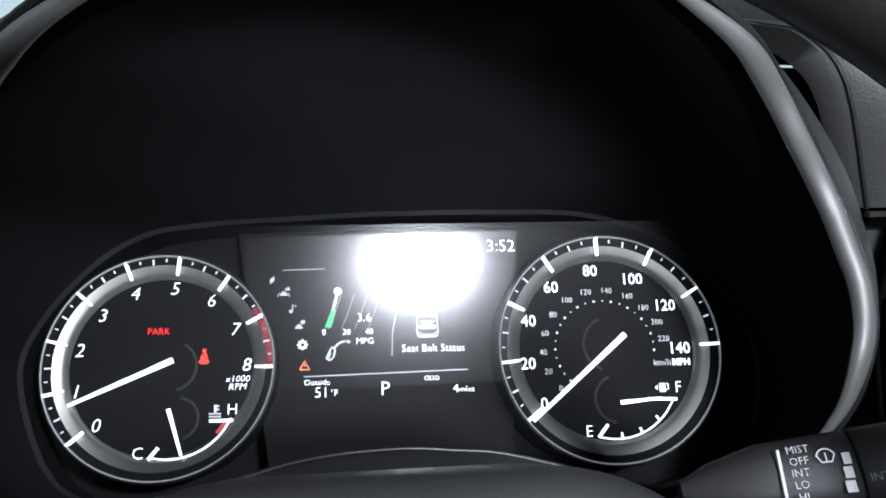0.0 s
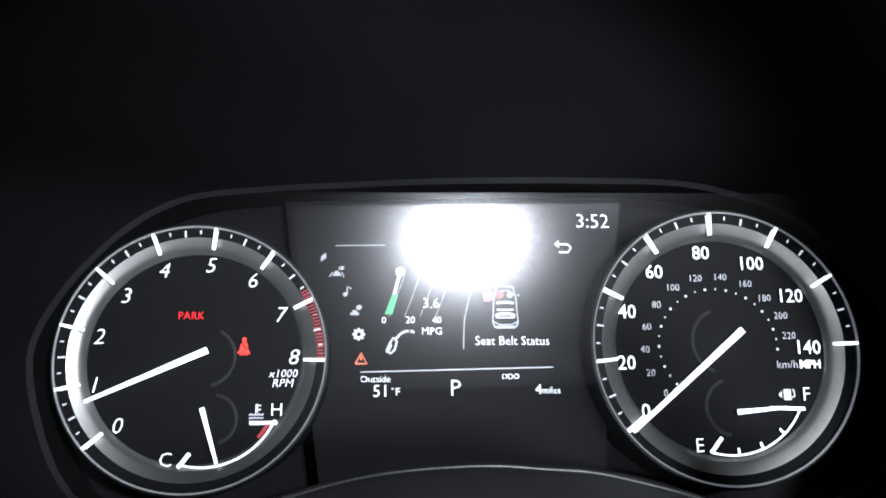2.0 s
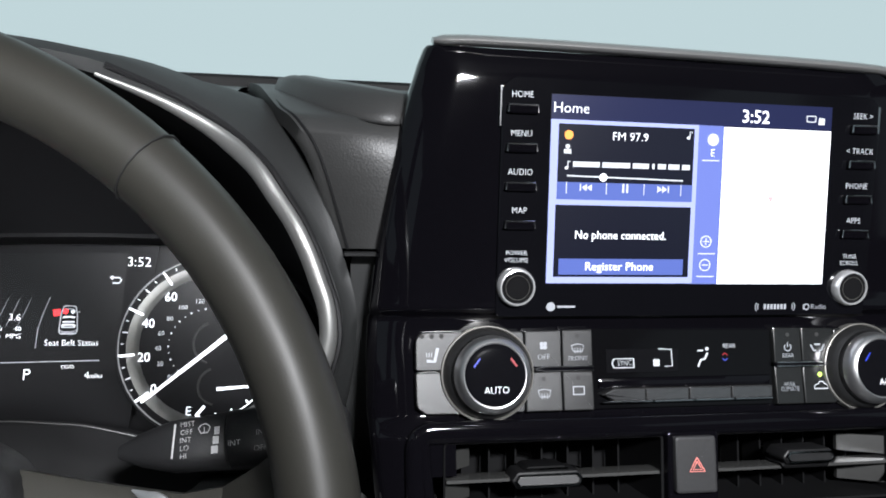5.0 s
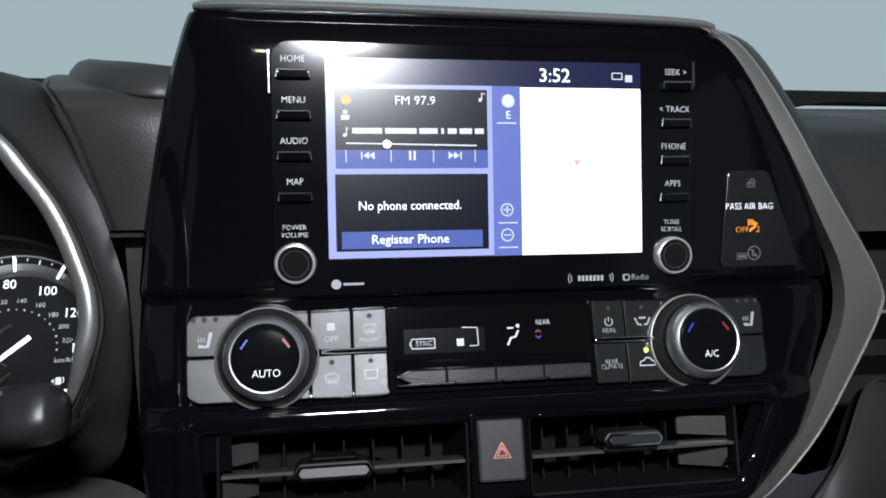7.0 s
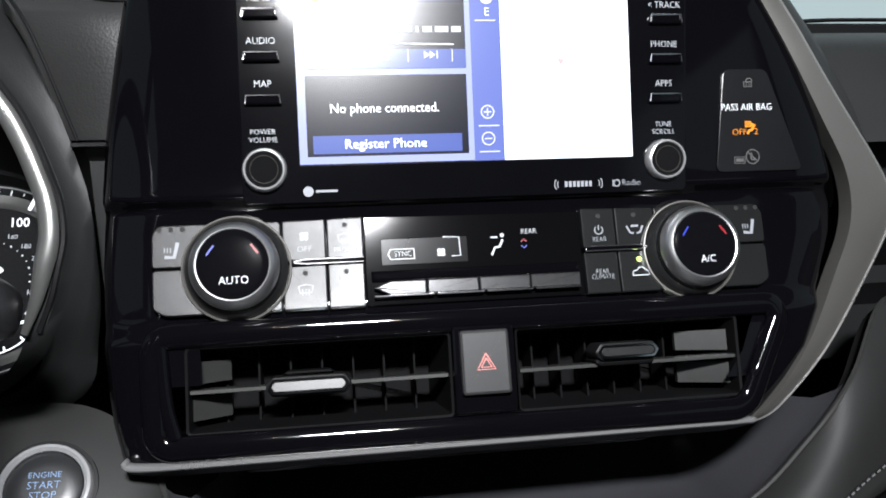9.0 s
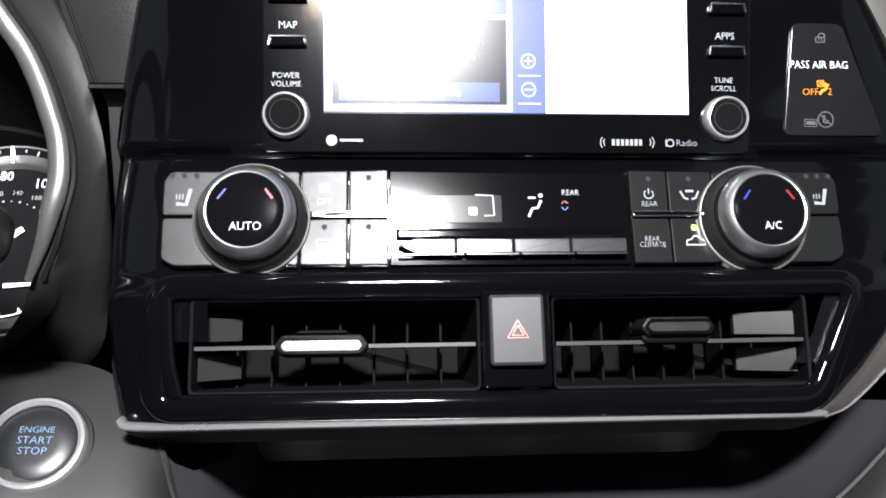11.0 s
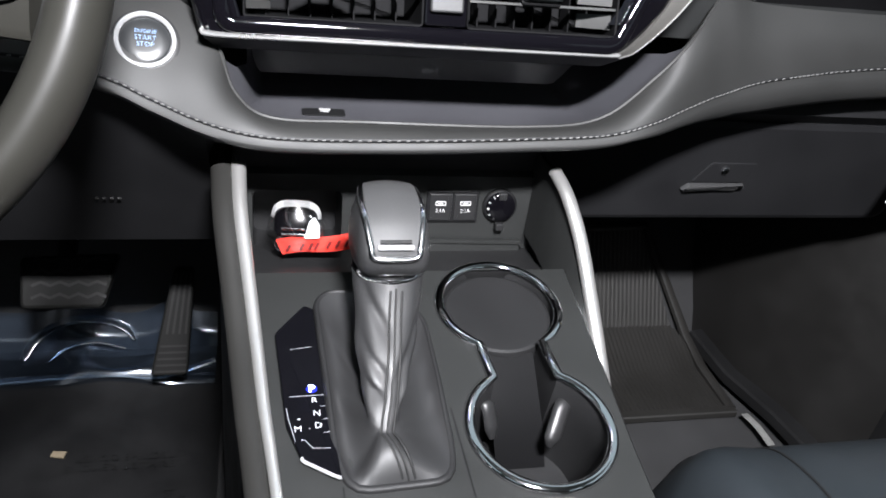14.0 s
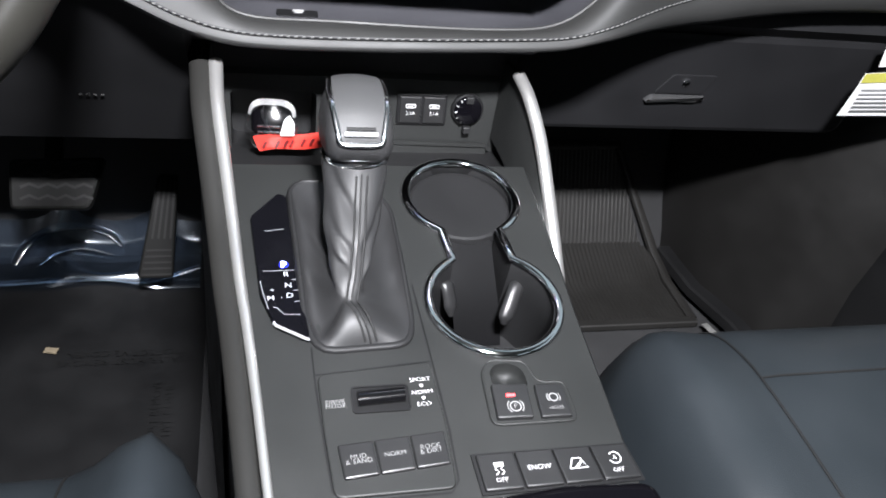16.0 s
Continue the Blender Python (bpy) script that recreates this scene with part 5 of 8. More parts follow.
part("station_name", bm, W_SOFT, screen, "white unreadable station name", smooth=False)
stext("No phone connected.", -0.0430, 0.0285, 0.0068, wide=0.92, bold=0.0001)
stext("Register Phone", -0.0432, 0.0104, 0.0068, bold=0.0001)
stext("E", 0.0120, 0.0775, 0.0060)
bm = flat(circle(*S_(0.0120, 0.0853), 0.0036, 20), n4, SC)
part("compass_dot", bm, W_SOFT, screen, "white compass dot", smooth=False)
for v in (0.0732, 0.0185, 0.0050):
    part("column_line", stroke([S_(0.0055, v), S_(0.0165, v)], 0.0007, n4, SC), W_SOFT, screen, "white line", smooth=False)
for v, plus in ((0.0257, True), (0.0118, False)):
    c = S_(0.0105, v)
    bm = frame_ring(circle(*c, 0.0036, 20), circle(*c, 0.0029, 20), n4 - 0.0001, n4, SC)
    stroke([(c[0] - 0.002, c[1]), (c[0] + 0.002, c[1])], 0.0007, n4, SC, bm)
    if plus:
        stroke([(c[0], c[1] - 0.002), (c[0], c[1] + 0.002)], 0.0007, n4, SC, bm)
    part("zoom_symbol", bm, W_SOFT, screen, "white zoom symbol", smooth=False)
part("slider", stroke([S_(-0.0770, 0.0621), S_(-0.0059, 0.0609)], 0.0008, n4, SC), W_SOFT, screen, "white slider line", smooth=False)
part("slider_knob", flat(circle(*S_(-0.0551, 0.0616), 0.0023, 16), n4 + 0.0001, SC), W_GLOW, screen, "white slider knob", smooth=False)
for u in (-0.077, -0.053, -0.030, -0.007):
    part("tile_divider", stroke([S_(u, 0.0520), S_(u, 0.0585)], 0.0005, n4, SC), W_SOFT, screen, "white divider", smooth=False)
bm = bmesh.new()
for cu, kind in ((-0.0650, -1), (-0.0415, 0), (-0.0185, 1)):
    c = S_(cu, 0.0556)
    if kind == 0:
        for d in (-0.0012, 0.0012):
            flat(rect(c[0] + d - 0.0006, c[1] - 0.0025, c[0] + d + 0.0006, c[1] + 0.0025), n4, SC, bm)
    else:
        for d in (-0.0028, 0.0002):
            x0 = c[0] + (d if kind < 0 else -d) * 1.0
            flat([(x0, c[1]), (x0 - kind * 0.003, c[1] + 0.002), (x0 - kind * 0.003, c[1] - 0.002)], n4, SC, bm)
        stroke([(c[0] + kind * 0.0036, c[1] - 0.002), (c[0] + kind * 0.0036, c[1] + 0.002)], 0.0007, n4, SC, bm)
part("playback_symbols", bm, W_SOFT, screen, "white playback symbols", smooth=False)
bm = stroke([S_(-0.0028, 0.0858), S_(-0.0028, 0.0895), S_(-0.0010, 0.0888)], 0.0006, n4, SC)
flat(circle(*S_(-0.0037, 0.0857), 0.001, 10), n4, SC, bm)
part("note_symbol", bm, W_SOFT, screen, "white note symbol", smooth=False)
bm = bmesh.new()
stroke([S_(-0.0765, 0.0665), S_(-0.0765, 0.0705), S_(-0.0750, 0.0698)], 0.0006, n4, SC, bm)
flat(circle(*S_(-0.0774, 0.0664), 0.001, 10), n4, SC, bm)
part("note_symbol", bm, W_SOFT, screen, "white note symbol", smooth=False)
part("speaker_symbol", flat(circle(*S_(-0.0765, 0.0850), 0.0026, 12), n4, SC), A_GLOW, screen, "orange speaker symbol", smooth=False)
bm = flat(circle(*S_(-0.0770, 0.0785), 0.0013, 10), n4, SC)
flat(rect(*S_(-0.0792, 0.0745), *S_(-0.0748, 0.0770)), n4, SC, bm)
part("user_symbol", bm, W_SOFT, screen, "white list symbol", smooth=False)
bm = frame_ring(rect(*S_(0.0720, 0.0978), *S_(0.0785, 0.1018), 0.0008), rect(*S_(0.0726, 0.0984), *S_(0.0779, 0.1012), 0.0005), n4 - 0.0001, n4, SC)
flat(rect(*S_(0.0800, 0.0965), *S_(0.0842, 0.1005)), n4, SC, bm)
part("status_symbol", bm, W_SOFT, screen, "white status symbols", smooth=False)
part("map_marker", flat([S_(0.0490, 0.0530), S_(0.0532, 0.0530), S_(0.0511, 0.0490)], n4, SC), glow("pale_red_marker", (1.0, 0.45, 0.45), 1.0), screen, "pale red map marker", smooth=False)


def side_button(u, v, word):
    b = part("side_button", prism(rect(u - 0.0085, v - 0.0026, u + 0.0085, v + 0.0026, 0.0012), 0.0, 0.0040, SC, 0.0012), GLOSS, radio, "black push button")
    part("chrome_edge", sweep([V(SC, u - 0.0085, v - 0.0018, 0.0042), V(SC, u - 0.0082, v + 0.0022, 0.0042), V(SC, u + 0.0082, v + 0.0022, 0.0042), V(SC, u + 0.0085, v - 0.0018, 0.0042)], 0.0012, 0.0010, up=(0, -1, 0), seg=6), CHROME, b, "chrome button edge")
    letters(word, u, v + 0.0080, 0.0050, 0.0016, SC, W_SOFT, b, "white lettering", wide=0.9)


for i, w in enumerate(("HOME", "MENU", "AUDIO", "MAP")):
    side_button(-0.1036, 0.0975 - 0.0212 * i, w)
for i, w in enumerate(("SEEK >", "< TRACK", "PHONE", "APPS")):
    side_button(0.1080 - 0.0008 * i, 0.0940 - 0.0208 * i, w)


def radio_knob(u, v, w1, w2):
    k = part("knob", lathe([(0.0110, -0.001), (0.0110, 0.002), (0.0106, 0.0050), (0.0099, 0.0064), (0.0092, 0.0066), (0.0088, 0.0058)], u, v, SC, 48), CHROME_SATIN, radio, "chrome rimmed knob")
    part("knob_cap", lathe([(0.0089, 0.0059), (0.0076, 0.0060), (0.0030, 0.0061), (0.0005, 0.0061)], u, v, SC, 40), DIALBLACK, k, "black knob cap")
    part("cap_ring", lathe([(0.0070, 0.0061), (0.0068, 0.0064), (0.0066, 0.0061)], u, v, SC, 40), SILVER_DULL, k, "thin grey ring on the cap")
    letters(w1 + "\n" + w2, u, v + 0.0168, 0.0038, 0.0016, SC, W_SOFT, k, "white lettering", wide=0.95, gap=1.05)


radio_knob(-0.1044, -0.0005, "POWER", "VOLUME")
radio_knob(0.1045, -0.0008, "TUNE", "SCROLL")
bm = bmesh.new()
for k in range(7):
    flat(rect(0.0490 + 0.0022 * k, -0.0138, 0.0490 + 0.0022 * k + 0.0015, -0.0108), 0.0016, SC, bm)
for r in (0.0025, 0.004):
    stroke(arc(0.0475, -0.0123, r, 140, 220, 6), 0.0005, 0.0016, SC, bm)
    stroke(arc(0.0655, -0.0123, r, -40, 40, 6), 0.0005, 0.0016, SC, bm)
part("satellite_mark", bm, W_DIM, radio, "small grey satellite radio mark", smooth=False)
bm = stroke([(0.0755, -0.0142), (0.0755, -0.0108)], 0.0007, 0.0016, SC)
frame_ring(circle(0.0775, -0.0125, 0.0020, 14), circle(0.0775, -0.0125, 0.0014, 14), 0.0014, 0.0016, SC, bm)
part("radio_mark", bm, W_DIM, radio, "small grey mark", smooth=False)
letters("Radio", 0.0855, -0.0125, 0.0046, 0.0016, SC, W_DIM, radio, "grey lettering")
bm = flat(circle(-0.0835, -0.0118, 0.0026, 18), 0.0016, SC)
flat(rect(-0.0798, -0.0124, -0.0690, -0.0112), 0.0016, SC, bm)
part("maker_mark", bm, W_DIM, radio, "small grey round mark with a bar", smooth=False)

# passenger airbag indicator
pab = thing("airbag_indicator", (0.52, 0.31, 0.745), "dark airbag indicator panel with orange off lamp", "indicator panel")
part("plate", prism(fillet([(0.1345, -0.0085), (0.1850, -0.0085), (0.1650, 0.0470), (0.1400, 0.0470)], 0.004), -0.002, 0.0008, SC, 0.0004), mat("smoked_panel", (0.010, 0.010, 0.011), 0.2), pab, "smoked dark plate")
letters("PASS AIR BAG", 0.1528, 0.0262, 0.0054, 0.0012, SC, W_GLOW, pab, "lit white lettering", wide=0.9)
letters("OFF", 0.1482, 0.0128, 0.0048, 0.0012, SC, A_GLOW, pab, "orange lit lettering")
letters("2", 0.1580, 0.0130, 0.0050, 0.0012, SC, A_GLOW, pab, "orange lit numeral")
bm = frame_ring(rect(0.1517, 0.0155, 0.1551, 0.0187), rect(0.1521, 0.0159, 0.1547, 0.0183), 0.001, 0.0012, SC)
for p, q in (((0.1519, 0.0157), (0.1549, 0.0185)), ((0.1549, 0.0157), (0.1519, 0.0185))):
    stroke([p, q], 0.0006, 0.0012, SC, bm)
flat(circle(0.1558, 0.0166, 0.0010, 12), 0.0012, SC, bm)
stroke([(0.1564, 0.0156), (0.1556, 0.0140), (0.1540, 0.0136), (0.1528, 0.0118)], 0.0014, 0.0012, SC, bm)
stroke([(0.1575, 0.0168), (0.1562, 0.0150)], 0.0009, 0.0012, SC, bm)
part("belt_lamp", bm, A_GLOW, pab, "orange lit airbag symbol", smooth=False)
GREYPRINT = mat("unlit_grey_print", (0.11, 0.11, 0.11), 0.4)
part("unlit_symbol", frame_ring(rect(0.1447, -0.0042, 0.1512, -0.0004), rect(0.1451, -0.0038, 0.1508, -0.0008), 0.001, 0.0012, SC), GREYPRINT, pab, "unlit grey word frame", smooth=False)
part("unlit_symbol", flat(rect(0.1456, -0.0032, 0.1503, -0.0014), 0.0012, SC), GREYPRINT, pab, "unlit grey word", smooth=False)
bm = frame_ring(circle(0.1555, -0.0006, 0.0041, 24), circle(0.1555, -0.0006, 0.0035, 24), 0.001, 0.0012, SC)
stroke([(0.1528, 0.0018), (0.1582, -0.0032)], 0.0007, 0.0012, SC, bm)
flat(circle(0.1546, 0.0008, 0.0008, 10), 0.0012, SC, bm)
stroke([(0.1543, -0.0002), (0.1546, -0.0020), (0.1562, -0.0022), (0.1570, -0.0012)], 0.0009, 0.0012, SC, bm)
part("unlit_symbol", bm, GREYPRINT, pab, "unlit grey crossed seat symbol", smooth=False)
bm = frame_ring(rect(0.1514, 0.0372, 0.1562, 0.0402), rect(0.1519, 0.0377, 0.1557, 0.0397), 0.001, 0.0012, SC)
stroke(arc(0.1545, 0.0402, 0.0017, 0, 180, 12), 0.0006, 0.0012, SC, bm)
stroke([(0.1530, 0.0380), (0.1530, 0.0394), (0.1546, 0.0394), (0.1546, 0.0380)], 0.0005, 0.0012, SC, bm)
part("unlit_symbol", bm, GREYPRINT, pab, "unlit grey lock symbol", smooth=False)

# ---- climate panel ----
clim = thing("climate_panel", (0.365, 0.29, 0.675), "climate control panel with two round dials, keys and a dark display", "climate control")
NB = 0.0046
KTU = CM @ Matrix.Translation((0, -0.040, NB)) @ Matrix.Rotation(radians(-0.5), 4, "X") @ Matrix.Translation((0, 0.040, -NB))
KTL = CM @ Matrix.Translation((0, -0.061, NB)) @ Matrix.Rotation(radians(-3.0), 4, "X") @ Matrix.Translation((0, 0.061, -NB))


def KT(v):
    """The face of the upper or of the lower row of keys."""
    return KTU if v > -0.0505 else KTL



def key(name, pts, label="satin grey key", r=0.0012, m=None):
    return part(name, prism(fillet(pts, r, 3), -0.002, NB, KT(sum(v for _, v in pts) / len(pts)), 0.0007), m or BTN_SATIN, clim, label)


for s in (-1, 1):
    def q(pts):
        pts = [(s * u, v) for u, v in pts]
        return pts if s < 0 else pts[::-1]
    mm = BTN_SATIN if s < 0 else BTN
    lo_ = "satin grey key" if s < 0 else "dark grey key"
    key("seat_heat_key", q([(-0.0982, -0.0500), (-0.0982, -0.0288), (-0.1565, -0.0288), (-0.1600, -0.0330), (-0.1600, -0.0500)]), lo_, 0.002, mm)
    key("blank_key", q([(-0.0982, -0.0508), (-0.1600, -0.0508), (-0.1595, -0.0700), (-0.1540, -0.0736), (-0.0982, -0.0736)]), lo_, 0.002, mm)
    key("inner_key", q([(-0.0975, -0.0288), (-0.0975, -0.0495), (-0.0762, -0.0495), (-0.0762, -0.0284)]), lo_, 0.0008, mm)
    key("inner_key", q([(-0.0975, -0.0510), (-0.0975, -0.0736), (-0.0762, -0.0736), (-0.0762, -0.0510)]), lo_, 0.0008, mm)
    key("outer_key", q([(-0.0755, -0.0284), (-0.0755, -0.0495), (-0.0575, -0.0495), (-0.0575, -0.0280)]), lo_, 0.0008, mm)
    key("outer_key", q([(-0.0755, -0.0510), (-0.0755, -0.0736), (-0.0575, -0.0736), (-0.0575, -0.0510)]), lo_, 0.0008, mm)
    part("ridge_strip", prism(q([(-0.0975, -0.0502), (-0.0935, -0.0520), (-0.0575, -0.0514), (-0.0575, -0.0490), (-0.0935, -0.0485)]), 0.003, 0.0062, CM, 0.0008), GLOSS, clim, "gloss black strip between the keys")
    for dv in (-0.0009, 0.0013):
        part("strip_edge", sweep([V(CM, s * -0.0920, -0.0502 + 0.3 * dv, 0.0064), V(CM, s * -0.0860, -0.0502 + dv, 0.0064), V(CM, s * -0.0578, -0.0502 + dv, 0.0064)], 0.0009, 0.0008, up=(0, -1, 0.3), seg=6), CHROME, clim, "fine chrome line")
part("dark_display", prism(fillet([(-0.0568, -0.0735), (-0.0568, -0.0278), (0.0568, -0.0290), (0.0568, -0.0735)], 0.001), -0.002, 0.0022, CM, 0.0005), mat("climate_display_black", (0.003, 0.003, 0.0035), 0.09, var=0.1, spec=0.25, rvar=0.01), clim, "dark glass display")
TOGGLE = mat("gunmetal_toggle", (0.24, 0.24, 0.245), 0.18, metal=0.9, rvar=0.03)
for i in range(4):
    u0 = -0.0532 + 0.0268 * i
    u1 = u0 + 0.0262
    pts = [(u0, -0.0690), (u1, -0.0690), (u1, -0.0618), (u0, -0.0618)]
    if i == 0:
        pts = [(u0 + 0.008, -0.0690), (u1, -0.0690), (u1, -0.0618), (u0 + 0.008, -0.0618), (u0, -0.0650)]
    part("toggle_bar", prism(fillet(pts, 0.0006), 0.0, 0.0072, CM, 0.0007, steps=2), TOGGLE, clim, "gunmetal toggle bar")
part("toggle_shelf", prism([(-0.0540, -0.0618), (0.0545, -0.0618), (0.0545, -0.0560), (-0.0540, -0.0560)], 0.0, 0.0040, CM, 0.0018), GLOSS, clim, "gloss black shelf over the toggles")
for i in range(4):
    u0 = -0.0470 + 0.0255 * i
    part("toggle_edge", sweep([V(CM, u0 - (0.006 if i == 0 else 0.0), -0.0693, 0.0070), V(CM, u0 + 0.0238, -0.0693, 0.0070)], 0.0013, 0.0012, up=(0, -1, 0.3), seg=6), CHROME, clim, "fine chrome edge under the toggle")
part("lcd_window", prism(rect(-0.0486, -0.0533, -0.0038, -0.0396, 0.0008), 0.0015, 0.0025, CM, 0.0003), mat("lcd_grey", (0.004, 0.004, 0.0048), 0.2, spec=0.14, rvar=0.01), clim, "dark grey LCD window")
letters("SYNC", -0.0375, -0.0478, 0.0042, 0.0031, CM, W_SOFT, clim, "white lit lettering", wide=0.85)
bm = frame_ring([(-0.0455, -0.0478), (-0.0440, -0.0506), (-0.0315, -0.0506), (-0.0315, -0.0450), (-0.0440, -0.0450)], [(-0.0448, -0.0478), (-0.0437, -0.0501), (-0.0320, -0.0501), (-0.0320, -0.0455), (-0.0437, -0.0455)], 0.0024, 0.0030, CM)
stroke([(-0.0165, -0.0398), (-0.0082, -0.0402), (-0.0078, -0.0498), (-0.0125, -0.0500)], 0.0006, 0.0030, CM, bm)
for k in range(4):
    a = radians(90 * k + 45)
    flat(circle(-0.0178 + 0.0013 * math.cos(a), -0.0478 + 0.0013 * math.sin(a), 0.0012, 10), 0.0030, CM, bm)
stroke([(0.0085, -0.0505), (0.0105, -0.0465), (0.0130, -0.0462), (0.0148, -0.0425)], 0.0012, 0.0030, CM, bm)
flat(circle(0.0146, -0.0402, 0.0011, 10), 0.0030, CM, bm)
stroke([(0.0085, -0.0412), (0.0122, -0.0412)], 0.0009, 0.0030, CM, bm)
part("display_symbols", bm, W_SOFT, clim, "white lit display symbols", smooth=False)
letters("REAR", 0.0290, -0.0388, 0.0040, 0.0031, CM, W_SOFT, clim, "white lit lettering", wide=0.9)
part("arrow_up", stroke([(0.0245, -0.0442), (0.0260, -0.0428), (0.0275, -0.0442)], 0.0007, 0.0030, CM), R_FAINT, clim, "dim red arrow", smooth=False)
part("arrow_down", stroke([(0.0245, -0.0460), (0.0260, -0.0474), (0.0275, -0.0460)], 0.0007, 0.0030, CM), B_FAINT, clim, "dim blue arrow", smooth=False)


DIALFACE = mat("dial_face_black", (0.004, 0.004, 0.005), 0.2, spec=0.008, rvar=0.02)
DIALCHROME = mat("dial_rim_chrome", (0.72, 0.72, 0.73), 0.36, metal=1.0, var=0.03, rvar=0.02)


def dial(u, v, word):
    d = part("dial", lathe([(0.0266, NB - 0.004), (0.0266, NB + 0.0010), (0.0263, NB + 0.0017), (0.0258, NB + 0.0019), (0.0253, NB + 0.0014), (0.0251, NB + 0.0002)], u, v, CM, 72), GUNMETAL, clim, "bright dial base ring")
    part("skirt", lathe([(0.0251, NB - 0.001), (0.0246, NB + 0.0028), (0.0236, NB + 0.0052), (0.0226, NB + 0.0070), (0.0219, NB + 0.0078)], u, v, CM, 72), BTN, d, "dark flared skirt")
    bm = bmesh.new()
    loops = []
    for n, r0 in ((NB + 0.0076, 0.0217), (NB + 0.0086, 0.0218), (NB + 0.0104, 0.0216), (NB + 0.0108, 0.0213)):
        loops.append([bm.verts.new(V(CM, u + r0 * math.cos(2 * math.pi * i / 180) * (1 + 0.012 * (i % 2)), v + r0 * math.sin(2 * math.pi * i / 180) * (1 + 0.012 * (i % 2)), n)) for i in range(180)])
    bridge(bm, loops)
    part("knurled_band", bm, BLACK, d, "black knurled band", smooth=False)
    part("dial_rim", lathe([(0.0213, NB + 0.0108), (0.0212, NB + 0.0120), (0.0208, NB + 0.0140), (0.0200, NB + 0.0160), (0.0187, NB + 0.0175), (0.0174, NB + 0.0182), (0.0168, NB + 0.0180), (0.0165, NB + 0.0172)], u, v, CM, 72), DIALCHROME, d, "broad satin chrome dial rim")
    part("dial_face", lathe([(0.0166, NB + 0.0173), (0.0158, NB + 0.0177), (0.0130, NB + 0.0181), (0.008, NB + 0.0184), (0.001, NB + 0.0185)], u, v, CM, 56), DIALFACE, d, "gloss black domed dial face")
    letters(word, u + 0.0005, v - 0.0080, 0.0054, NB + 0.0189, CM, W_GLOW, d, "lit white lettering", wide=0.92)
    part("cool_mark", stroke([(u - 0.0118, v + 0.0045), (u - 0.0085, v + 0.0090)], 0.0009, NB + 0.0187, CM), B_DIM, d, "blue lit mark", smooth=False)
    part("warm_mark", stroke([(u + 0.0118, v + 0.0045), (u + 0.0085, v + 0.0090)], 0.0011, NB + 0.0187, CM), R_DIM, d, "red lit mark", smooth=False)


# Glint on the key's side edge, drawn as a chrome line.
part("edge_line", sweep([V(CM, 0.1592, -0.0420, 0.0036), V(CM, 0.1590, -0.0690, 0.0036)], 0.0012, 0.0012, up=(0, -1, 0), seg=6), RIMCHROME, clim, "chrome line laid as a glint on the key's edge")
dial(-0.1196, -0.0520, "AUTO")
dial(0.1160, -0.0525, "A/C")
nk = NB + 0.0002
PK = mat("grey_key_print", (0.42, 0.42, 0.42), 0.5)


def symbol(bm, label="grey printed symbol", m=None):
    part("symbol", bm, m or PK, clim, label, smooth=False, kind="stuff")


UNLIT = mat("unlit_lamp", (0.035, 0.035, 0.035), 0.5, spec=0.1)


def seat_symbol(u, v, s):
    bm = stroke([(u - 0.003 * s, v - 0.003), (u + 0.0015 * s, v - 0.0034), (u + 0.0032 * s, v + 0.004)], 0.0018, nk, KT(v))
    for k in range(3):
        stroke([(u + (-0.003 + 0.0014 * k) * s, v - 0.001), (u + (-0.003 + 0.0014 * k) * s, v + 0.0015)], 0.0005, nk, KT(v), bm)
    symbol(bm, "white seat heating symbol", W_DIM)
    for k in (-1, 0, 1):
        part("dot_lamp", flat(circle(u + 0.0055 * k, v + 0.0105, 0.0013, 12), nk, KT(v)), UNLIT, clim, "unlit dot lamp", smooth=False)


seat_symbol(-0.1508, -0.0415, 1)
seat_symbol(0.1510, -0.0415, 1)
bm = bmesh.new()
for k in range(4):
    a = radians(90 * k + 45)
    flat(circle(-0.0868 + 0.0014 * math.cos(a), -0.0370 + 0.0014 * math.sin(a), 0.0012, 10), nk, KTU, bm)
symbol(bm, "white fan symbol", W_DIM)
letters("OFF", -0.0868, -0.0435, 0.0043, nk, KTU, W_DIM, clim, "white lettering")
for u, v in ((-0.0665, -0.0385), (-0.0868, -0.0635)):
    bm = stroke([(u - 0.0036, v + 0.0015), (u - 0.0028, v - 0.002), (u + 0.0028, v - 0.002), (u + 0.0036, v + 0.0015), (u, v + 0.0022), (u - 0.0036, v + 0.0015)], 0.0005, nk, KT(v))
    for k in (-1, 0, 1):
        stroke([(u + 0.0016 * k, v - 0.0032), (u + 0.0016 * k, v)], 0.0004, nk, KT(v), bm)
    symbol(bm, "white defrost symbol", W_DIM)
letters("FRONT", -0.0665, -0.0445, 0.0036, nk, KTU, W_DIM, clim, "white lettering")
bm = frame_ring(rect(-0.0700, -0.0650, -0.0630, -0.0600), rect(-0.0694, -0.0644, -0.0636, -0.0606), nk - 0.0001, nk, KTL)
symbol(bm, "white rear defrost symbol", W_DIM)
for u, v in ((-0.0868, -0.0555), (-0.0665, -0.0555), (-0.0665, -0.0318), (0.0668, -0.0325), (0.0865, -0.0325)):
    part("dot_lamp", flat(circle(u, v, 0.0013, 12), nk, KT(v)), UNLIT, clim, "unlit dot lamp", smooth=False)
part("key_lamp", flat(circle(0.0872, -0.0565, 0.0015, 14), nk + 0.0001, KTL), Y_GLOW, clim, "yellow-green lit lamp", smooth=False)
bm = stroke(arc(0.0665, -0.0400, 0.0022, 130, 410, 18), 0.0006, nk, KTU)
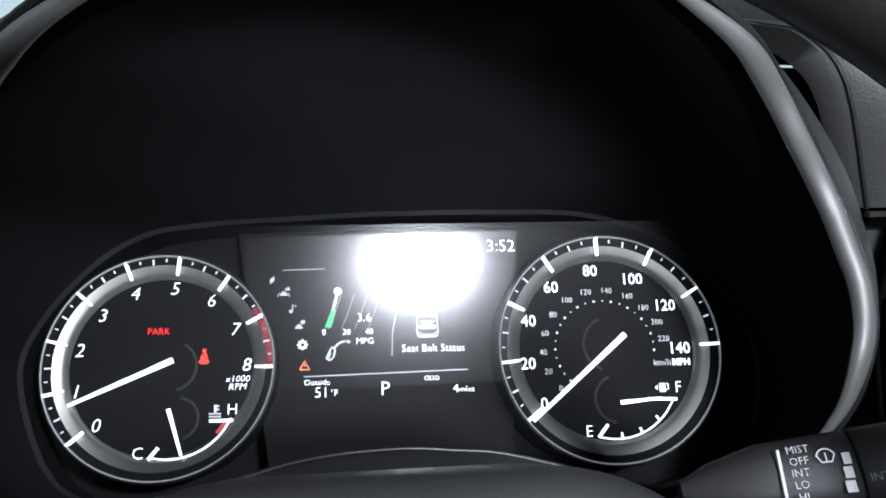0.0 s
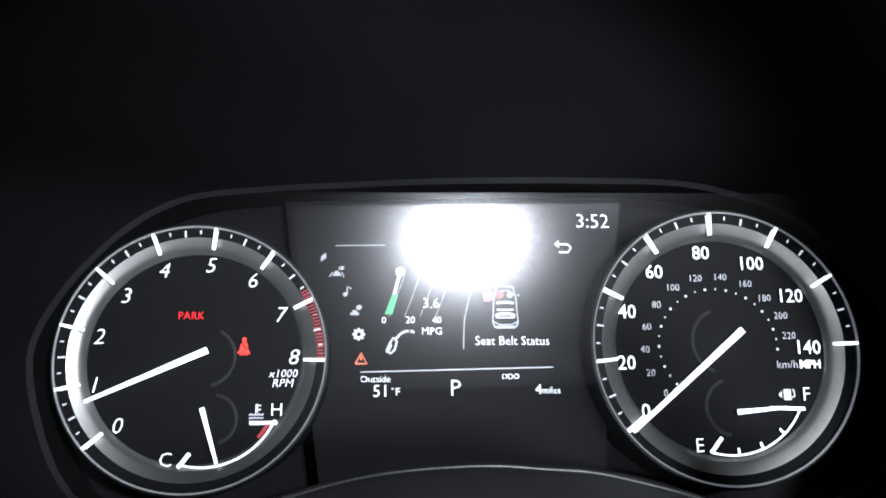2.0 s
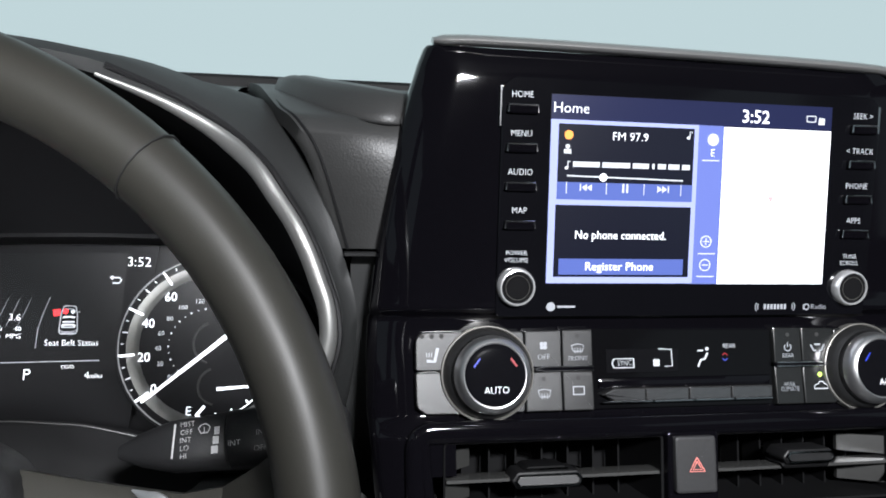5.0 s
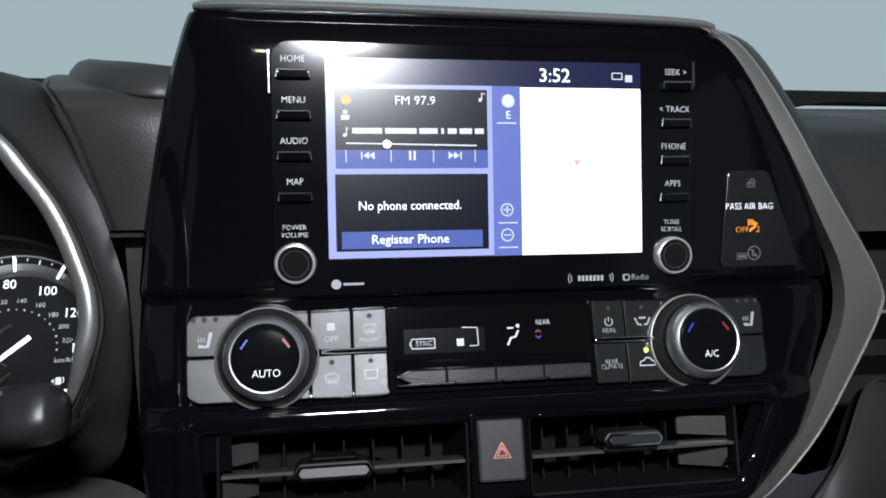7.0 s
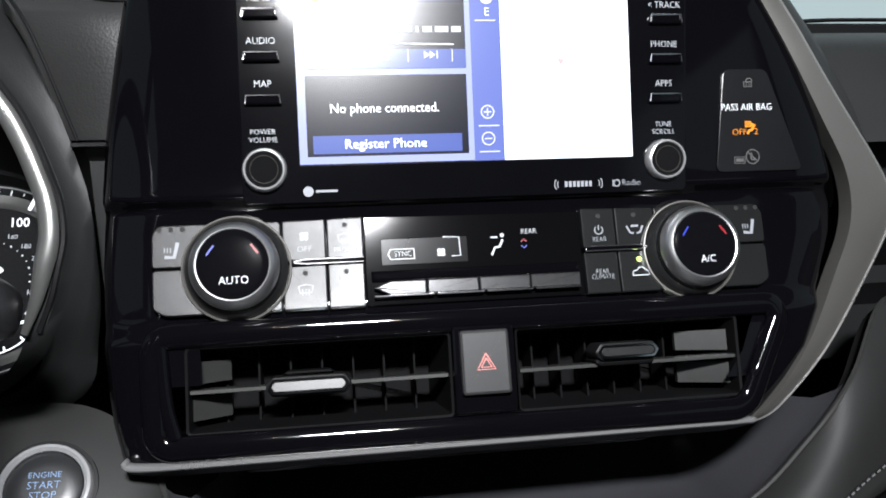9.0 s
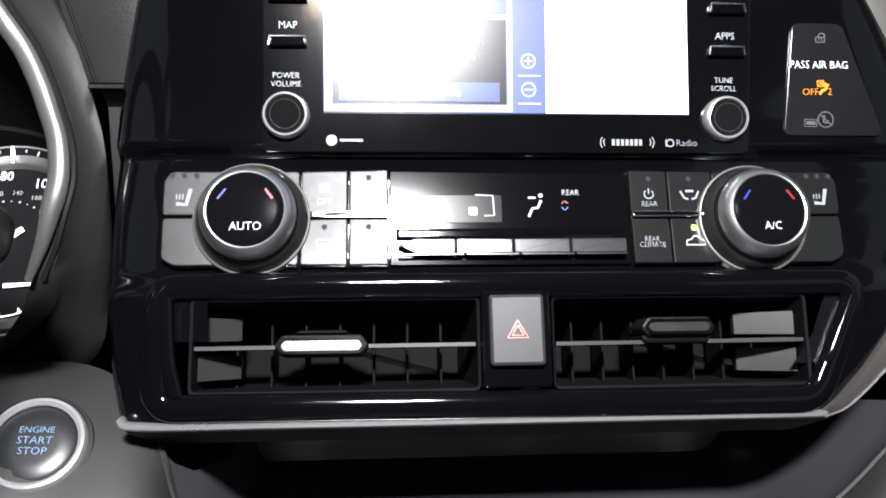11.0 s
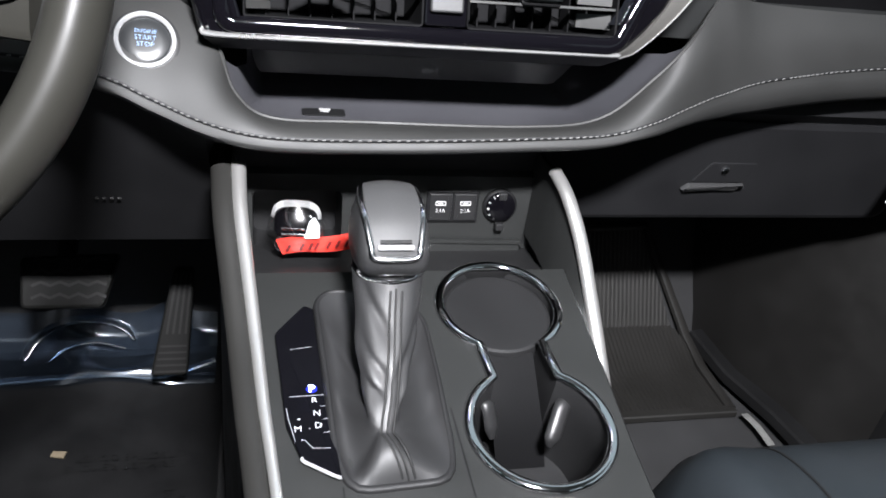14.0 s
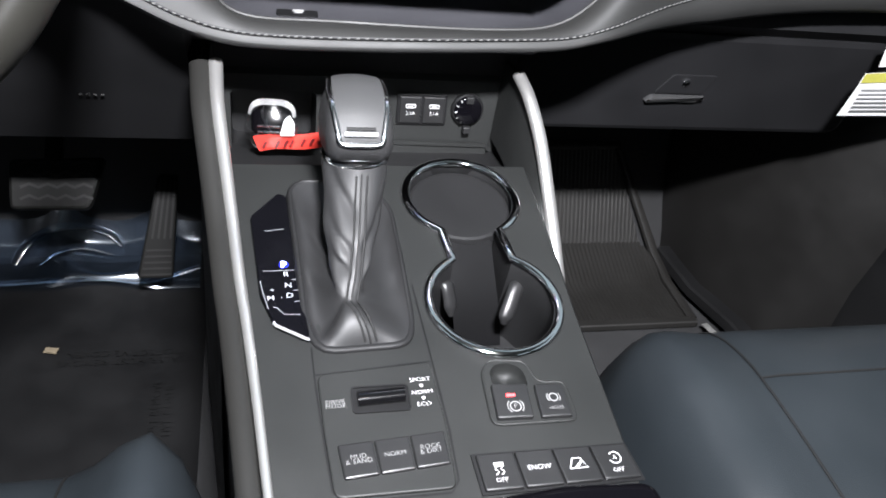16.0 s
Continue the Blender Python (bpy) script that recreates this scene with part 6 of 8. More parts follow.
stroke([(0.0665, -0.0400), (0.0665, -0.0372)], 0.0006, nk, KTU, bm)
symbol(bm, "white power symbol", W_DIM)
letters("REAR", 0.0665, -0.0450, 0.0037, nk, KTU, W_DIM, clim, "white lettering", wide=0.9)
letters("REAR\nCLIMATE", 0.0665, -0.0635, 0.0037, nk, KTL, W_DIM, clim, "white lettering", wide=0.85)
bm = bmesh.new()
for k in (-1, 1):
    stroke([(0.0865 + k * 0.0045, -0.0385), (0.0865 + k * 0.0028, -0.0420), (0.0865 + k * 0.0008, -0.0425)], 0.0010, nk, KTU, bm)
stroke([(0.0845, -0.0385), (0.0885, -0.0385)], 0.0012, nk, KTU, bm)
symbol(bm, "white airflow symbol", W_DIM)
bm = stroke([(0.0828, -0.0650), (0.0832, -0.0628), (0.0855, -0.0622), (0.0865, -0.0608), (0.0888, -0.0608), (0.0900, -0.0622), (0.0918, -0.0630), (0.0918, -0.0650), (0.0828, -0.0650)], 0.0006, nk, KTL)
symbol(bm, "white recirculation symbol", W_SOFT)

# ---- centre air vents and hazard switch ----


ENDGREY = mat("vent_end_grey", (0.026, 0.026, 0.025), 0.30, spec=0.6)
TABFACE = mat("tab_satin_silver", (0.24, 0.24, 0.24), 0.26, metal=0.8, var=0.04, rvar=0.02)
VANE = mat("satin_vane", (0.20, 0.20, 0.195), 0.24, metal=0.8, var=0.05, rvar=0.03)


def air_vent(u0, u1, tab, sgn, lift, label):
    v = thing("air_vent", tuple(V(ST, (u0 + u1) / 2, -0.128, 0)), label, "air vent", group="centre air vents")
    bm = bmesh.new()
    o = fillet([(u0, -0.1275), (u1, -0.1275), (u1, -0.0855), (u0, -0.0855)], 0.003)
    lo = [[bm.verts.new(V(ST, *p, n)) for p in offset(o, d)] for d, n in ((0.0, 0.0008), (0.0012, 0.0002), (0.003, -0.028), (0.006, -0.05))]
    bridge(bm, lo)
    bm.faces.new(lo[-1])
    part("duct", bm, VENTBLACK, v, "black vent duct")
    part("vane", sweep([V(ST, u0 + 0.002, -0.1072, -0.008), V(ST, u1 - 0.002, -0.1068, -0.008)], 0.0022, 0.015, up=(0, -1, 0.27), shape=SQUARE), VANE, v, "bright horizontal vane")
    k = 8
    for i in range(1, k):
        u = u0 + (u1 - u0) * i / k
        part("rib", prism([(u - 0.0005, -0.1260), (u + 0.0005, -0.1260), (u + 0.0005, -0.0870), (u - 0.0005, -0.0870)], -0.045, -0.026, ST), VENTBLACK, v, "dark upright rib", smooth=False)
    w = 0.0135 if lift else 0.0168
    hh = 0.0034 if lift else 0.0036
    c = -0.1068 + lift
    hexa = [(tab - w, c - hh), (tab + w, c - hh), (tab + w + 0.0026, c), (tab + w, c + hh), (tab - w, c + hh), (tab - w - 0.0026, c)]
    t = part("tab", prism(fillet(offset(hexa, -0.0012), 0.0015), -0.012, 0.0052, ST, 0.0015), BLACK, v, "dark slider tab")
    TM = ST @ Matrix.Translation((0, c, 0.0056)) @ Matrix.Rotation(radians(-4.0), 4, "X") @ Matrix.Translation((0, -c, 0))
    part("tab_chrome", frame_ring(fillet(hexa, 0.001), fillet(offset(hexa, 0.0011), 0.001), -0.002, 0.0014, TM), RIMCHROME, t, "chrome tab edge")
    part("tab_face", prism(fillet(offset(hexa, 0.0012), 0.001), -0.002, 0.0006, TM, 0.0003), TABFACE if not lift else BTN, t, "satin tab face")
    if lift:
        part("tab_body", prism(fillet([(tab - w - 0.001, c - 0.0075), (tab + w * 1.1, c - 0.0075), (tab + w * 1.2, c - 0.0036), (tab - w - 0.004, c - 0.0036)], 0.0015), -0.014, 0.0025, ST, 0.002), VENTBLACK, t, "dark tab body")
    else:
        part("tab_body", prism(fillet([(tab - w * 0.8, c + 0.0048), (tab + w * 0.8, c + 0.0048), (tab + w * 0.6, c + 0.0070), (tab - w * 0.6, c + 0.0070)], 0.001), -0.014, 0.0020, ST, 0.001), VENTBLACK, t, "dark tab body")
    a, b = (u0 + 0.002, u0 + 0.019) if sgn < 0 else (u1 - 0.002, u1 - 0.026)
    for v0, v1 in ((-0.1040, -0.0930), (-0.1215, -0.1100)):
        quad = [V(ST, a, v0, -0.008), V(ST, a, v1, -0.008), V(ST, b, v1, -0.020), V(ST, b, v0 + 0.001, -0.020)]
        back = [q - (V(ST, 0, 0, 1) - V(ST, 0, 0, 0)) * 0.003 for q in quad]
        part("end_plate", loft([quad, back], closed=True, cap=True), ENDGREY, v, "grey slanting end plate", smooth=False)



o = fillet([(-0.1600, -0.0800), (-0.1590, -0.1330), (0.1385, -0.1345), (0.1610, -0.0880), (0.1575, -0.0800)], 0.010, 8)
part("vent_surround", sweep([V(ST, *p, 0.0006) for p in o], 0.0125, 0.0070, up=V(ST, 0, 0, 1) - V(ST, 0, 0, 0), seg=20, closed=True), GLOSS, stack, "gloss black rounded vent surround")
air_vent(-0.1450, -0.0165, -0.0870, -1, 0.0, "black air vent with chrome-edged slider tab")
air_vent(0.0165, 0.1370, 0.0739, 1, 0.0063, "black air vent with raised dark slider tab")
haz = thing("hazard_switch", tuple(V(ST, 0, -0.125, 0)), "dark grey hazard switch with red triangle", "switch")
part("surround", prism(rect(-0.0165, -0.1265, 0.0150, -0.0830, 0.002), -0.004, 0.006, ST, 0.0015), GLOSS, haz, "gloss black surround")
HK = ST @ Matrix.Translation((-0.0008, -0.101, 0.010)) @ Matrix.Rotation(radians(-3.5), 4, "X") @ Matrix.Rotation(radians(-3.0), 4, "Y") @ Matrix.Translation((0, 0.105, -0.007))
part("push_key", prism(rect(-0.0125, -0.1210, 0.0122, -0.0892, 0.002), 0.0, 0.0070, HK, 0.0016), mat("hazard_key_plastic", (0.030, 0.030, 0.031), 0.42, spec=0.3, rvar=0.02), haz, "satin grey key")
nh = 0.0073
bm = bmesh.new()
for r, w in ((0.0052, 0.0008), (0.0030, 0.0008)):
    P = [(r * math.cos(radians(90 + 120 * k)), -0.1062 + r * math.sin(radians(90 + 120 * k))) for k in range(4)]
    stroke(P, w, nh, HK, bm)
part("triangle", bm, glow("pale_red_print", (1.0, 0.30, 0.25), 0.7), haz, "pale red triangle", smooth=False)

# ---- centre console ----
console = thing("centre_console", (0.345, 0.05, 0.0), "dark grey plastic centre console with silver side trims", "centre console")
TOP = [(-0.128, 0.236), (-0.117, 0.139), (-0.106, 0.03), (-0.099, -0.068), (-0.096, -0.34), (0.130, -0.34), (0.130, -0.05), (0.131, 0.06), (0.1335, 0.12), (0.137, 0.236)]
FC, FR_, RC, RR = (0.0690, 0.1930), 0.0455, (0.0712, 0.0760), 0.0475


def cup_outline(g=0.0):
    """The joined outline of the two cup wells, moved outwards by g."""
    fr, rr = FR_ + g, RR + g
    a0 = math.atan2(-0.0395, 0.0235)
    a1 = math.atan2(-0.0395, -0.0235) + 2 * math.pi
    b0 = math.atan2(0.0420, -0.0240)
    b1 = math.atan2(0.0420, 0.0250) + 2 * math.pi
    pts = [(FC[0] + fr * math.cos(a0 + (a1 - a0) * i / 36), FC[1] + fr * math.sin(a0 + (a1 - a0) * i / 36)) for i in range(37)]
    pts += [(RC[0] + rr * math.cos(b0 + (b1 - b0) * i / 36), RC[1] + rr * math.sin(b0 + (b1 - b0) * i / 36)) for i in range(37)]
    return pts


SCOOP = fillet([(0.0520, -0.0020), (0.0770, -0.0040), (0.0765, 0.0110), (0.0700, 0.0175), (0.0580, 0.0180), (0.0520, 0.0120)], 0.006, 5)
part("top_panel", holed(TOP, [cup_outline(0.002), SCOOP], 0.0, CO), CONSOLE, console, "dark grey grained top panel", smooth=False)
bm = bmesh.new()
lt = [V(CO, u, v, 0) for u, v in TOP[:5]]
loft([[p for p in lt], [p + Vector((-0.008, 0, -0.012)) for p in lt], [Vector((p.x - 0.012, p.y, 0.22)) for p in lt], [Vector((p.x - 0.012, p.y, 0.0)) for p in lt]], bm=bm)
rt = [V(CO, u, v, 0) for u, v in TOP[5:]]
loft([[p for p in rt], [p + Vector((0.004, 0, -0.006)) for p in rt], [Vector((p.x + 0.010, p.y, 0.22)) for p in rt], [Vector((p.x + 0.012, p.y, 0.0)) for p in rt]], bm=bm)
part("side_panel", bm, SOFT_DARK, console, "black side panels")
TL = [(0.2065, 0.290, 0.507), (0.209, 0.25, 0.488), (0.2150, 0.205, 0.462), (0.2215, 0.155, 0.438), (0.2275, 0.10, 0.4225), (0.2335, 0.050, 0.413), (0.2415, -0.04, 0.398), (0.2465, -0.12, 0.385), (0.25, -0.30, 0.354)]
TRR = [(0.4845, 0.297, 0.503), (0.4885, 0.268, 0.492), (0.4945, 0.238, 0.466), (0.4995, 0.205, 0.428), (0.5030, 0.172, 0.391), (0.506, 0.13, 0.345)]
part("trim_strip", sweep([q + Vector((0.0045 + 0.012 * max(0.0, q.y - 0.06), 0, 0)) for q in spline(TL, 6)], 0.0125, 0.011, up=(0, -0.4, 1), seg=16, taper=lambda t: 1.0 - 0.62 * min(1, t * 1.1)), RAIL, console, "satin silver side trim")
part("trim_strip", sweep(spline(TRR, 6), 0.0125, 0.010, up=(0, -0.4, 1), seg=14), RAIL, console, "satin silver side trim")
# The rail's shaded flank, put in as a separate dark strip.
part("trim_edge", sweep([q + Vector((-0.0062 + 0.010 * max(0.0, q.y - 0.06), 0.0, -0.0028)) for q in spline(TL, 6)], 0.0205, 0.013, up=(0, -0.4, 1), seg=16, taper=lambda t: 1.0 - 0.35 * t), RAILSHADE, console, "shaded side of the silver trim, painted dark")
# the fins that rise to the dashboard
for pts, base_x, sgn, out in ((spline(TL[:5], 5), 0.219, -1, 0.20), (spline(TRR[:5], 5), 0.480, 1, 0.505)):
    secs = []
    for p in pts:
        b = Vector((base_x, max(p.y, 0.10), 0.40 + 0.10 * max(0, p.y - 0.1)))
        secs.append([p + Vector((-sgn * 0.002, 0, 0)), p.lerp(b, 0.5), b])
    secs.insert(0, [secs[0][0] + Vector((0, 0.06, 0.0)), secs[0][1] + Vector((0, 0.06, 0)), secs[0][2] + Vector((0, 0.06, 0))])
    part("fin_inner", loft(secs), CONSOLE, console, "dark grey inner fin wall", angle=60)
    secs = []
    for p in pts:
        secs.append([p + Vector((sgn * 0.004, 0, -0.002)), p + Vector((sgn * 0.010, 0.015, -0.02)), Vector((p.x + sgn * 0.014, p.y + 0.02, 0.22)), Vector((p.x + sgn * 0.014, p.y + 0.02, 0.0))])
    secs.insert(0, [q + Vector((0, 0.12, 0)) for q in secs[0]])
    part("fin_outer", loft(secs), SOFT_DARK, console, "black outer fin wall", angle=60)

# storage bin with sockets
part("bin_floor", loft([[(0.212, 0.231, 0.4405), (0.484, 0.231, 0.4405)], [(0.212, 0.236, 0.425), (0.484, 0.236, 0.425)], [(0.212, 0.30, 0.408), (0.484, 0.30, 0.408)], [(0.212, 0.345, 0.402), (0.484, 0.345, 0.402)]]), SOFT_DARK, console, "dark open bin floor")
part("socket_panel", holed(rect(-0.134, -0.055, 0.142, 0.0285), [rect(-0.1225, -0.052, -0.0430, 0.0125, 0.006)], 0.0, US), CONSOLE, console, "grey socket panel", smooth=False)
bm = bmesh.new()
o = rect(-0.1225, -0.052, -0.0430, 0.0125, 0.006)
lo = [[bm.verts.new(V(US, *p, n)) for p in o] for n in (0.0, -0.06)]
bridge(bm, lo)
bm.faces.new(lo[-1])
part("cubby", bm, SOFT_DARK, console, "black cubby hole")
part("panel_top", loft([[V(US, -0.134, 0.0285, 0.0), V(US, 0.142, 0.0285, 0.0)], [V(US, -0.134, 0.034, -0.004), V(US, 0.142, 0.034, -0.004)], [V(US, -0.134, 0.036, -0.05), V(US, 0.142, 0.036, -0.05)]]), CONSOLE, console, "grey panel edge")
part("ledge", sweep([V(US, 0.022, -0.0335, 0.006), V(US, 0.128, -0.0355, 0.006), V(US, 0.131, -0.040, 0.006)], 0.004, 0.006, up=(0, -1, 0.1), shape=SQUARE), CONSOLE, console, "grey ledge under the sockets")
part("ledge_shelf", prism([(0.020, -0.055), (0.130, -0.055), (0.130, -0.036), (0.020, -0.036)], 0.0, 0.0065, US, 0.002), CONSOLE, console, "grey ledge face")
part("gap_line", stroke([(0.139, 0.022), (0.132, -0.052)], 0.0016, 0.0008, US), BLACK, console, "dark joint", smooth=False)
part("gap_line", stroke([(-0.128, 0.022), (-0.1275, -0.052)], 0.0016, 0.0008, US), BLACK, console, "dark joint", smooth=False)

usb = thing("usb_socket_block", tuple(V(US, 0.06, -0.016, 0)), "black block with two charging ports", "socket")
part("housing", prism(rect(0.0345, -0.0165, 0.0845, 0.0150, 0.002), -0.003, 0.003, US, 0.001), BLACK, usb, "black housing")
for u in (0.0475, 0.0712):
    p_ = part("port_flap", prism(rect(u - 0.0108, -0.0140, u + 0.0108, 0.0128, 0.0012), 0.0, 0.0050, US, 0.0010), BTN, usb, "dark port flap")
    bm = frame_ring(rect(u - 0.0050, 0.0015, u + 0.0050, 0.0055, 0.0016), rect(u - 0.0044, 0.0021, u + 0.0044, 0.0049, 0.0011), 0.0050, 0.0054, US)
    flat(rect(u - 0.0024, 0.0031, u + 0.0024, 0.0039), 0.0053, US, bm)
    part("port_symbol", bm, PAINT_WHITE, p_, "white port symbol", smooth=False)
    letters("2.1A", u, -0.0040, 0.0052, 0.0053, US, PAINT_WHITE, p_, "white lettering", wide=0.95)
sock = thing("power_socket", tuple(V(US, 0.1055, -0.02, 0)), "round black power socket with hinged cap", "socket")
part("rim", lathe([(0.0165, -0.002), (0.0165, 0.004), (0.0150, 0.0055), (0.0140, 0.005)], 0.1055, 0.0005, US, 40), BLACK, sock, "black rim")
part("cap", lathe([(0.0142, 0.004), (0.0138, 0.0075), (0.0120, 0.0088), (0.0085, 0.0092), (0.001, 0.0093)], 0.1055, 0.0005, US, 40), GLOSS, sock, "gloss black cap")
for v in (0.0120, -0.0190):
    part("cap_tab", prism(rect(0.1020, v - 0.0035, 0.1095, v + 0.0035, 0.001), 0.004, 0.0105, US, 0.001), BTN, sock, "cap tab")
# Added bars imitate glints round the cap, chrome where it looks bright.
for a0 in (100, 128, 156, 184, 212, 240):
    part("cap_glint", sweep([V(US, 0.1055 + r * math.cos(radians(a0)), 0.0005 + r * math.sin(radians(a0)), 0.0086) for r in (0.0118, 0.0142)], 0.0016, 0.0018, up=(0, -1, 0.2), seg=8), CHROME_SATIN if a0 < 200 else BTN, sock, "small bar put in for the cap's glints")

# key in a bag with its red tag
keyfob = thing("key_fob", (0.268, 0.325, 0.408), "black car key in a clear plastic bag with red tag", "car key")
KM = Matrix.Translation((0.261, 0.310, 0.443)) @ Matrix.Rotation(radians(-6), 4, "Z") @ Matrix.Rotation(radians(72), 4, "X")
part("key_body", prism(rect(-0.019, -0.012, 0.019, 0.012, 0.009, 5), -0.006, 0.006, KM, 0.004, steps=3), GLOSS, keyfob, "black key body")
part("key_blade", prism(rect(-0.006, -0.018, 0.014, -0.011, 0.001), -0.002, 0.002, KM, 0.0008), CHROME, keyfob, "chrome key end")
part("key_ring", sweep([V(KM, -0.012 + 0.006 * math.cos(a), -0.018 + 0.006 * math.sin(a), 0.002) for a in [2 * math.pi * i / 20 for i in range(20)]], 0.0012, 0.0012, seg=6, closed=True), CHROME, keyfob, "chrome key ring")
for v in (-0.0035, -0.0085):
    part("key_bar", prism(rect(-0.0125, v - 0.0010, 0.0075, v + 0.0010, 0.0006), 0.0055, 0.0075, KM, 0.0004), CHROME, keyfob, "chrome bar on the key")
part("key_label", prism(fillet([(0.0075, -0.0110), (0.0205, -0.0100), (0.0205, 0.0010), (0.0160, 0.0085), (0.0110, 0.0040)], 0.0012), 0.0085, 0.0092, KM), PAINT_WHITE, keyfob, "white paper label")
bm = bmesh.new()
loops = []
for i in range(9):
    f = i / 8
    w = 0.010 + 0.016 * math.sin(math.pi * (0.12 + 0.86 * f))
    lo = []
    for k in range(20):
        a = 2 * math.pi * k / 20
        r = 1 + 0.10 * noise.noise((k * 0.9, i * 0.7, 0.3))
        lo.append(bm.verts.new(V(KM, 1.0 * w * math.cos(a) * r, -0.022 + 0.044 * f, (0.45 * w + 0.004) * math.sin(a) * r)))
    loops.append(lo)
bridge(bm, loops)
part("bag", bm, clear("bag_plastic", 0.22, 0.14), keyfob, "clear crumpled plastic bag")
rows = []
for i in range(13):
    a = radians(4 + 172 * i / 12)
    rows.append([V(KM, (0.0215 - 0.0014 * k) * math.copysign(abs(math.cos(a)) ** 0.6, math.cos(a)), 0.004 + (0.0175 - 0.0024 * k) * math.sin(a) ** 0.7, 0.004 + 0.0026 * k + 0.002 * noise.noise((i * 0.8, k * 1.7, 0.4))) for k in range(3)])
part("bag_edge", loft(rows), BAGWHITE, keyfob, "white crumpled bag edge", angle=20)
bm = bmesh.new()
rows = []
for i in range(13):
    f = i / 12
    c = Vector((0.2462 + 0.0640 * f, 0.300 - 0.004 * f, 0.4245 + 0.0078 * f + 0.0012 * math.sin(7 * f)))
    d = Vector((-0.006, 0.003, 0.0135))
    rows.append([c - d * 0.5 + Vector((0, 0.002, 0)), c, c + d * 0.5 + Vector((0, 0.002, 0))])
loft(rows, bm=bm)
part("tag", bm, RED_TAG, keyfob, "red plastic tag")
bm = bmesh.new()
for f in (0.12, 0.3, 0.42, 0.5, 0.66, 0.78, 0.9):
    c = Vector((0.2462 + 0.0640 * f, 0.2985 - 0.004 * f, 0.4250 + 0.0078 * f))
    sweep([c + Vector((-0.0015, -0.001, -0.003)), c + Vector((0.0015, 0.0, 0.003))], 0.0025, 0.0005, up=(0, -1, 0), shape=SQUARE, bm=bm)
part("tag_marks", bm, mat("dark_red_print", (0.16, 0.01, 0.01), 0.5), keyfob, "dark unreadable marks", kind="stuff")

# ---- cup holders ----
cups = thing("cup_holder", tuple(V(CO, 0.068, 0.13, -0.07)), "double cup holder with chrome rim in the console", "cup holder")
bm = bmesh.new()
lo = [[bm.verts.new(V(CO, *p, n)) for p in cup_outline(g)] for g, n in ((0.002, 0.0), (0.0, -0.004), (-0.0015, -0.03), (-0.005, -0.080))]
bridge(bm, lo)
bm.faces.new(lo[-1])
part("well", bm, SOFT_DARK, cups, "dark moulded wells")
ring = [V(CO, *p, 0.0012) for p in cup_outline(0.0022)]
part("chrome_rim", sweep(ring, 0.0078, 0.0056, up=V(CO, 0, 0, 1) - V(CO, 0, 0, 0), seg=12, closed=True), RIMCHROME, cups, "chrome rim")
for pts in (((0.0900, 0.0865, -0.040), (0.0918, 0.0905, -0.034), (0.0955, 0.097, -0.028), (0.1010, 0.107, -0.021), (0.1060, 0.113, -0.019)), ((0.0445, 0.117, -0.020), (0.0455, 0.112, -0.022), (0.0475, 0.105, -0.030), (0.0490, 0.097, -0.040))):
    part("finger", sweep(spline([V(CO, *q) for q in pts], 6), 0.0115, 0.0070, up=(0.3, -0.3, 1), seg=12, taper=lambda t: 0.45 + 0.65 * min(1, 5 * t, 5 * (1 - t))), BTN, cups, "glossy black sprung finger")
part("front_floor", prism(circle(*FC, FR_ - 0.0015, 40), -0.079, -0.0065, CO, 0.003), SOFT_DARK, cups, "dark rubber floor of the front well")
part("divider_flap", loft([[V(CO, 0.0470, 0.152, -0.0105), V(CO, 0.0885, 0.152, -0.0105)], [V(CO, 0.0480, 0.134, -0.020), V(CO, 0.0885, 0.134, -0.020)], [V(CO, 0.0540, 0.108, -0.050), V(CO, 0.0935, 0.108, -0.050)], [V(CO, 0.0590, 0.096, -0.079), V(CO, 0.0980, 0.096, -0.079)]]), VENTBLACK, cups, "dark curved divider flap", angle=80)

# ---- gear shifter ----
shift = thing("gear_shifter", tuple(V(CO, -0.035, 0.115, 0)), "grey leather gear shifter with stitched boot and satin bezel", "gear lever")
base = fillet([(-0.0600, 0.037), (0.0005, 0.040), (0.0045, 0.060), (0.0035, 0.172), (-0.0120, 0.202), (-0.0650, 0.204), (-0.0735, 0.194), (-0.0680, 0.060)], 0.012, 5)
base = resample(base, 72)
bm = bmesh.new()


def frame_low(v):
    """The boot frame stands high beside the gear plate and sinks towards the driver."""
    return 0.30 + 0.70 * min(1.0, max(0.0, (v - 0.045) / 0.07)) ** 1.3


bridge(bm, [[bm.verts.new(V(CO, *p, n * frame_low(p[1]))) for p in offset(base, g)] for g, n in ((-0.0038, -0.001), (-0.0036, 0.006), (-0.0028, 0.0088), (-0.0014, 0.0100), (0.0002, 0.0098), (0.0010, 0.0080))])
part("boot_frame", bm, SOFT_DARK, shift, "dark grey boot frame", angle=70)
KN = Vector((0.3175, 0.166, 0.490))
bo = bmesh.new()
nb = len(base)
waist = Vector((0.3063, 0.0745, 0.4340))
spine = spline([tuple(waist), (0.3095, 0.098, 0.4475), (0.3135, 0.130, 0.4665), tuple(KN)], 11)
rim_ = offset(base, 0.0006)


def front_angle(u, v):
    return math.atan2(v - 0.112, u + 0.034)


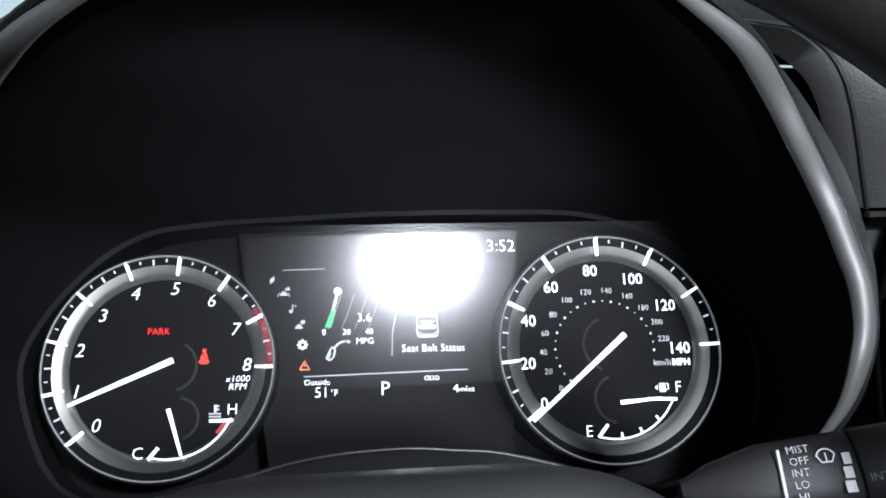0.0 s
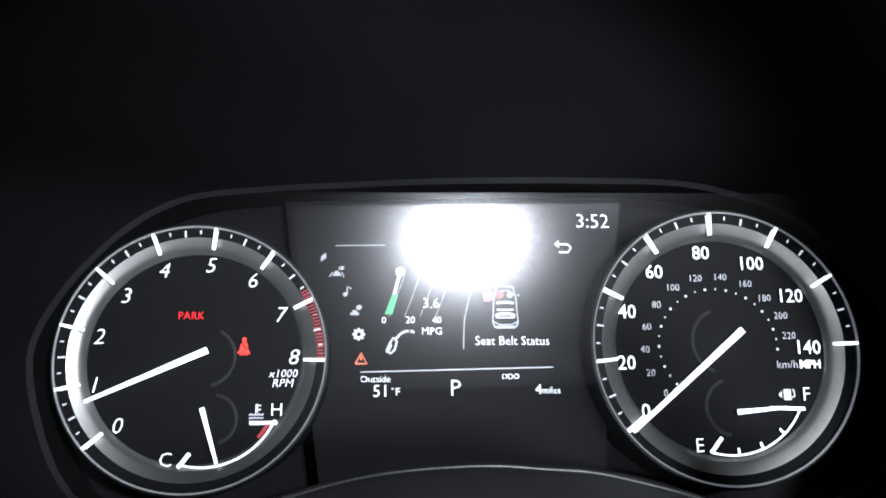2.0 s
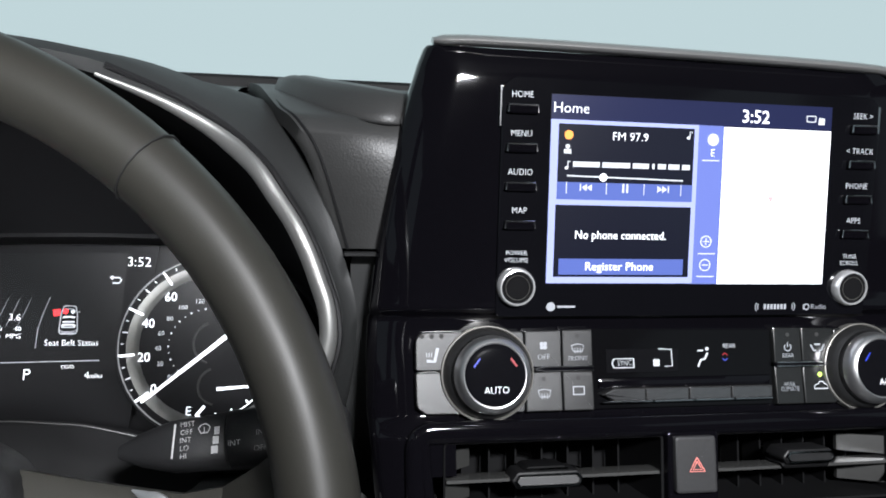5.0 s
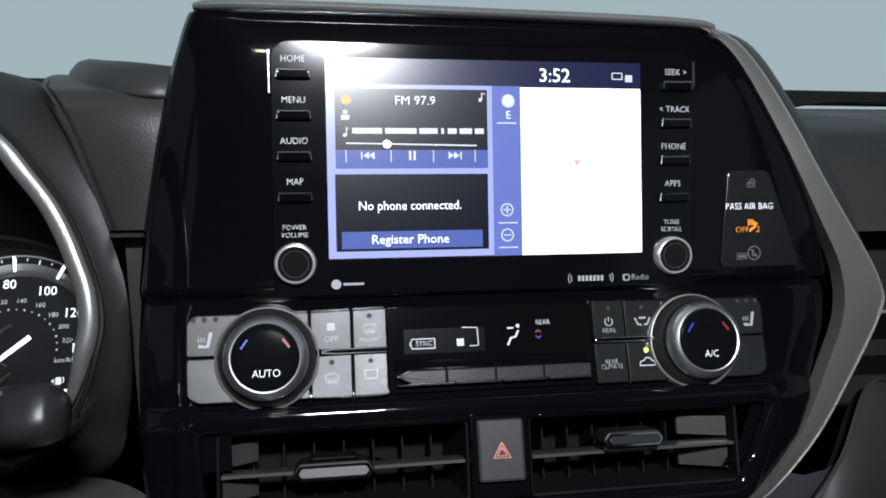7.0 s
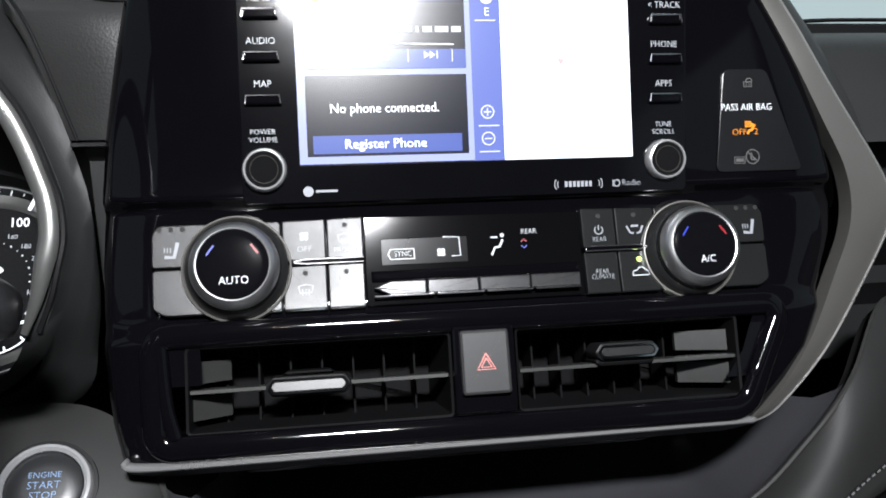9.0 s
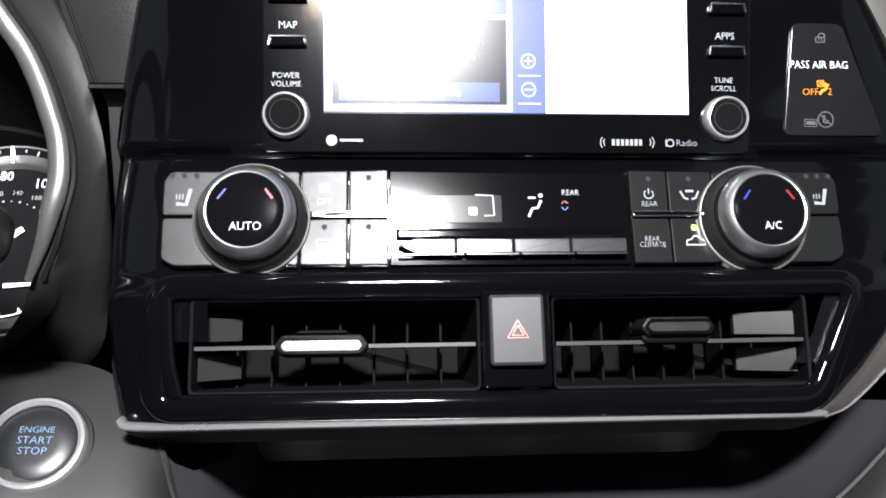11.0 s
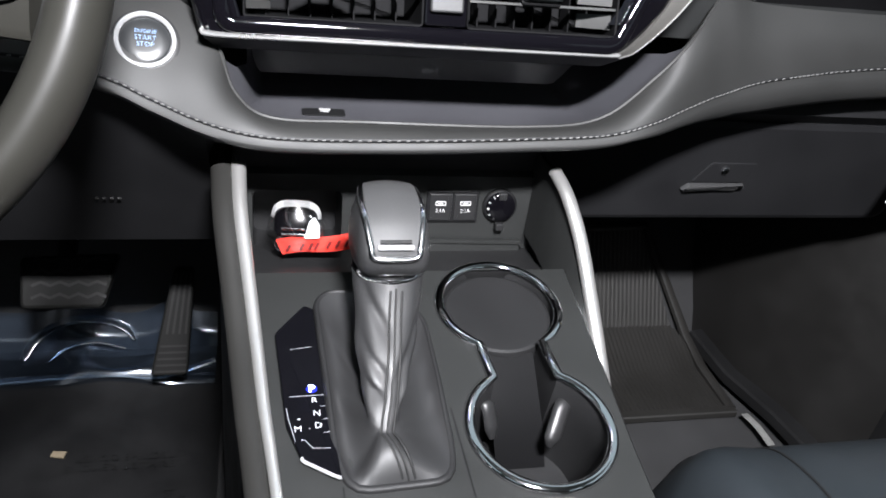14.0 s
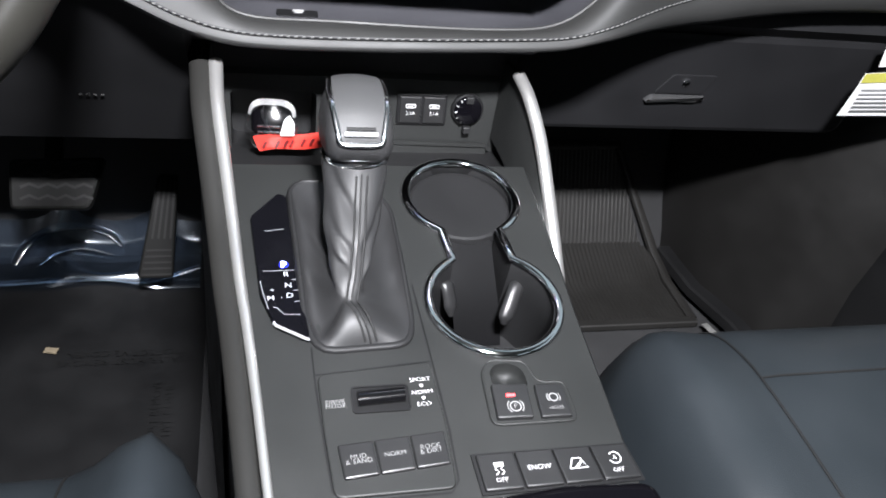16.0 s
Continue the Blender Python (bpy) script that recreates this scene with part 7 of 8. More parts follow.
def ring_at(c, rad, f):
    """One ring of the boot's column, with its slanting creases."""
    out = []
    for u, v in base:
        a = front_angle(u, v)
        turn = (math.degrees(a) + 84 + 180) % 360 - 180
        left, right = min(1, max(0, -turn / 80)), min(1, max(0, turn / 80))
        w = 0.0
        for f0, k, deep, wide in ((0.80, 0.36, 0.0034, 0.060), (0.52, 0.26, 0.0030, 0.050), (0.33, 0.14, 0.0016, 0.035)):
            w -= deep * math.exp(-((f - f0 - k * (left - 0.35)) / wide) ** 2) * math.sin(math.pi * min(1, left * 1.15))
        w -= 0.0022 * math.exp(-((f - 0.45 - 0.35 * right) / 0.07) ** 2) * math.sin(math.pi * min(1, right * 1.1))
        w += 0.0034 * noise.noise((math.cos(a) * 1.7, math.sin(a) * 1.7, f * 4.5)) * min(1, 3 * f) * (1 - 0.6 * f)
        w += 0.0022 * math.exp(-(turn / 16) ** 2) * (1 - f)
        r = rad + w
        out.append(c + Vector((r * math.cos(a), r * 1.05 * math.sin(a), 0.35 * r * math.sin(a) * (1 - f))))
    return out


rings = []
w0 = ring_at(waist, 0.0095, 0.0)
for i in range(14):
    g = i / 14
    ring_pts = []
    for (u, v), q in zip(rim_, w0):
        turn = (math.degrees(front_angle(u, v)) + 84 + 180) % 360 - 180
        lift = math.exp(-((turn + 10) / 15) ** 4) if turn < -10 else math.exp(-((turn + 10) / 34) ** 2)
        b = V(CO, u, v, 0.0088 * frame_low(v))
        dip = math.sin(math.pi * g ** 0.8)
        z = -0.0080 * dip * (1 - lift) + 0.0070 * dip * lift + 0.0022 * dip * noise.noise((u * 45, v * 45, 2.0))
        ring_pts.append(b.lerp(q, g) + Vector((0, 0, z)))
    rings.append(ring_pts)
for i, c in enumerate(spine):
    f = i / (len(spine) - 1)
    rings.append(ring_at(c, 0.0095 + 0.0225 * f - 0.0070 * f * f, f))
ns = len(rings)
loops = [[bo.verts.new(q) for q in r] for r in rings]
bridge(bo, loops)
boot = part("boot", bo, BOOT, shift, "creased grey leather boot", angle=80)
me = boot.data
jf = min(range(nb), key=lambda j: abs(front_angle(*base[j]) + radians(84)))
fronts = []
for i in range(ns):
    row = [me.vertices[i * nb + j].co.copy() for j in range(nb)]
    fronts.append(row[jf])
seam = spline([tuple(p) for p in fronts[::2]], 3)
part("boot_seam", sweep([p + Vector((0, -0.0003, 0.0004)) for p in seam], 0.0014, 0.0012, up=(0, -0.6, 0.8), seg=6), THREAD_DARK, boot, "dark seam down the front")
bm = bmesh.new()
for k in (-1, 1):
    for i in range(1, len(seam) - 1):
        d = (seam[i + 1] - seam[i - 1]).normalized()
        p = seam[i] + Vector((0.0040 * k, -0.0003, 0.0006))
        sweep([p - d * 0.0012, p + d * 0.0012], 0.0017, 0.0014, up=(0, -0.6, 0.8), seg=5, bm=bm)
part("boot_stitching", bm, THREAD_DARK, boot, "dark stitches", kind="stuff")
# knob, leaning back a little
KM2 = Matrix.Translation((0.318, 0.166, 0.488)) @ Matrix.Rotation(radians(-9), 4, "X")
part("collar", lathe([(0.0245, -0.004), (0.0256, -0.002), (0.0256, 0.0005), (0.0240, 0.002)], 0, 0, KM2, 40), CHROME, shift, "chrome collar")
bm = bmesh.new()
loops = []
for z, w, d0, d1 in ((0.002, 0.0215, -0.022, 0.022), (0.006, 0.0255, -0.028, 0.026), (0.013, 0.0275, -0.0315, 0.031), (0.024, 0.0280, -0.029, 0.035), (0.036, 0.0265, -0.022, 0.036), (0.045, 0.0235, -0.013, 0.034), (0.0505, 0.0195, -0.002, 0.029), (0.0525, 0.012, 0.006, 0.022)):
    o = fillet([(-w * 0.86, d0), (w * 0.86, d0), (w, d1 * 0.4), (w * 0.8, d1), (-w * 0.8, d1), (-w, d1 * 0.4)], 0.010, 4)
    loops.append([bm.verts.new(V(KM2, x, y, z)) for x, y in o])
bridge(bm, loops)
bm.faces.new(loops[-1])
bm.faces.new(loops[0][::-1])
knob = part("knob", bm, BOOT, shift, "dark grey leather knob", angle=60)
bez = [V(KM2, *p) for p in ((-0.0195, 0.020, 0.0515), (-0.0205, 0.004, 0.0485), (-0.0195, -0.0150, 0.0425), (-0.0165, -0.0285, 0.0265), (-0.0140, -0.0318, 0.0195), (0.0, -0.0325, 0.0185), (0.0140, -0.0318, 0.0195), (0.0165, -0.0285, 0.0265), (0.0195, -0.0150, 0.0425), (0.0205, 0.004, 0.0485), (0.0195, 0.020, 0.0515))]
part("bezel", sweep(spline(bez, 5), 0.0042, 0.0032, up=(0, -0.6, 1), seg=10), CHROME, knob, "satin chrome bezel")
bm = loft([[V(KM2, -0.0188 * k * k0, y, z + 0.0022 * (1 - k * k)) for k in (1, 0.7, 0.35, 0, -0.35, -0.7, -1)] for y, z, k0 in ((0.030, 0.0490, 0.80), (0.024, 0.0538, 0.90), (0.015, 0.0542, 0.97), (0.004, 0.0515, 1.0), (-0.006, 0.0478, 1), (-0.0155, 0.0428, 0.94), (-0.0230, 0.0355, 0.86), (-0.0285, 0.0265, 0.76))])
part("top_insert", bm, INSERT, knob, "smooth grey top insert")
part("release_slot", sweep([V(KM2, -0.0105, -0.0276, 0.0290), V(KM2, 0.0105, -0.0276, 0.0290)], 0.0030, 0.003, up=(0, -0.6, 1), seg=8), THREAD_DARK, knob, "dark release slot")
part("release_button", sweep([V(KM2, -0.0115, -0.0294, 0.0258), V(KM2, -0.0095, -0.0302, 0.0262), V(KM2, 0.0095, -0.0302, 0.0262), V(KM2, 0.0115, -0.0294, 0.0258)], 0.0040, 0.0034, up=(0, -0.6, 1), seg=10), CHROME_SATIN, knob, "bright release button lip")

# shift gate indicator
LINE_DIM = glow("faint_line_light", (0.9, 0.93, 1.0), 0.03)
GATE_BLACK = mat("gate_gloss_black", (0.003, 0.003, 0.004), 0.12, var=0.1, spec=0.04, rvar=0.02)
gate = thing("gear_indicator", tuple(V(CO, -0.085, 0.11, 0)), "gloss black gear indicator plate with lit letters", "gear indicator")
gp = [(-0.0665, 0.0440), (-0.0900, 0.0590), (-0.0990, 0.0860), (-0.1050, 0.1670), (-0.0830, 0.1950), (-0.0760, 0.190)]
part("plate", prism(fillet(gp[::-1], 0.003), -0.001, 0.0045, CO, 0.0012), GATE_BLACK, gate, "gloss black plate")
part("edge_chrome", sweep([V(CO, *p, 0.0045) for p in fillet([(-0.0668, 0.0435), (-0.0700, 0.0450), (-0.0890, 0.0572), (-0.0905, 0.0600)], 0.003)], 0.0024, 0.0024, up=(0, 0, 1), seg=6), CHROME_SATIN, gate, "chrome lower edge")
for s, u, v in (("R", -0.0802, 0.1041), ("N", -0.0790, 0.0934), ("D", -0.0785, 0.0836), ("M", -0.0916, 0.0814)):
    letters(s, u, v, 0.0066, 0.0049, CO, W_SOFT, gate, "white lit letter", wide=1.05)
# Glowing patch painted behind the P for its blue bloom.
part("letter_halo", flat(circle(-0.0815, 0.1140, 0.0036, 24, 0.0034), 0.0047, CO), B_HALO, gate, "blue glowing patch painted as the halo of the P", smooth=False)
letters("P", -0.0815, 0.1140, 0.0078, 0.0049, CO, B_GLOW, gate, "bright blue-white lit letter", bold=0.0005)
letters("+", -0.0906, 0.0890, 0.0050, 0.0049, CO, W_SOFT, gate, "white mark")
letters("-", -0.0893, 0.0735, 0.0055, 0.0049, CO, W_SOFT, gate, "white mark")
letters("-", -0.0842, 0.0822, 0.0048, 0.0049, CO, W_SOFT, gate, "white mark")
for pts in ([(-0.0945, 0.150), (-0.0800, 0.152)], [(-0.0965, 0.1080), (-0.0730, 0.1085)], [(-0.0760, 0.0885), (-0.0710, 0.0890)], [(-0.0765, 0.0990), (-0.0712, 0.0995)], [(-0.0755, 0.0780), (-0.0705, 0.0785)], [(-0.0985, 0.0985), (-0.0972, 0.0890), (-0.0935, 0.0720)], [(-0.0880, 0.0735), (-0.0830, 0.0665), (-0.0720, 0.0660)]):
    part("gate_line", stroke(pts, 0.0005, 0.0048, CO), LINE_DIM, gate, "thin white line", smooth=False)

# ---- drive mode panel and switches ----
modes = thing("drive_mode_panel", tuple(V(CO, -0.025, -0.02, 0)), "grey panel with drive mode rocker and three terrain keys", "switch panel")
part("plate", prism(fillet([(-0.0595, -0.0715), (0.0135, -0.0715), (0.0150, -0.030), (0.0125, 0.0225), (-0.0640, 0.0165), (-0.0625, -0.03)], 0.006), -0.002, 0.0022, CO, 0.0012), CONSOLE, modes, "dark grey plate")
part("joint", stroke([(-0.066, 0.040), (-0.0655, 0.0155), (-0.0632, -0.03), (-0.0605, -0.066), (-0.055, -0.0735), (0.010, -0.0735), (0.0155, -0.066), (0.0165, -0.03), (0.0145, 0.0225), (0.0115, 0.0950)], 0.0011, 0.0006, CO), BLACK, modes, "dark joint line", smooth=False)
part("joint", stroke([(-0.0650, 0.0172), (0.0130, 0.0238)], 0.0009, 0.0006, CO), BLACK, modes, "dark joint line", smooth=False)
o = rect(-0.0425, -0.0145, -0.0070, 0.0035, 0.002)
part("rocker_frame", frame_ring(offset(o, -0.0012), o, 0.0015, 0.0034, CO), BLACK, modes, "black rocker frame")
part("rocker_well", flat(o, 0.0024, CO), BLACK, modes, "black well", smooth=False)
part("rocker", sweep([V(CO, -0.0400, -0.0060, 0.0045), V(CO, -0.0095, -0.0045, 0.0045)], 0.0105, 0.009, up=(0, 0, 1), seg=16), mat("rocker_gloss", (0.0035, 0.0035, 0.004), 0.15, spec=0.5, rvar=0.01), modes, "gloss black rocker")
letters("DRIVE\nMODE", -0.0540, -0.0075, 0.0042, 0.0025, CO, PAINT_GREY, modes, "grey lettering", wide=1.1, turn=2)
for s, v in (("SPORT", 0.0078), ("NORM", -0.0022), ("ECO", -0.0114)):
    letters(s, 0.0030, v, 0.0044, 0.0025, CO, PAINT_WHITE, modes, "white lettering", wide=1.1, turn=2)
for v in (0.0030, -0.0066):
    part("mode_dot", flat(circle(0.0032, v, 0.0012, 12), 0.0025, CO), PAINT_WHITE, modes, "white dot", smooth=False)


def key_row(owner, quad, words, n1_, m=BTN):
    """Keys side by side between the left and right edges of a four-cornered field (TL, TR, BR, BL)."""
    TLq, TRq, BRq, BLq = [Vector(p) for p in quad]
    part("key_field", prism(offset([tuple(p) for p in (BLq, BRq, TRq, TLq)], -0.0015), 0.0012, n1_ - 0.0016, CO), BLACK, owner, "black key field")
    k = len(words)
    for i, w in enumerate(words):
        f0, f1 = i / k + 0.006, (i + 1) / k - 0.006
        pts = [tuple(BLq.lerp(BRq, f0)), tuple(BLq.lerp(BRq, f1)), tuple(TLq.lerp(TRq, f1)), tuple(TLq.lerp(TRq, f0))]
        kk = part("key", prism(fillet(pts, 0.0012, 2), 0.0005, n1_ + 0.001, CO, 0.0012), m, owner, "dark key")
        c = (Vector(pts[0]) + Vector(pts[1]) + Vector(pts[2]) + Vector(pts[3])) / 4
        yield kk, c, w, n1_ + 0.0013


for kk, c, w, n in key_row(modes, [(-0.0560, -0.0378), (0.0120, -0.0330), (0.0125, -0.0560), (-0.0535, -0.0610)], ("MUD\n& SAND", "NORM", "ROCK\n& DIRT"), 0.0035):
    letters(w, c.x, c.y, 0.0044, n, CO, PAINT_GREY, kk, "grey lettering", wide=1.05, turn=4)

park = thing("parking_brake_switch", tuple(V(CO, 0.065, -0.01, 0)), "electric parking brake switch with red lamp and hold key", "switch")
o = fillet([(0.0455, -0.0300), (0.1040, -0.0305), (0.1030, 0.0005), (0.0840, 0.0010), (0.0795, 0.0190), (0.0540, 0.0210), (0.0470, 0.012)], 0.006, 4)
part("recess_frame", holed(o, [SCOOP], 0.0016, CO), CONSOLE, park, "grey frame", smooth=False)
part("frame_edge", sweep([V(CO, *p, 0.0010) for p in o], 0.0022, 0.0022, up=V(CO, 0, 0, 1) - V(CO, 0, 0, 0), seg=8, closed=True), CONSOLE, park, "rounded grey frame edge")
bm = bmesh.new()
cs = Vector((0.0645, 0.0060))
bridge(bm, [[bm.verts.new(V(CO, *(cs + (Vector(p) - cs) * k), n + 0.0016 + dn * max(0.0, min(1.0, (0.018 - p[1]) / 0.022)))) for p in SCOOP] for k, n, dn in ((1.0, 0.0, 0.0), (0.97, -0.0015, 0.0005), (0.90, -0.0060, 0.0030), (0.72, -0.0100, 0.0060), (0.40, -0.0110, 0.0055), (0.08, -0.0110, 0.0045))])
part("finger_scoop", bm, CONSOLE, park, "hollow finger scoop", angle=80)
part("brake_key", prism(fillet([(0.0485, -0.0275), (0.0735, -0.0282), (0.0750, -0.0020), (0.0500, -0.0005)], 0.0015), 0.001, 0.0050, CO, 0.0012), BTN, park, "dark brake key")
part("hold_key", prism(fillet([(0.0785, -0.0285), (0.1005, -0.0288), (0.0995, -0.0030), (0.0800, -0.0025)], 0.0015), 0.001, 0.0045, CO, 0.0012), BTN, park, "dark hold key")
part("lamp", flat(rect(0.0580, -0.0118, 0.0640, -0.0098), 0.0054, CO), glow("bright_red_lamp", (1.0, 0.05, 0.05), 4.0), park, "red lit lamp", smooth=False)
bm = frame_ring(circle(0.0625, -0.0195, 0.0040, 20), circle(0.0625, -0.0195, 0.0033, 20), 0.0051, 0.0053, CO)
stroke(arc(0.0625, -0.0195, 0.0055, 130, 230, 8), 0.0006, 0.0053, CO, bm)
stroke(arc(0.0625, -0.0195, 0.0055, -50, 50, 8), 0.0006, 0.0053, CO, bm)
frame_ring(circle(0.0905, -0.0140, 0.0034, 18), circle(0.0905, -0.0140, 0.0026, 18), 0.0046, 0.0048, CO, bm)
stroke(arc(0.0905, -0.0140, 0.0046, 140, 220, 6), 0.0006, 0.0048, CO, bm)
stroke(arc(0.0905, -0.0140, 0.0046, -40, 40, 6), 0.0006, 0.0048, CO, bm)
part("brake_symbol", bm, PAINT_GREY, park, "grey brake symbols", smooth=False)
letters("P", 0.0625, -0.0195, 0.0052, 0.0053, CO, PAINT_GREY, park, "grey letter")
letters("HOLD", 0.0905, -0.0222, 0.0036, 0.0048, CO, PAINT_GREY, park, "grey lettering")
row4 = thing("traction_key_row", tuple(V(CO, 0.08, -0.065, 0)), "row of four dark keys with white symbols", "switch panel")
for i, (kk, c, w, n) in enumerate(key_row(row4, [(0.0275, -0.0515), (0.1285, -0.0520), (0.1325, -0.0760), (0.0290, -0.0765)], ("OFF", "SNOW", "", "OFF"), 0.0035)):
    if w:
        letters(w, c.x, c.y - (0.0065 if i != 1 else 0), 0.0042 if i != 1 else 0.0048, n, CO, PAINT_WHITE, kk, "white lettering", wide=1.05)
    bm = bmesh.new()
    if i == 0:
        stroke([(c.x - 0.003, c.y + 0.004), (c.x + 0.003, c.y + 0.004)], 0.0028, n, CO, bm)
        for d in (-0.0018, 0.0018):
            stroke([(c.x + d - 0.001, c.y - 0.003), (c.x + d + 0.001, c.y - 0.001), (c.x + d - 0.001, c.y + 0.001), (c.x + d, c.y + 0.0025)], 0.0007, n, CO, bm)
    elif i == 2:
        stroke([(c.x - 0.006, c.y - 0.003), (c.x - 0.003, c.y + 0.004), (c.x + 0.002, c.y + 0.004), (c.x + 0.006, c.y - 0.003), (c.x - 0.006, c.y - 0.003)], 0.0007, n, CO, bm)
        stroke([(c.x - 0.002, c.y - 0.003), (c.x + 0.003, c.y + 0.002)], 0.0015, n, CO, bm)
    elif i == 3:
        stroke(arc(c.x, c.y + 0.002, 0.0040, 200, 500, 20), 0.0007, n, CO, bm)
        letters("A", c.x, c.y + 0.002, 0.0045, n, CO, PAINT_WHITE, kk, "white letter")
    if len(bm.verts):
        part("key_symbol", bm, PAINT_WHITE, kk, "white symbol", smooth=False)
    else:
        bm.free()
arm = thing("armrest_box", tuple(V(CO, 0.05, -0.2, 0)), "black armrest box behind the switches", "armrest")
part("front_lip", prism(fillet([(-0.0150, -0.34), (0.1300, -0.34), (0.1340, -0.0850), (0.0760, -0.0815), (-0.0080, -0.0885)], 0.012, 5), -0.002, 0.0165, CO, 0.006, steps=3), GLOSS, arm, "gloss black front lip")
part("lid", prism(fillet([(-0.0900, -0.34), (0.1350, -0.34), (0.1400, -0.1050), (-0.0850, -0.1050)], 0.02, 5), -0.002, 0.040, CO, 0.014, steps=4), BOOT, arm, "black padded lid")

# ---- seats ----


def seat(name, x0, x1, yf, zt, label, bolster):
    s = thing(name, ((x0 + x1) / 2, -0.15, 0.0), label, "car seat", group="front seats")
    prof = [(0.03, 0.10), (0.055, 0.17), (0.062, 0.24), (0.050, 0.30), (0.022, 0.345), (-0.02, 0.365), (-0.08, 0.370), (-0.2, 0.362), (-0.35, 0.345), (-0.55, 0.32)]
    P = spline([(0, y, z) for y, z in prof], 4)
    secs = []
    n = 28
    for i in range(n + 1):
        f = i / n
        e = abs(2 * f - 1)
        rnd = max(0.0, (e - 0.72) / 0.28)
        row = []
        for p in P:
            drop = 0.10 * rnd ** 3
            back = 0.055 * rnd ** 2
            rise = bolster * math.exp(-((e - 0.80) / 0.14) ** 2) * (1 if p.y < 0.03 else 0.3)
            groove = 0.007 * math.exp(-((e - 0.60) / 0.025) ** 2)
            row.append(Vector((x0 + (x1 - x0) * f, yf + p.y - back, p.z + (zt - 0.365) - drop + rise - groove)))
        secs.append(row)
    part("cushion", loft(secs), SEAT, s, "slate black leather cushion", angle=80)
    part("base", prism(rect(x0 + 0.03, yf - 0.55, x1 - 0.03, yf - 0.02), 0.0, 0.20, ID), SOFT_DARK, s, "black plastic seat base", smooth=False)
    return s, secs


pseat, rows_ = seat("passenger_seat", 0.520, 1.06, 0.088, 0.362, "slate black leather passenger seat cushion", 0.006)
dseat, rows_d = seat("driver_seat", -0.30, 0.232, 0.002, 0.335, "slate black leather driver seat cushion with raised bolster", 0.045)
for r_, s_ in ((rows_, pseat), (rows_d, dseat)):
    for k in (6, 22):
        part("seam", sweep([p + Vector((0, 0, 0.0012)) for p in r_[k][4:]], 0.0020, 0.0014, up=(0, -0.5, 1), seg=5), THREAD_DARK, s_, "dark seam")
    part("seam", sweep([r_[i][23] + Vector((0, 0, 0.001)) for i in range(6, 23)], 0.0020, 0.0014, up=(0, -0.5, 1), seg=5), THREAD_DARK, s_, "dark cross seam")

# ---- passenger footwell ----


def floor_z(y):
    for (y0, z0), (y1, z1) in (((-2, 0), (0.60, 0)), ((0.60, 0), (0.68, 0.03)), ((0.68, 0.03), (0.82, 0.30))):
        if y <= y1:
            return z0 + (z1 - z0) * (y - y0) / (y1 - y0)
    return 0.30


rub = thing("rubber_mat", (0.74, 0.6, 0.0), "dark ribbed rubber floor mat on the passenger side", "floor mat")
bm = bmesh.new()
ys = [0.50, 0.56, 0.60, 0.64, 0.68, 0.72, 0.757]
pitch = 0.0075
ribs = 54
secs = []
for i in range(ribs):
    for dx, h in ((0.0, 0.009), (0.0022, 0.0120), (0.0044, 0.0120), (0.0054, 0.009)):
        x = 0.525 + pitch * i + dx
        secs.append([(x, min(y, 0.757 - max(0, x - 0.86) * 1.5), floor_z(min(y, 0.757 - max(0, x - 0.86) * 1.5)) + h) for y in ys])
loft(secs, bm=bm)
part("ribbed_sheet", bm, RUBBER, rub, "ribbed sheet", angle=30, kind="stuff")
part("border", sweep([(0.935, 0.50, 0.012), (0.938, 0.60, 0.012), (0.932, 0.66, 0.035), (0.86, 0.757, 0.193), (0.70, 0.757, 0.190), (0.525, 0.757, 0.190)], 0.016, 0.010, up=(0, -0.4, 1), shape=SQUARE), RUBBER, rub, "raised border")
part("border", sweep([(0.525, 0.497, 0.010), (0.94, 0.497, 0.010)], 0.016, 0.012, shape=SQUARE), RUBBER, rub, "raised border")
kick = thing("kick_panel", (1.0, 0.55, 0.0), "dark grey plastic kick panel beside the passenger footwell", "trim panel", kind="structure")
lowp = spline([(0.945, 0.80, 0), (0.955, 0.66, 0), (0.975, 0.54, 0), (1.01, 0.45, 0), (1.07, 0.38, 0)], 4)
secs = []
for i, p in enumerate(lowp):
    b = 0.012 * math.sin(math.pi * i / (len(lowp) - 1))
    secs.append([p, p + Vector((0.006, 0, 0.06)), p + Vector((0.012 - b, 0, 0.16)), p + Vector((0.028, -0.01, 0.28)), p + Vector((0.05, -0.02, 0.40)), p + Vector((0.06, -0.02, 0.52))])
part("panel", loft(secs), KICK, kick, "dark grey curved panel", angle=70)
part("sill_strip", sweep([(0.952, 0.66, 0.035), (0.965, 0.56, 0.025), (0.985, 0.46, 0.03), (1.0, 0.30, 0.035)], 0.03, 0.022, shape=SQUARE), SOFT_DARK, kick, "dark sill strip")
tag = thing("sill_tag", (0.94, 0.475, 0.02), "small grey paper strip lying by the sill", "paper tag")
part("paper", sweep([(0.943, 0.477, 0.022), (0.946, 0.445, 0.0245), (0.9475, 0.410, 0.022)], 0.012, 0.0006, shape=SQUARE), mat("grey_paper", (0.22, 0.22, 0.21), 0.6, var=0.5, scale=250), tag, "grey paper strip")
door = thing("passenger_door_trim", (1.12, 0.1, 0.0), "black passenger door trim", "door trim", kind="structure")
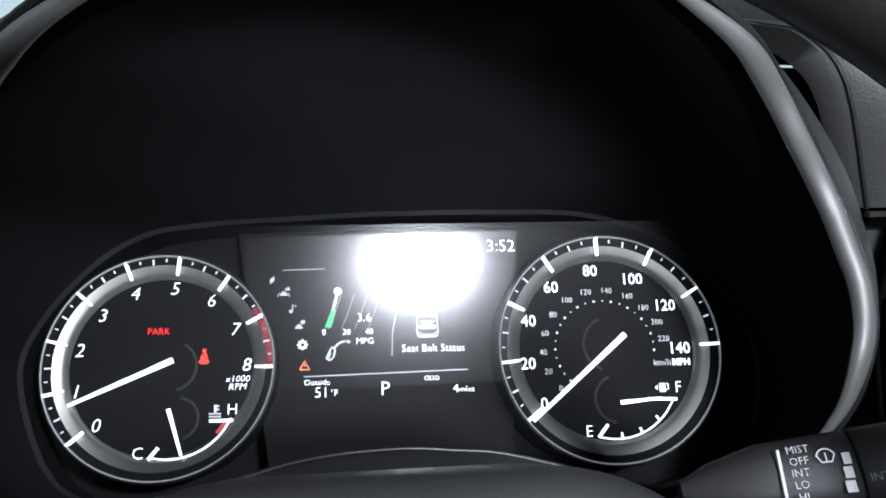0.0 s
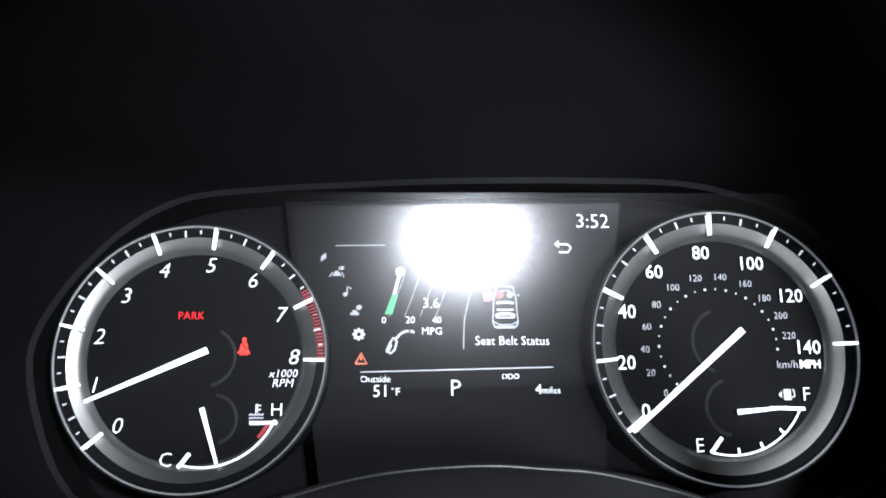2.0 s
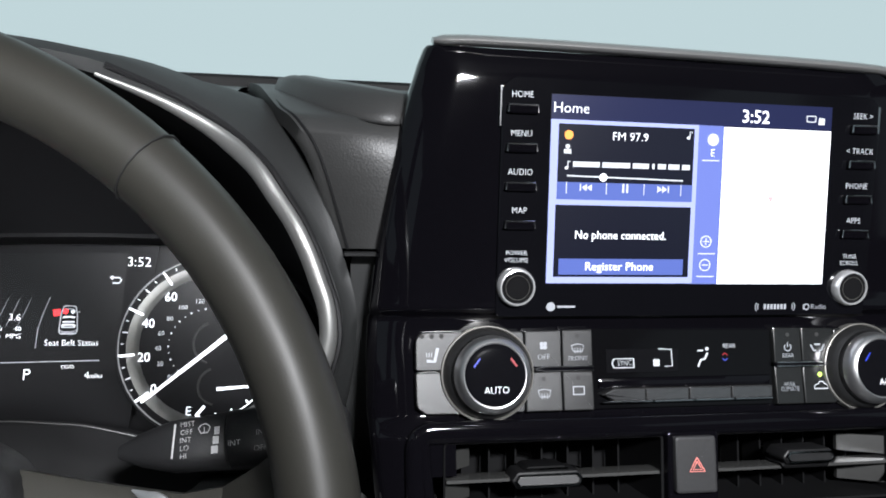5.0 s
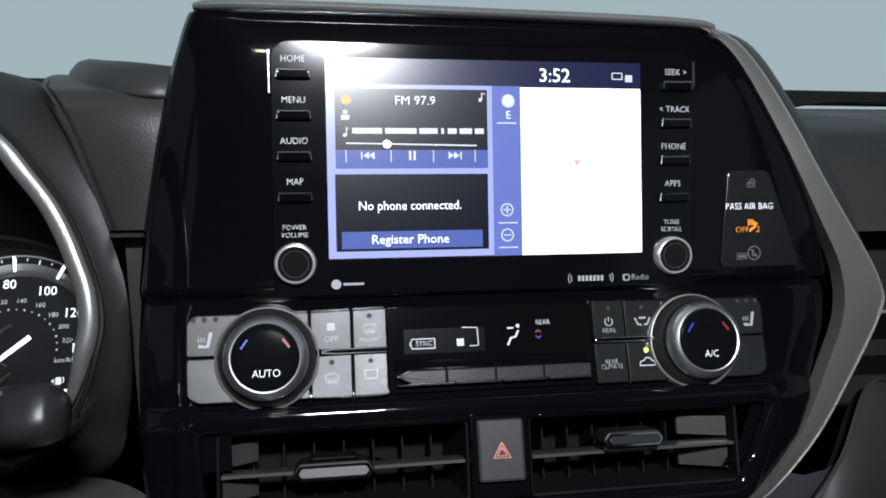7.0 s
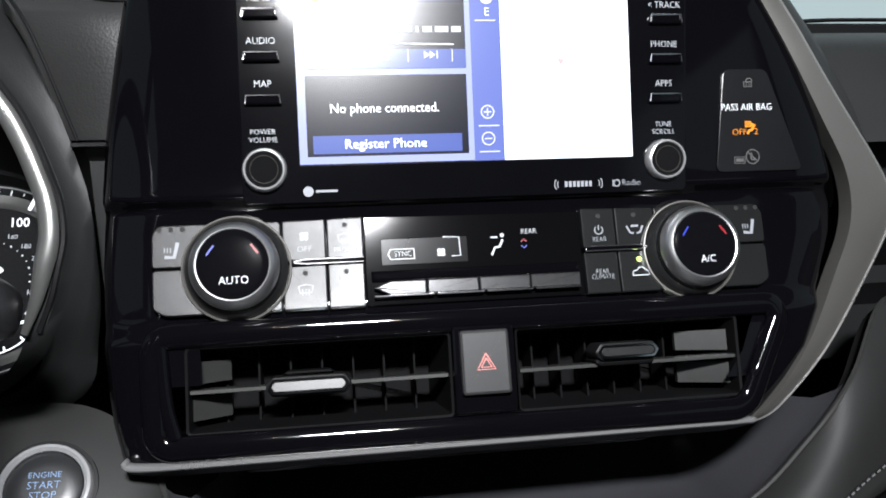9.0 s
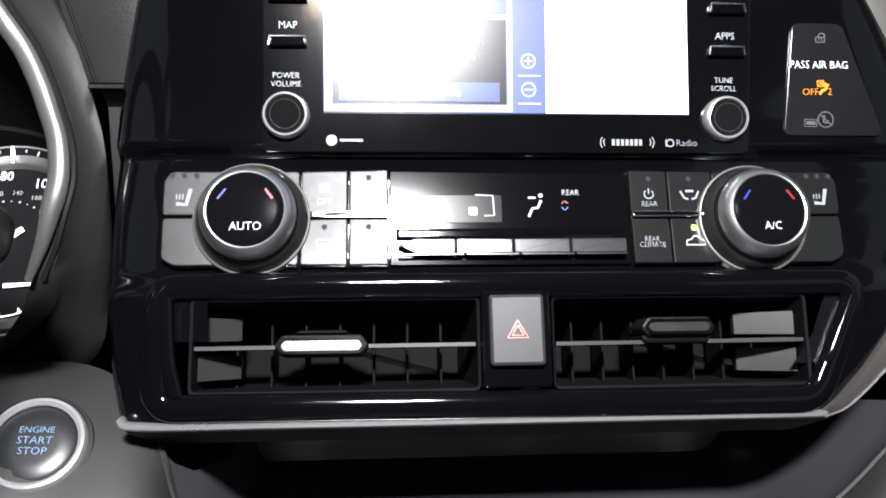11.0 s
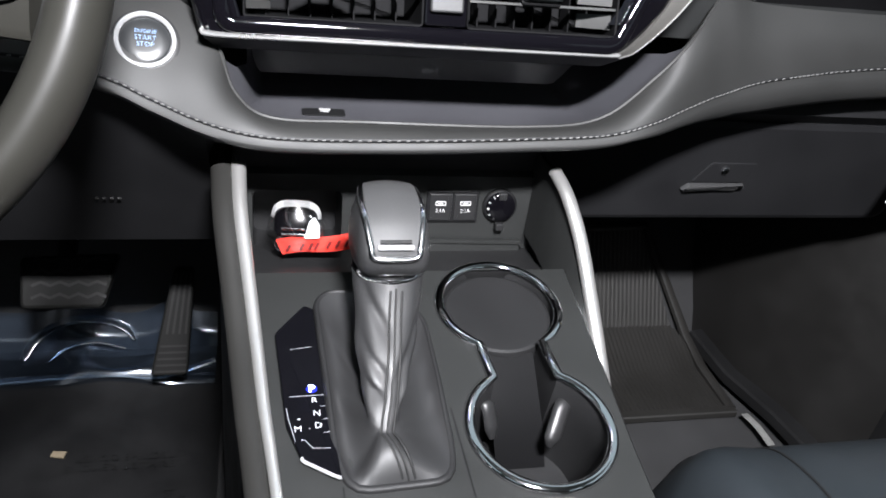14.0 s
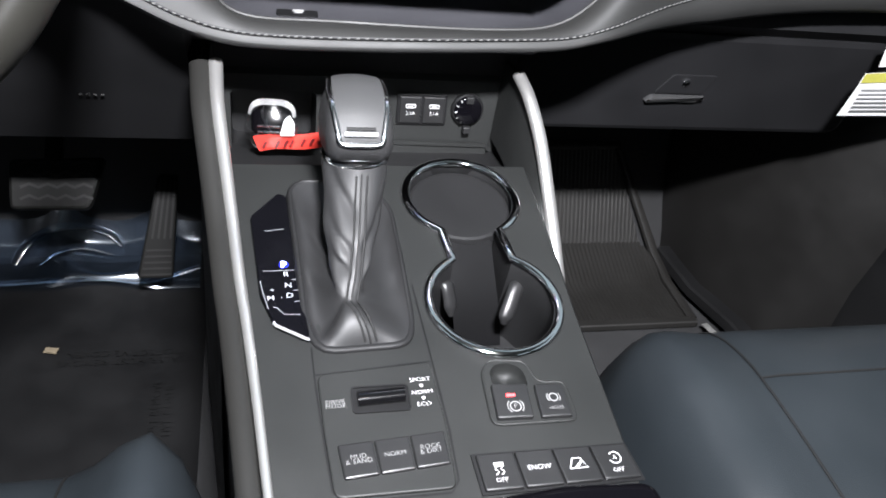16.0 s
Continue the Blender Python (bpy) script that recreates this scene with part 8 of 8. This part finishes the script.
part("panel", loft([[(1.08, 0.40, 0.05), (1.10, 0.40, 0.3), (1.12, 0.40, 0.60), (1.15, 0.40, 0.84)], [(1.10, 0.1, 0.05), (1.12, 0.1, 0.3), (1.13, 0.1, 0.60), (1.15, 0.1, 0.84)], [(1.10, -0.6, 0.05), (1.12, -0.6, 0.3), (1.13, -0.6, 0.60), (1.15, -0.6, 0.84)]]), SOFT_DARK, door, "black grained panel")

# airbag warning tag below the dashboard
warn = thing("warning_tag", (0.96, 0.37, 0.45), "white and yellow airbag warning tag hanging from the dashboard", "paper tag")
bm = bmesh.new()
secs = []
for i in range(9):
    f = i / 8
    x = 0.895 + 0.13 * f
    secs.append([(x + 0.016, 0.352 + 0.004 * math.sin(3 * f), 0.4985 + 0.006 * f), (x + 0.006, 0.346, 0.480 + 0.004 * f), (x, 0.349, 0.448 + 0.003 * f)])
part("paper", loft(secs), PAINT_WHITE, warn, "white curled paper")
part("yellow_band", loft([[(p[0][0] * 1.0, p[0][1] - 0.0012, p[0][2]), (p[0][0] * 0.5 + p[1][0] * 0.5 - 0.001, 0.5 * (p[0][1] + p[1][1]) - 0.0026, 0.5 * p[0][2] + 0.5 * p[1][2])] for p in secs]), YELLOW, warn, "yellow warning band")
bm = bmesh.new()
for k in range(6):
    z = 0.482 - 0.0050 * k
    sweep([(0.908 - 0.0006 * k, 0.3442, z), (1.01, 0.3440, z + 0.0035)], 0.0008, 0.0016, up=(0, 0, 1), shape=SQUARE, bm=bm)
part("print_lines", bm, PAINT_GREY, warn, "grey unreadable print lines", kind="stuff")
part("upper_flap", loft([[(0.922, 0.352, 0.538), (0.926, 0.354, 0.506)], [(1.03, 0.352, 0.545), (1.03, 0.354, 0.512)]]), PAINT_WHITE, warn, "white upper flap")

# ---- driver footwell ----
brake = thing("brake_pedal", (0.015, 0.53, 0.2), "wide brake pedal with patterned rubber pad", "pedal")
BM_ = panel((0.0155, 0.525, 0.252), 38.0)
part("pad", prism(fillet([(-0.052, -0.034), (0.036, -0.034), (0.054, 0.030), (-0.054, 0.026)], 0.008), -0.010, 0.004, BM_, 0.004), PEDAL, brake, "dark rubber pad")
for k in range(4):
    part("tread", stroke([(-0.040 + 0.010 * j, -0.022 + 0.014 * k + (0.0045 if j % 2 else 0)) for j in range(9)], 0.0035, 0.0055, BM_), mat("tread_rubber", (0.0115, 0.011, 0.0108), 0.55, spec=0.3) if k == 0 else bpy.data.materials["tread_rubber"], brake, "wavy tread bar", smooth=False)
part("arm", sweep([(0.01, 0.54, 0.26), (0.01, 0.60, 0.32), (0.01, 0.64, 0.42)], 0.02, 0.012, shape=SQUARE), BLACK, brake, "black pedal arm")
gas = thing("accelerator_pedal", (0.125, 0.56, 0.05), "long ribbed accelerator pedal", "pedal")
GM = panel((0.130, 0.572, 0.150), 22.0)
part("pad", prism(fillet([(-0.042, -0.068), (0.004, -0.068), (0.016, 0.074), (-0.010, 0.074)], 0.006), -0.010, 0.004, GM, 0.003), PEDAL, gas, "dark rubber pad")
for k in range(4):
    part("rib", stroke([(-0.020 + 0.0078 * k, -0.012), (-0.0055 + 0.0058 * k, 0.068)], 0.0030, 0.0055, GM), bpy.data.materials["tread_rubber"], gas, "raised rib", smooth=False)
for k in range(5):
    part("rib", stroke([(-0.036 + 0.0018 * k, -0.062 + 0.0085 * k), (0.003 + 0.0004 * k, -0.062 + 0.0085 * k)], 0.0030, 0.0055, GM), bpy.data.materials["tread_rubber"], gas, "raised rib", smooth=False)
cover = thing("floor_cover", (0.0, 0.3, 0.0), "grey paper protective cover lying on the driver's floor", "floor cover")
secs = []
for i in range(40):
    x = -0.40 + 0.575 * i / 39
    secs.append([Vector((x, y, floor_z(y) + 0.010 + 0.004 * noise.noise((x * 14, y * 14, 2.0)))) for y in [-0.30 + 0.04 * j for j in range(25)]])
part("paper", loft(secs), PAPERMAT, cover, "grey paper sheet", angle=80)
FM = panel((0.0, 0.0, 0.0165), 90.0)
letters("DEALER MUST REMOVE\nPROTECTIVE COVER", 0.078, 0.468, 0.0165, 0.0, FM, PAINT_DARK, cover, "dark print seen upside down", turn=180, gap=0.95)
letters("DEALER MUST REMOVE\nPROTECTIVE COVER", 0.128, 0.335, 0.0165, 0.0, FM, PAINT_DARK, cover, "dark print running along the cover", turn=90, gap=0.95)
part("scrap", prism([(-0.028, 0.482), (-0.012, 0.478), (-0.010, 0.488), (-0.026, 0.490)], 0.0, 0.002, FM), mat("beige_scrap", (0.22, 0.18, 0.12), 0.7), cover, "beige paper scrap", smooth=False)
film = thing("plastic_film", (0.0, 0.65, 0.02), "crumpled clear plastic film over the driver's floor", "plastic film")
secs = []
for i in range(60):
    x = -0.42 + 0.585 * i / 59
    row = []
    for j in range(34):
        y = 0.600 + 0.102 * j / 33 - 0.008 * (i / 59)
        r = math.hypot((x - 0.035) / 1.3, y - 0.66)
        z = floor_z(y) + 0.026 + 0.020 * math.exp(-((r - 0.060) / 0.016) ** 2) + 0.010 * noise.noise((x * 9, y * 16, 0.5)) + 0.012 * math.exp(-((y - 0.600) / 0.012) ** 2)
        row.append(Vector((x, y, z)))
    secs.append(row)
part("sheet", loft(secs), SHEET, film, "clear wavy sheet", angle=120)
# Rolls put in where the film's highlights run, glossier than the sheet.
EDGE_F = clear("film_edge", 0.62, 0.20, (0.86, 0.92, 1.0))
part("front_edge", sweep(spline([(-0.30, 0.618, 0.034), (-0.18, 0.612, 0.030), (-0.0523, 0.6247, 0.026), (0.03, 0.622, 0.030), (0.08, 0.618, 0.026), (0.12, 0.622, 0.032), (0.1636, 0.634, 0.040)], 6), 0.010, 0.006, seg=8), EDGE_F, film, "glossier roll laid along the film's front highlight")
part("fold", sweep(spline([(-0.094, 0.645, 0.043), (-0.080, 0.670, 0.060), (-0.047, 0.688, 0.075), (0.0, 0.690, 0.077), (0.034, 0.682, 0.070), (0.052, 0.666, 0.057)], 6), 0.020, 0.005, seg=10, taper=lambda t: 0.25 + 0.75 * math.sin(math.pi * min(1.0, 0.1 + 0.9 * t))), EDGE_F, film, "glossier fold laid along a highlight arc of the film")
part("fold", sweep(spline([(-0.060, 0.642, 0.041), (-0.035, 0.658, 0.053), (0.0, 0.663, 0.057), (0.040, 0.655, 0.050)], 6), 0.006, 0.003, seg=8, taper=lambda t: 0.3 + 0.7 * math.sin(math.pi * t)), EDGE_F, film, "glossier fold laid along a highlight arc of the film")
sens = thing("knee_panel_grille", (0.09, 0.35, 0.43), "tiny grille slots in the black knee panel", "grille")
for k in range(4):
    part("slot", prism(rect(-0.012 + 0.006 * k, -0.0012, -0.009 + 0.006 * k, 0.0012), 0.0, 0.001, panel((0.105, 0.343, 0.450), -32)), SOFT, sens, "small slot", smooth=False)
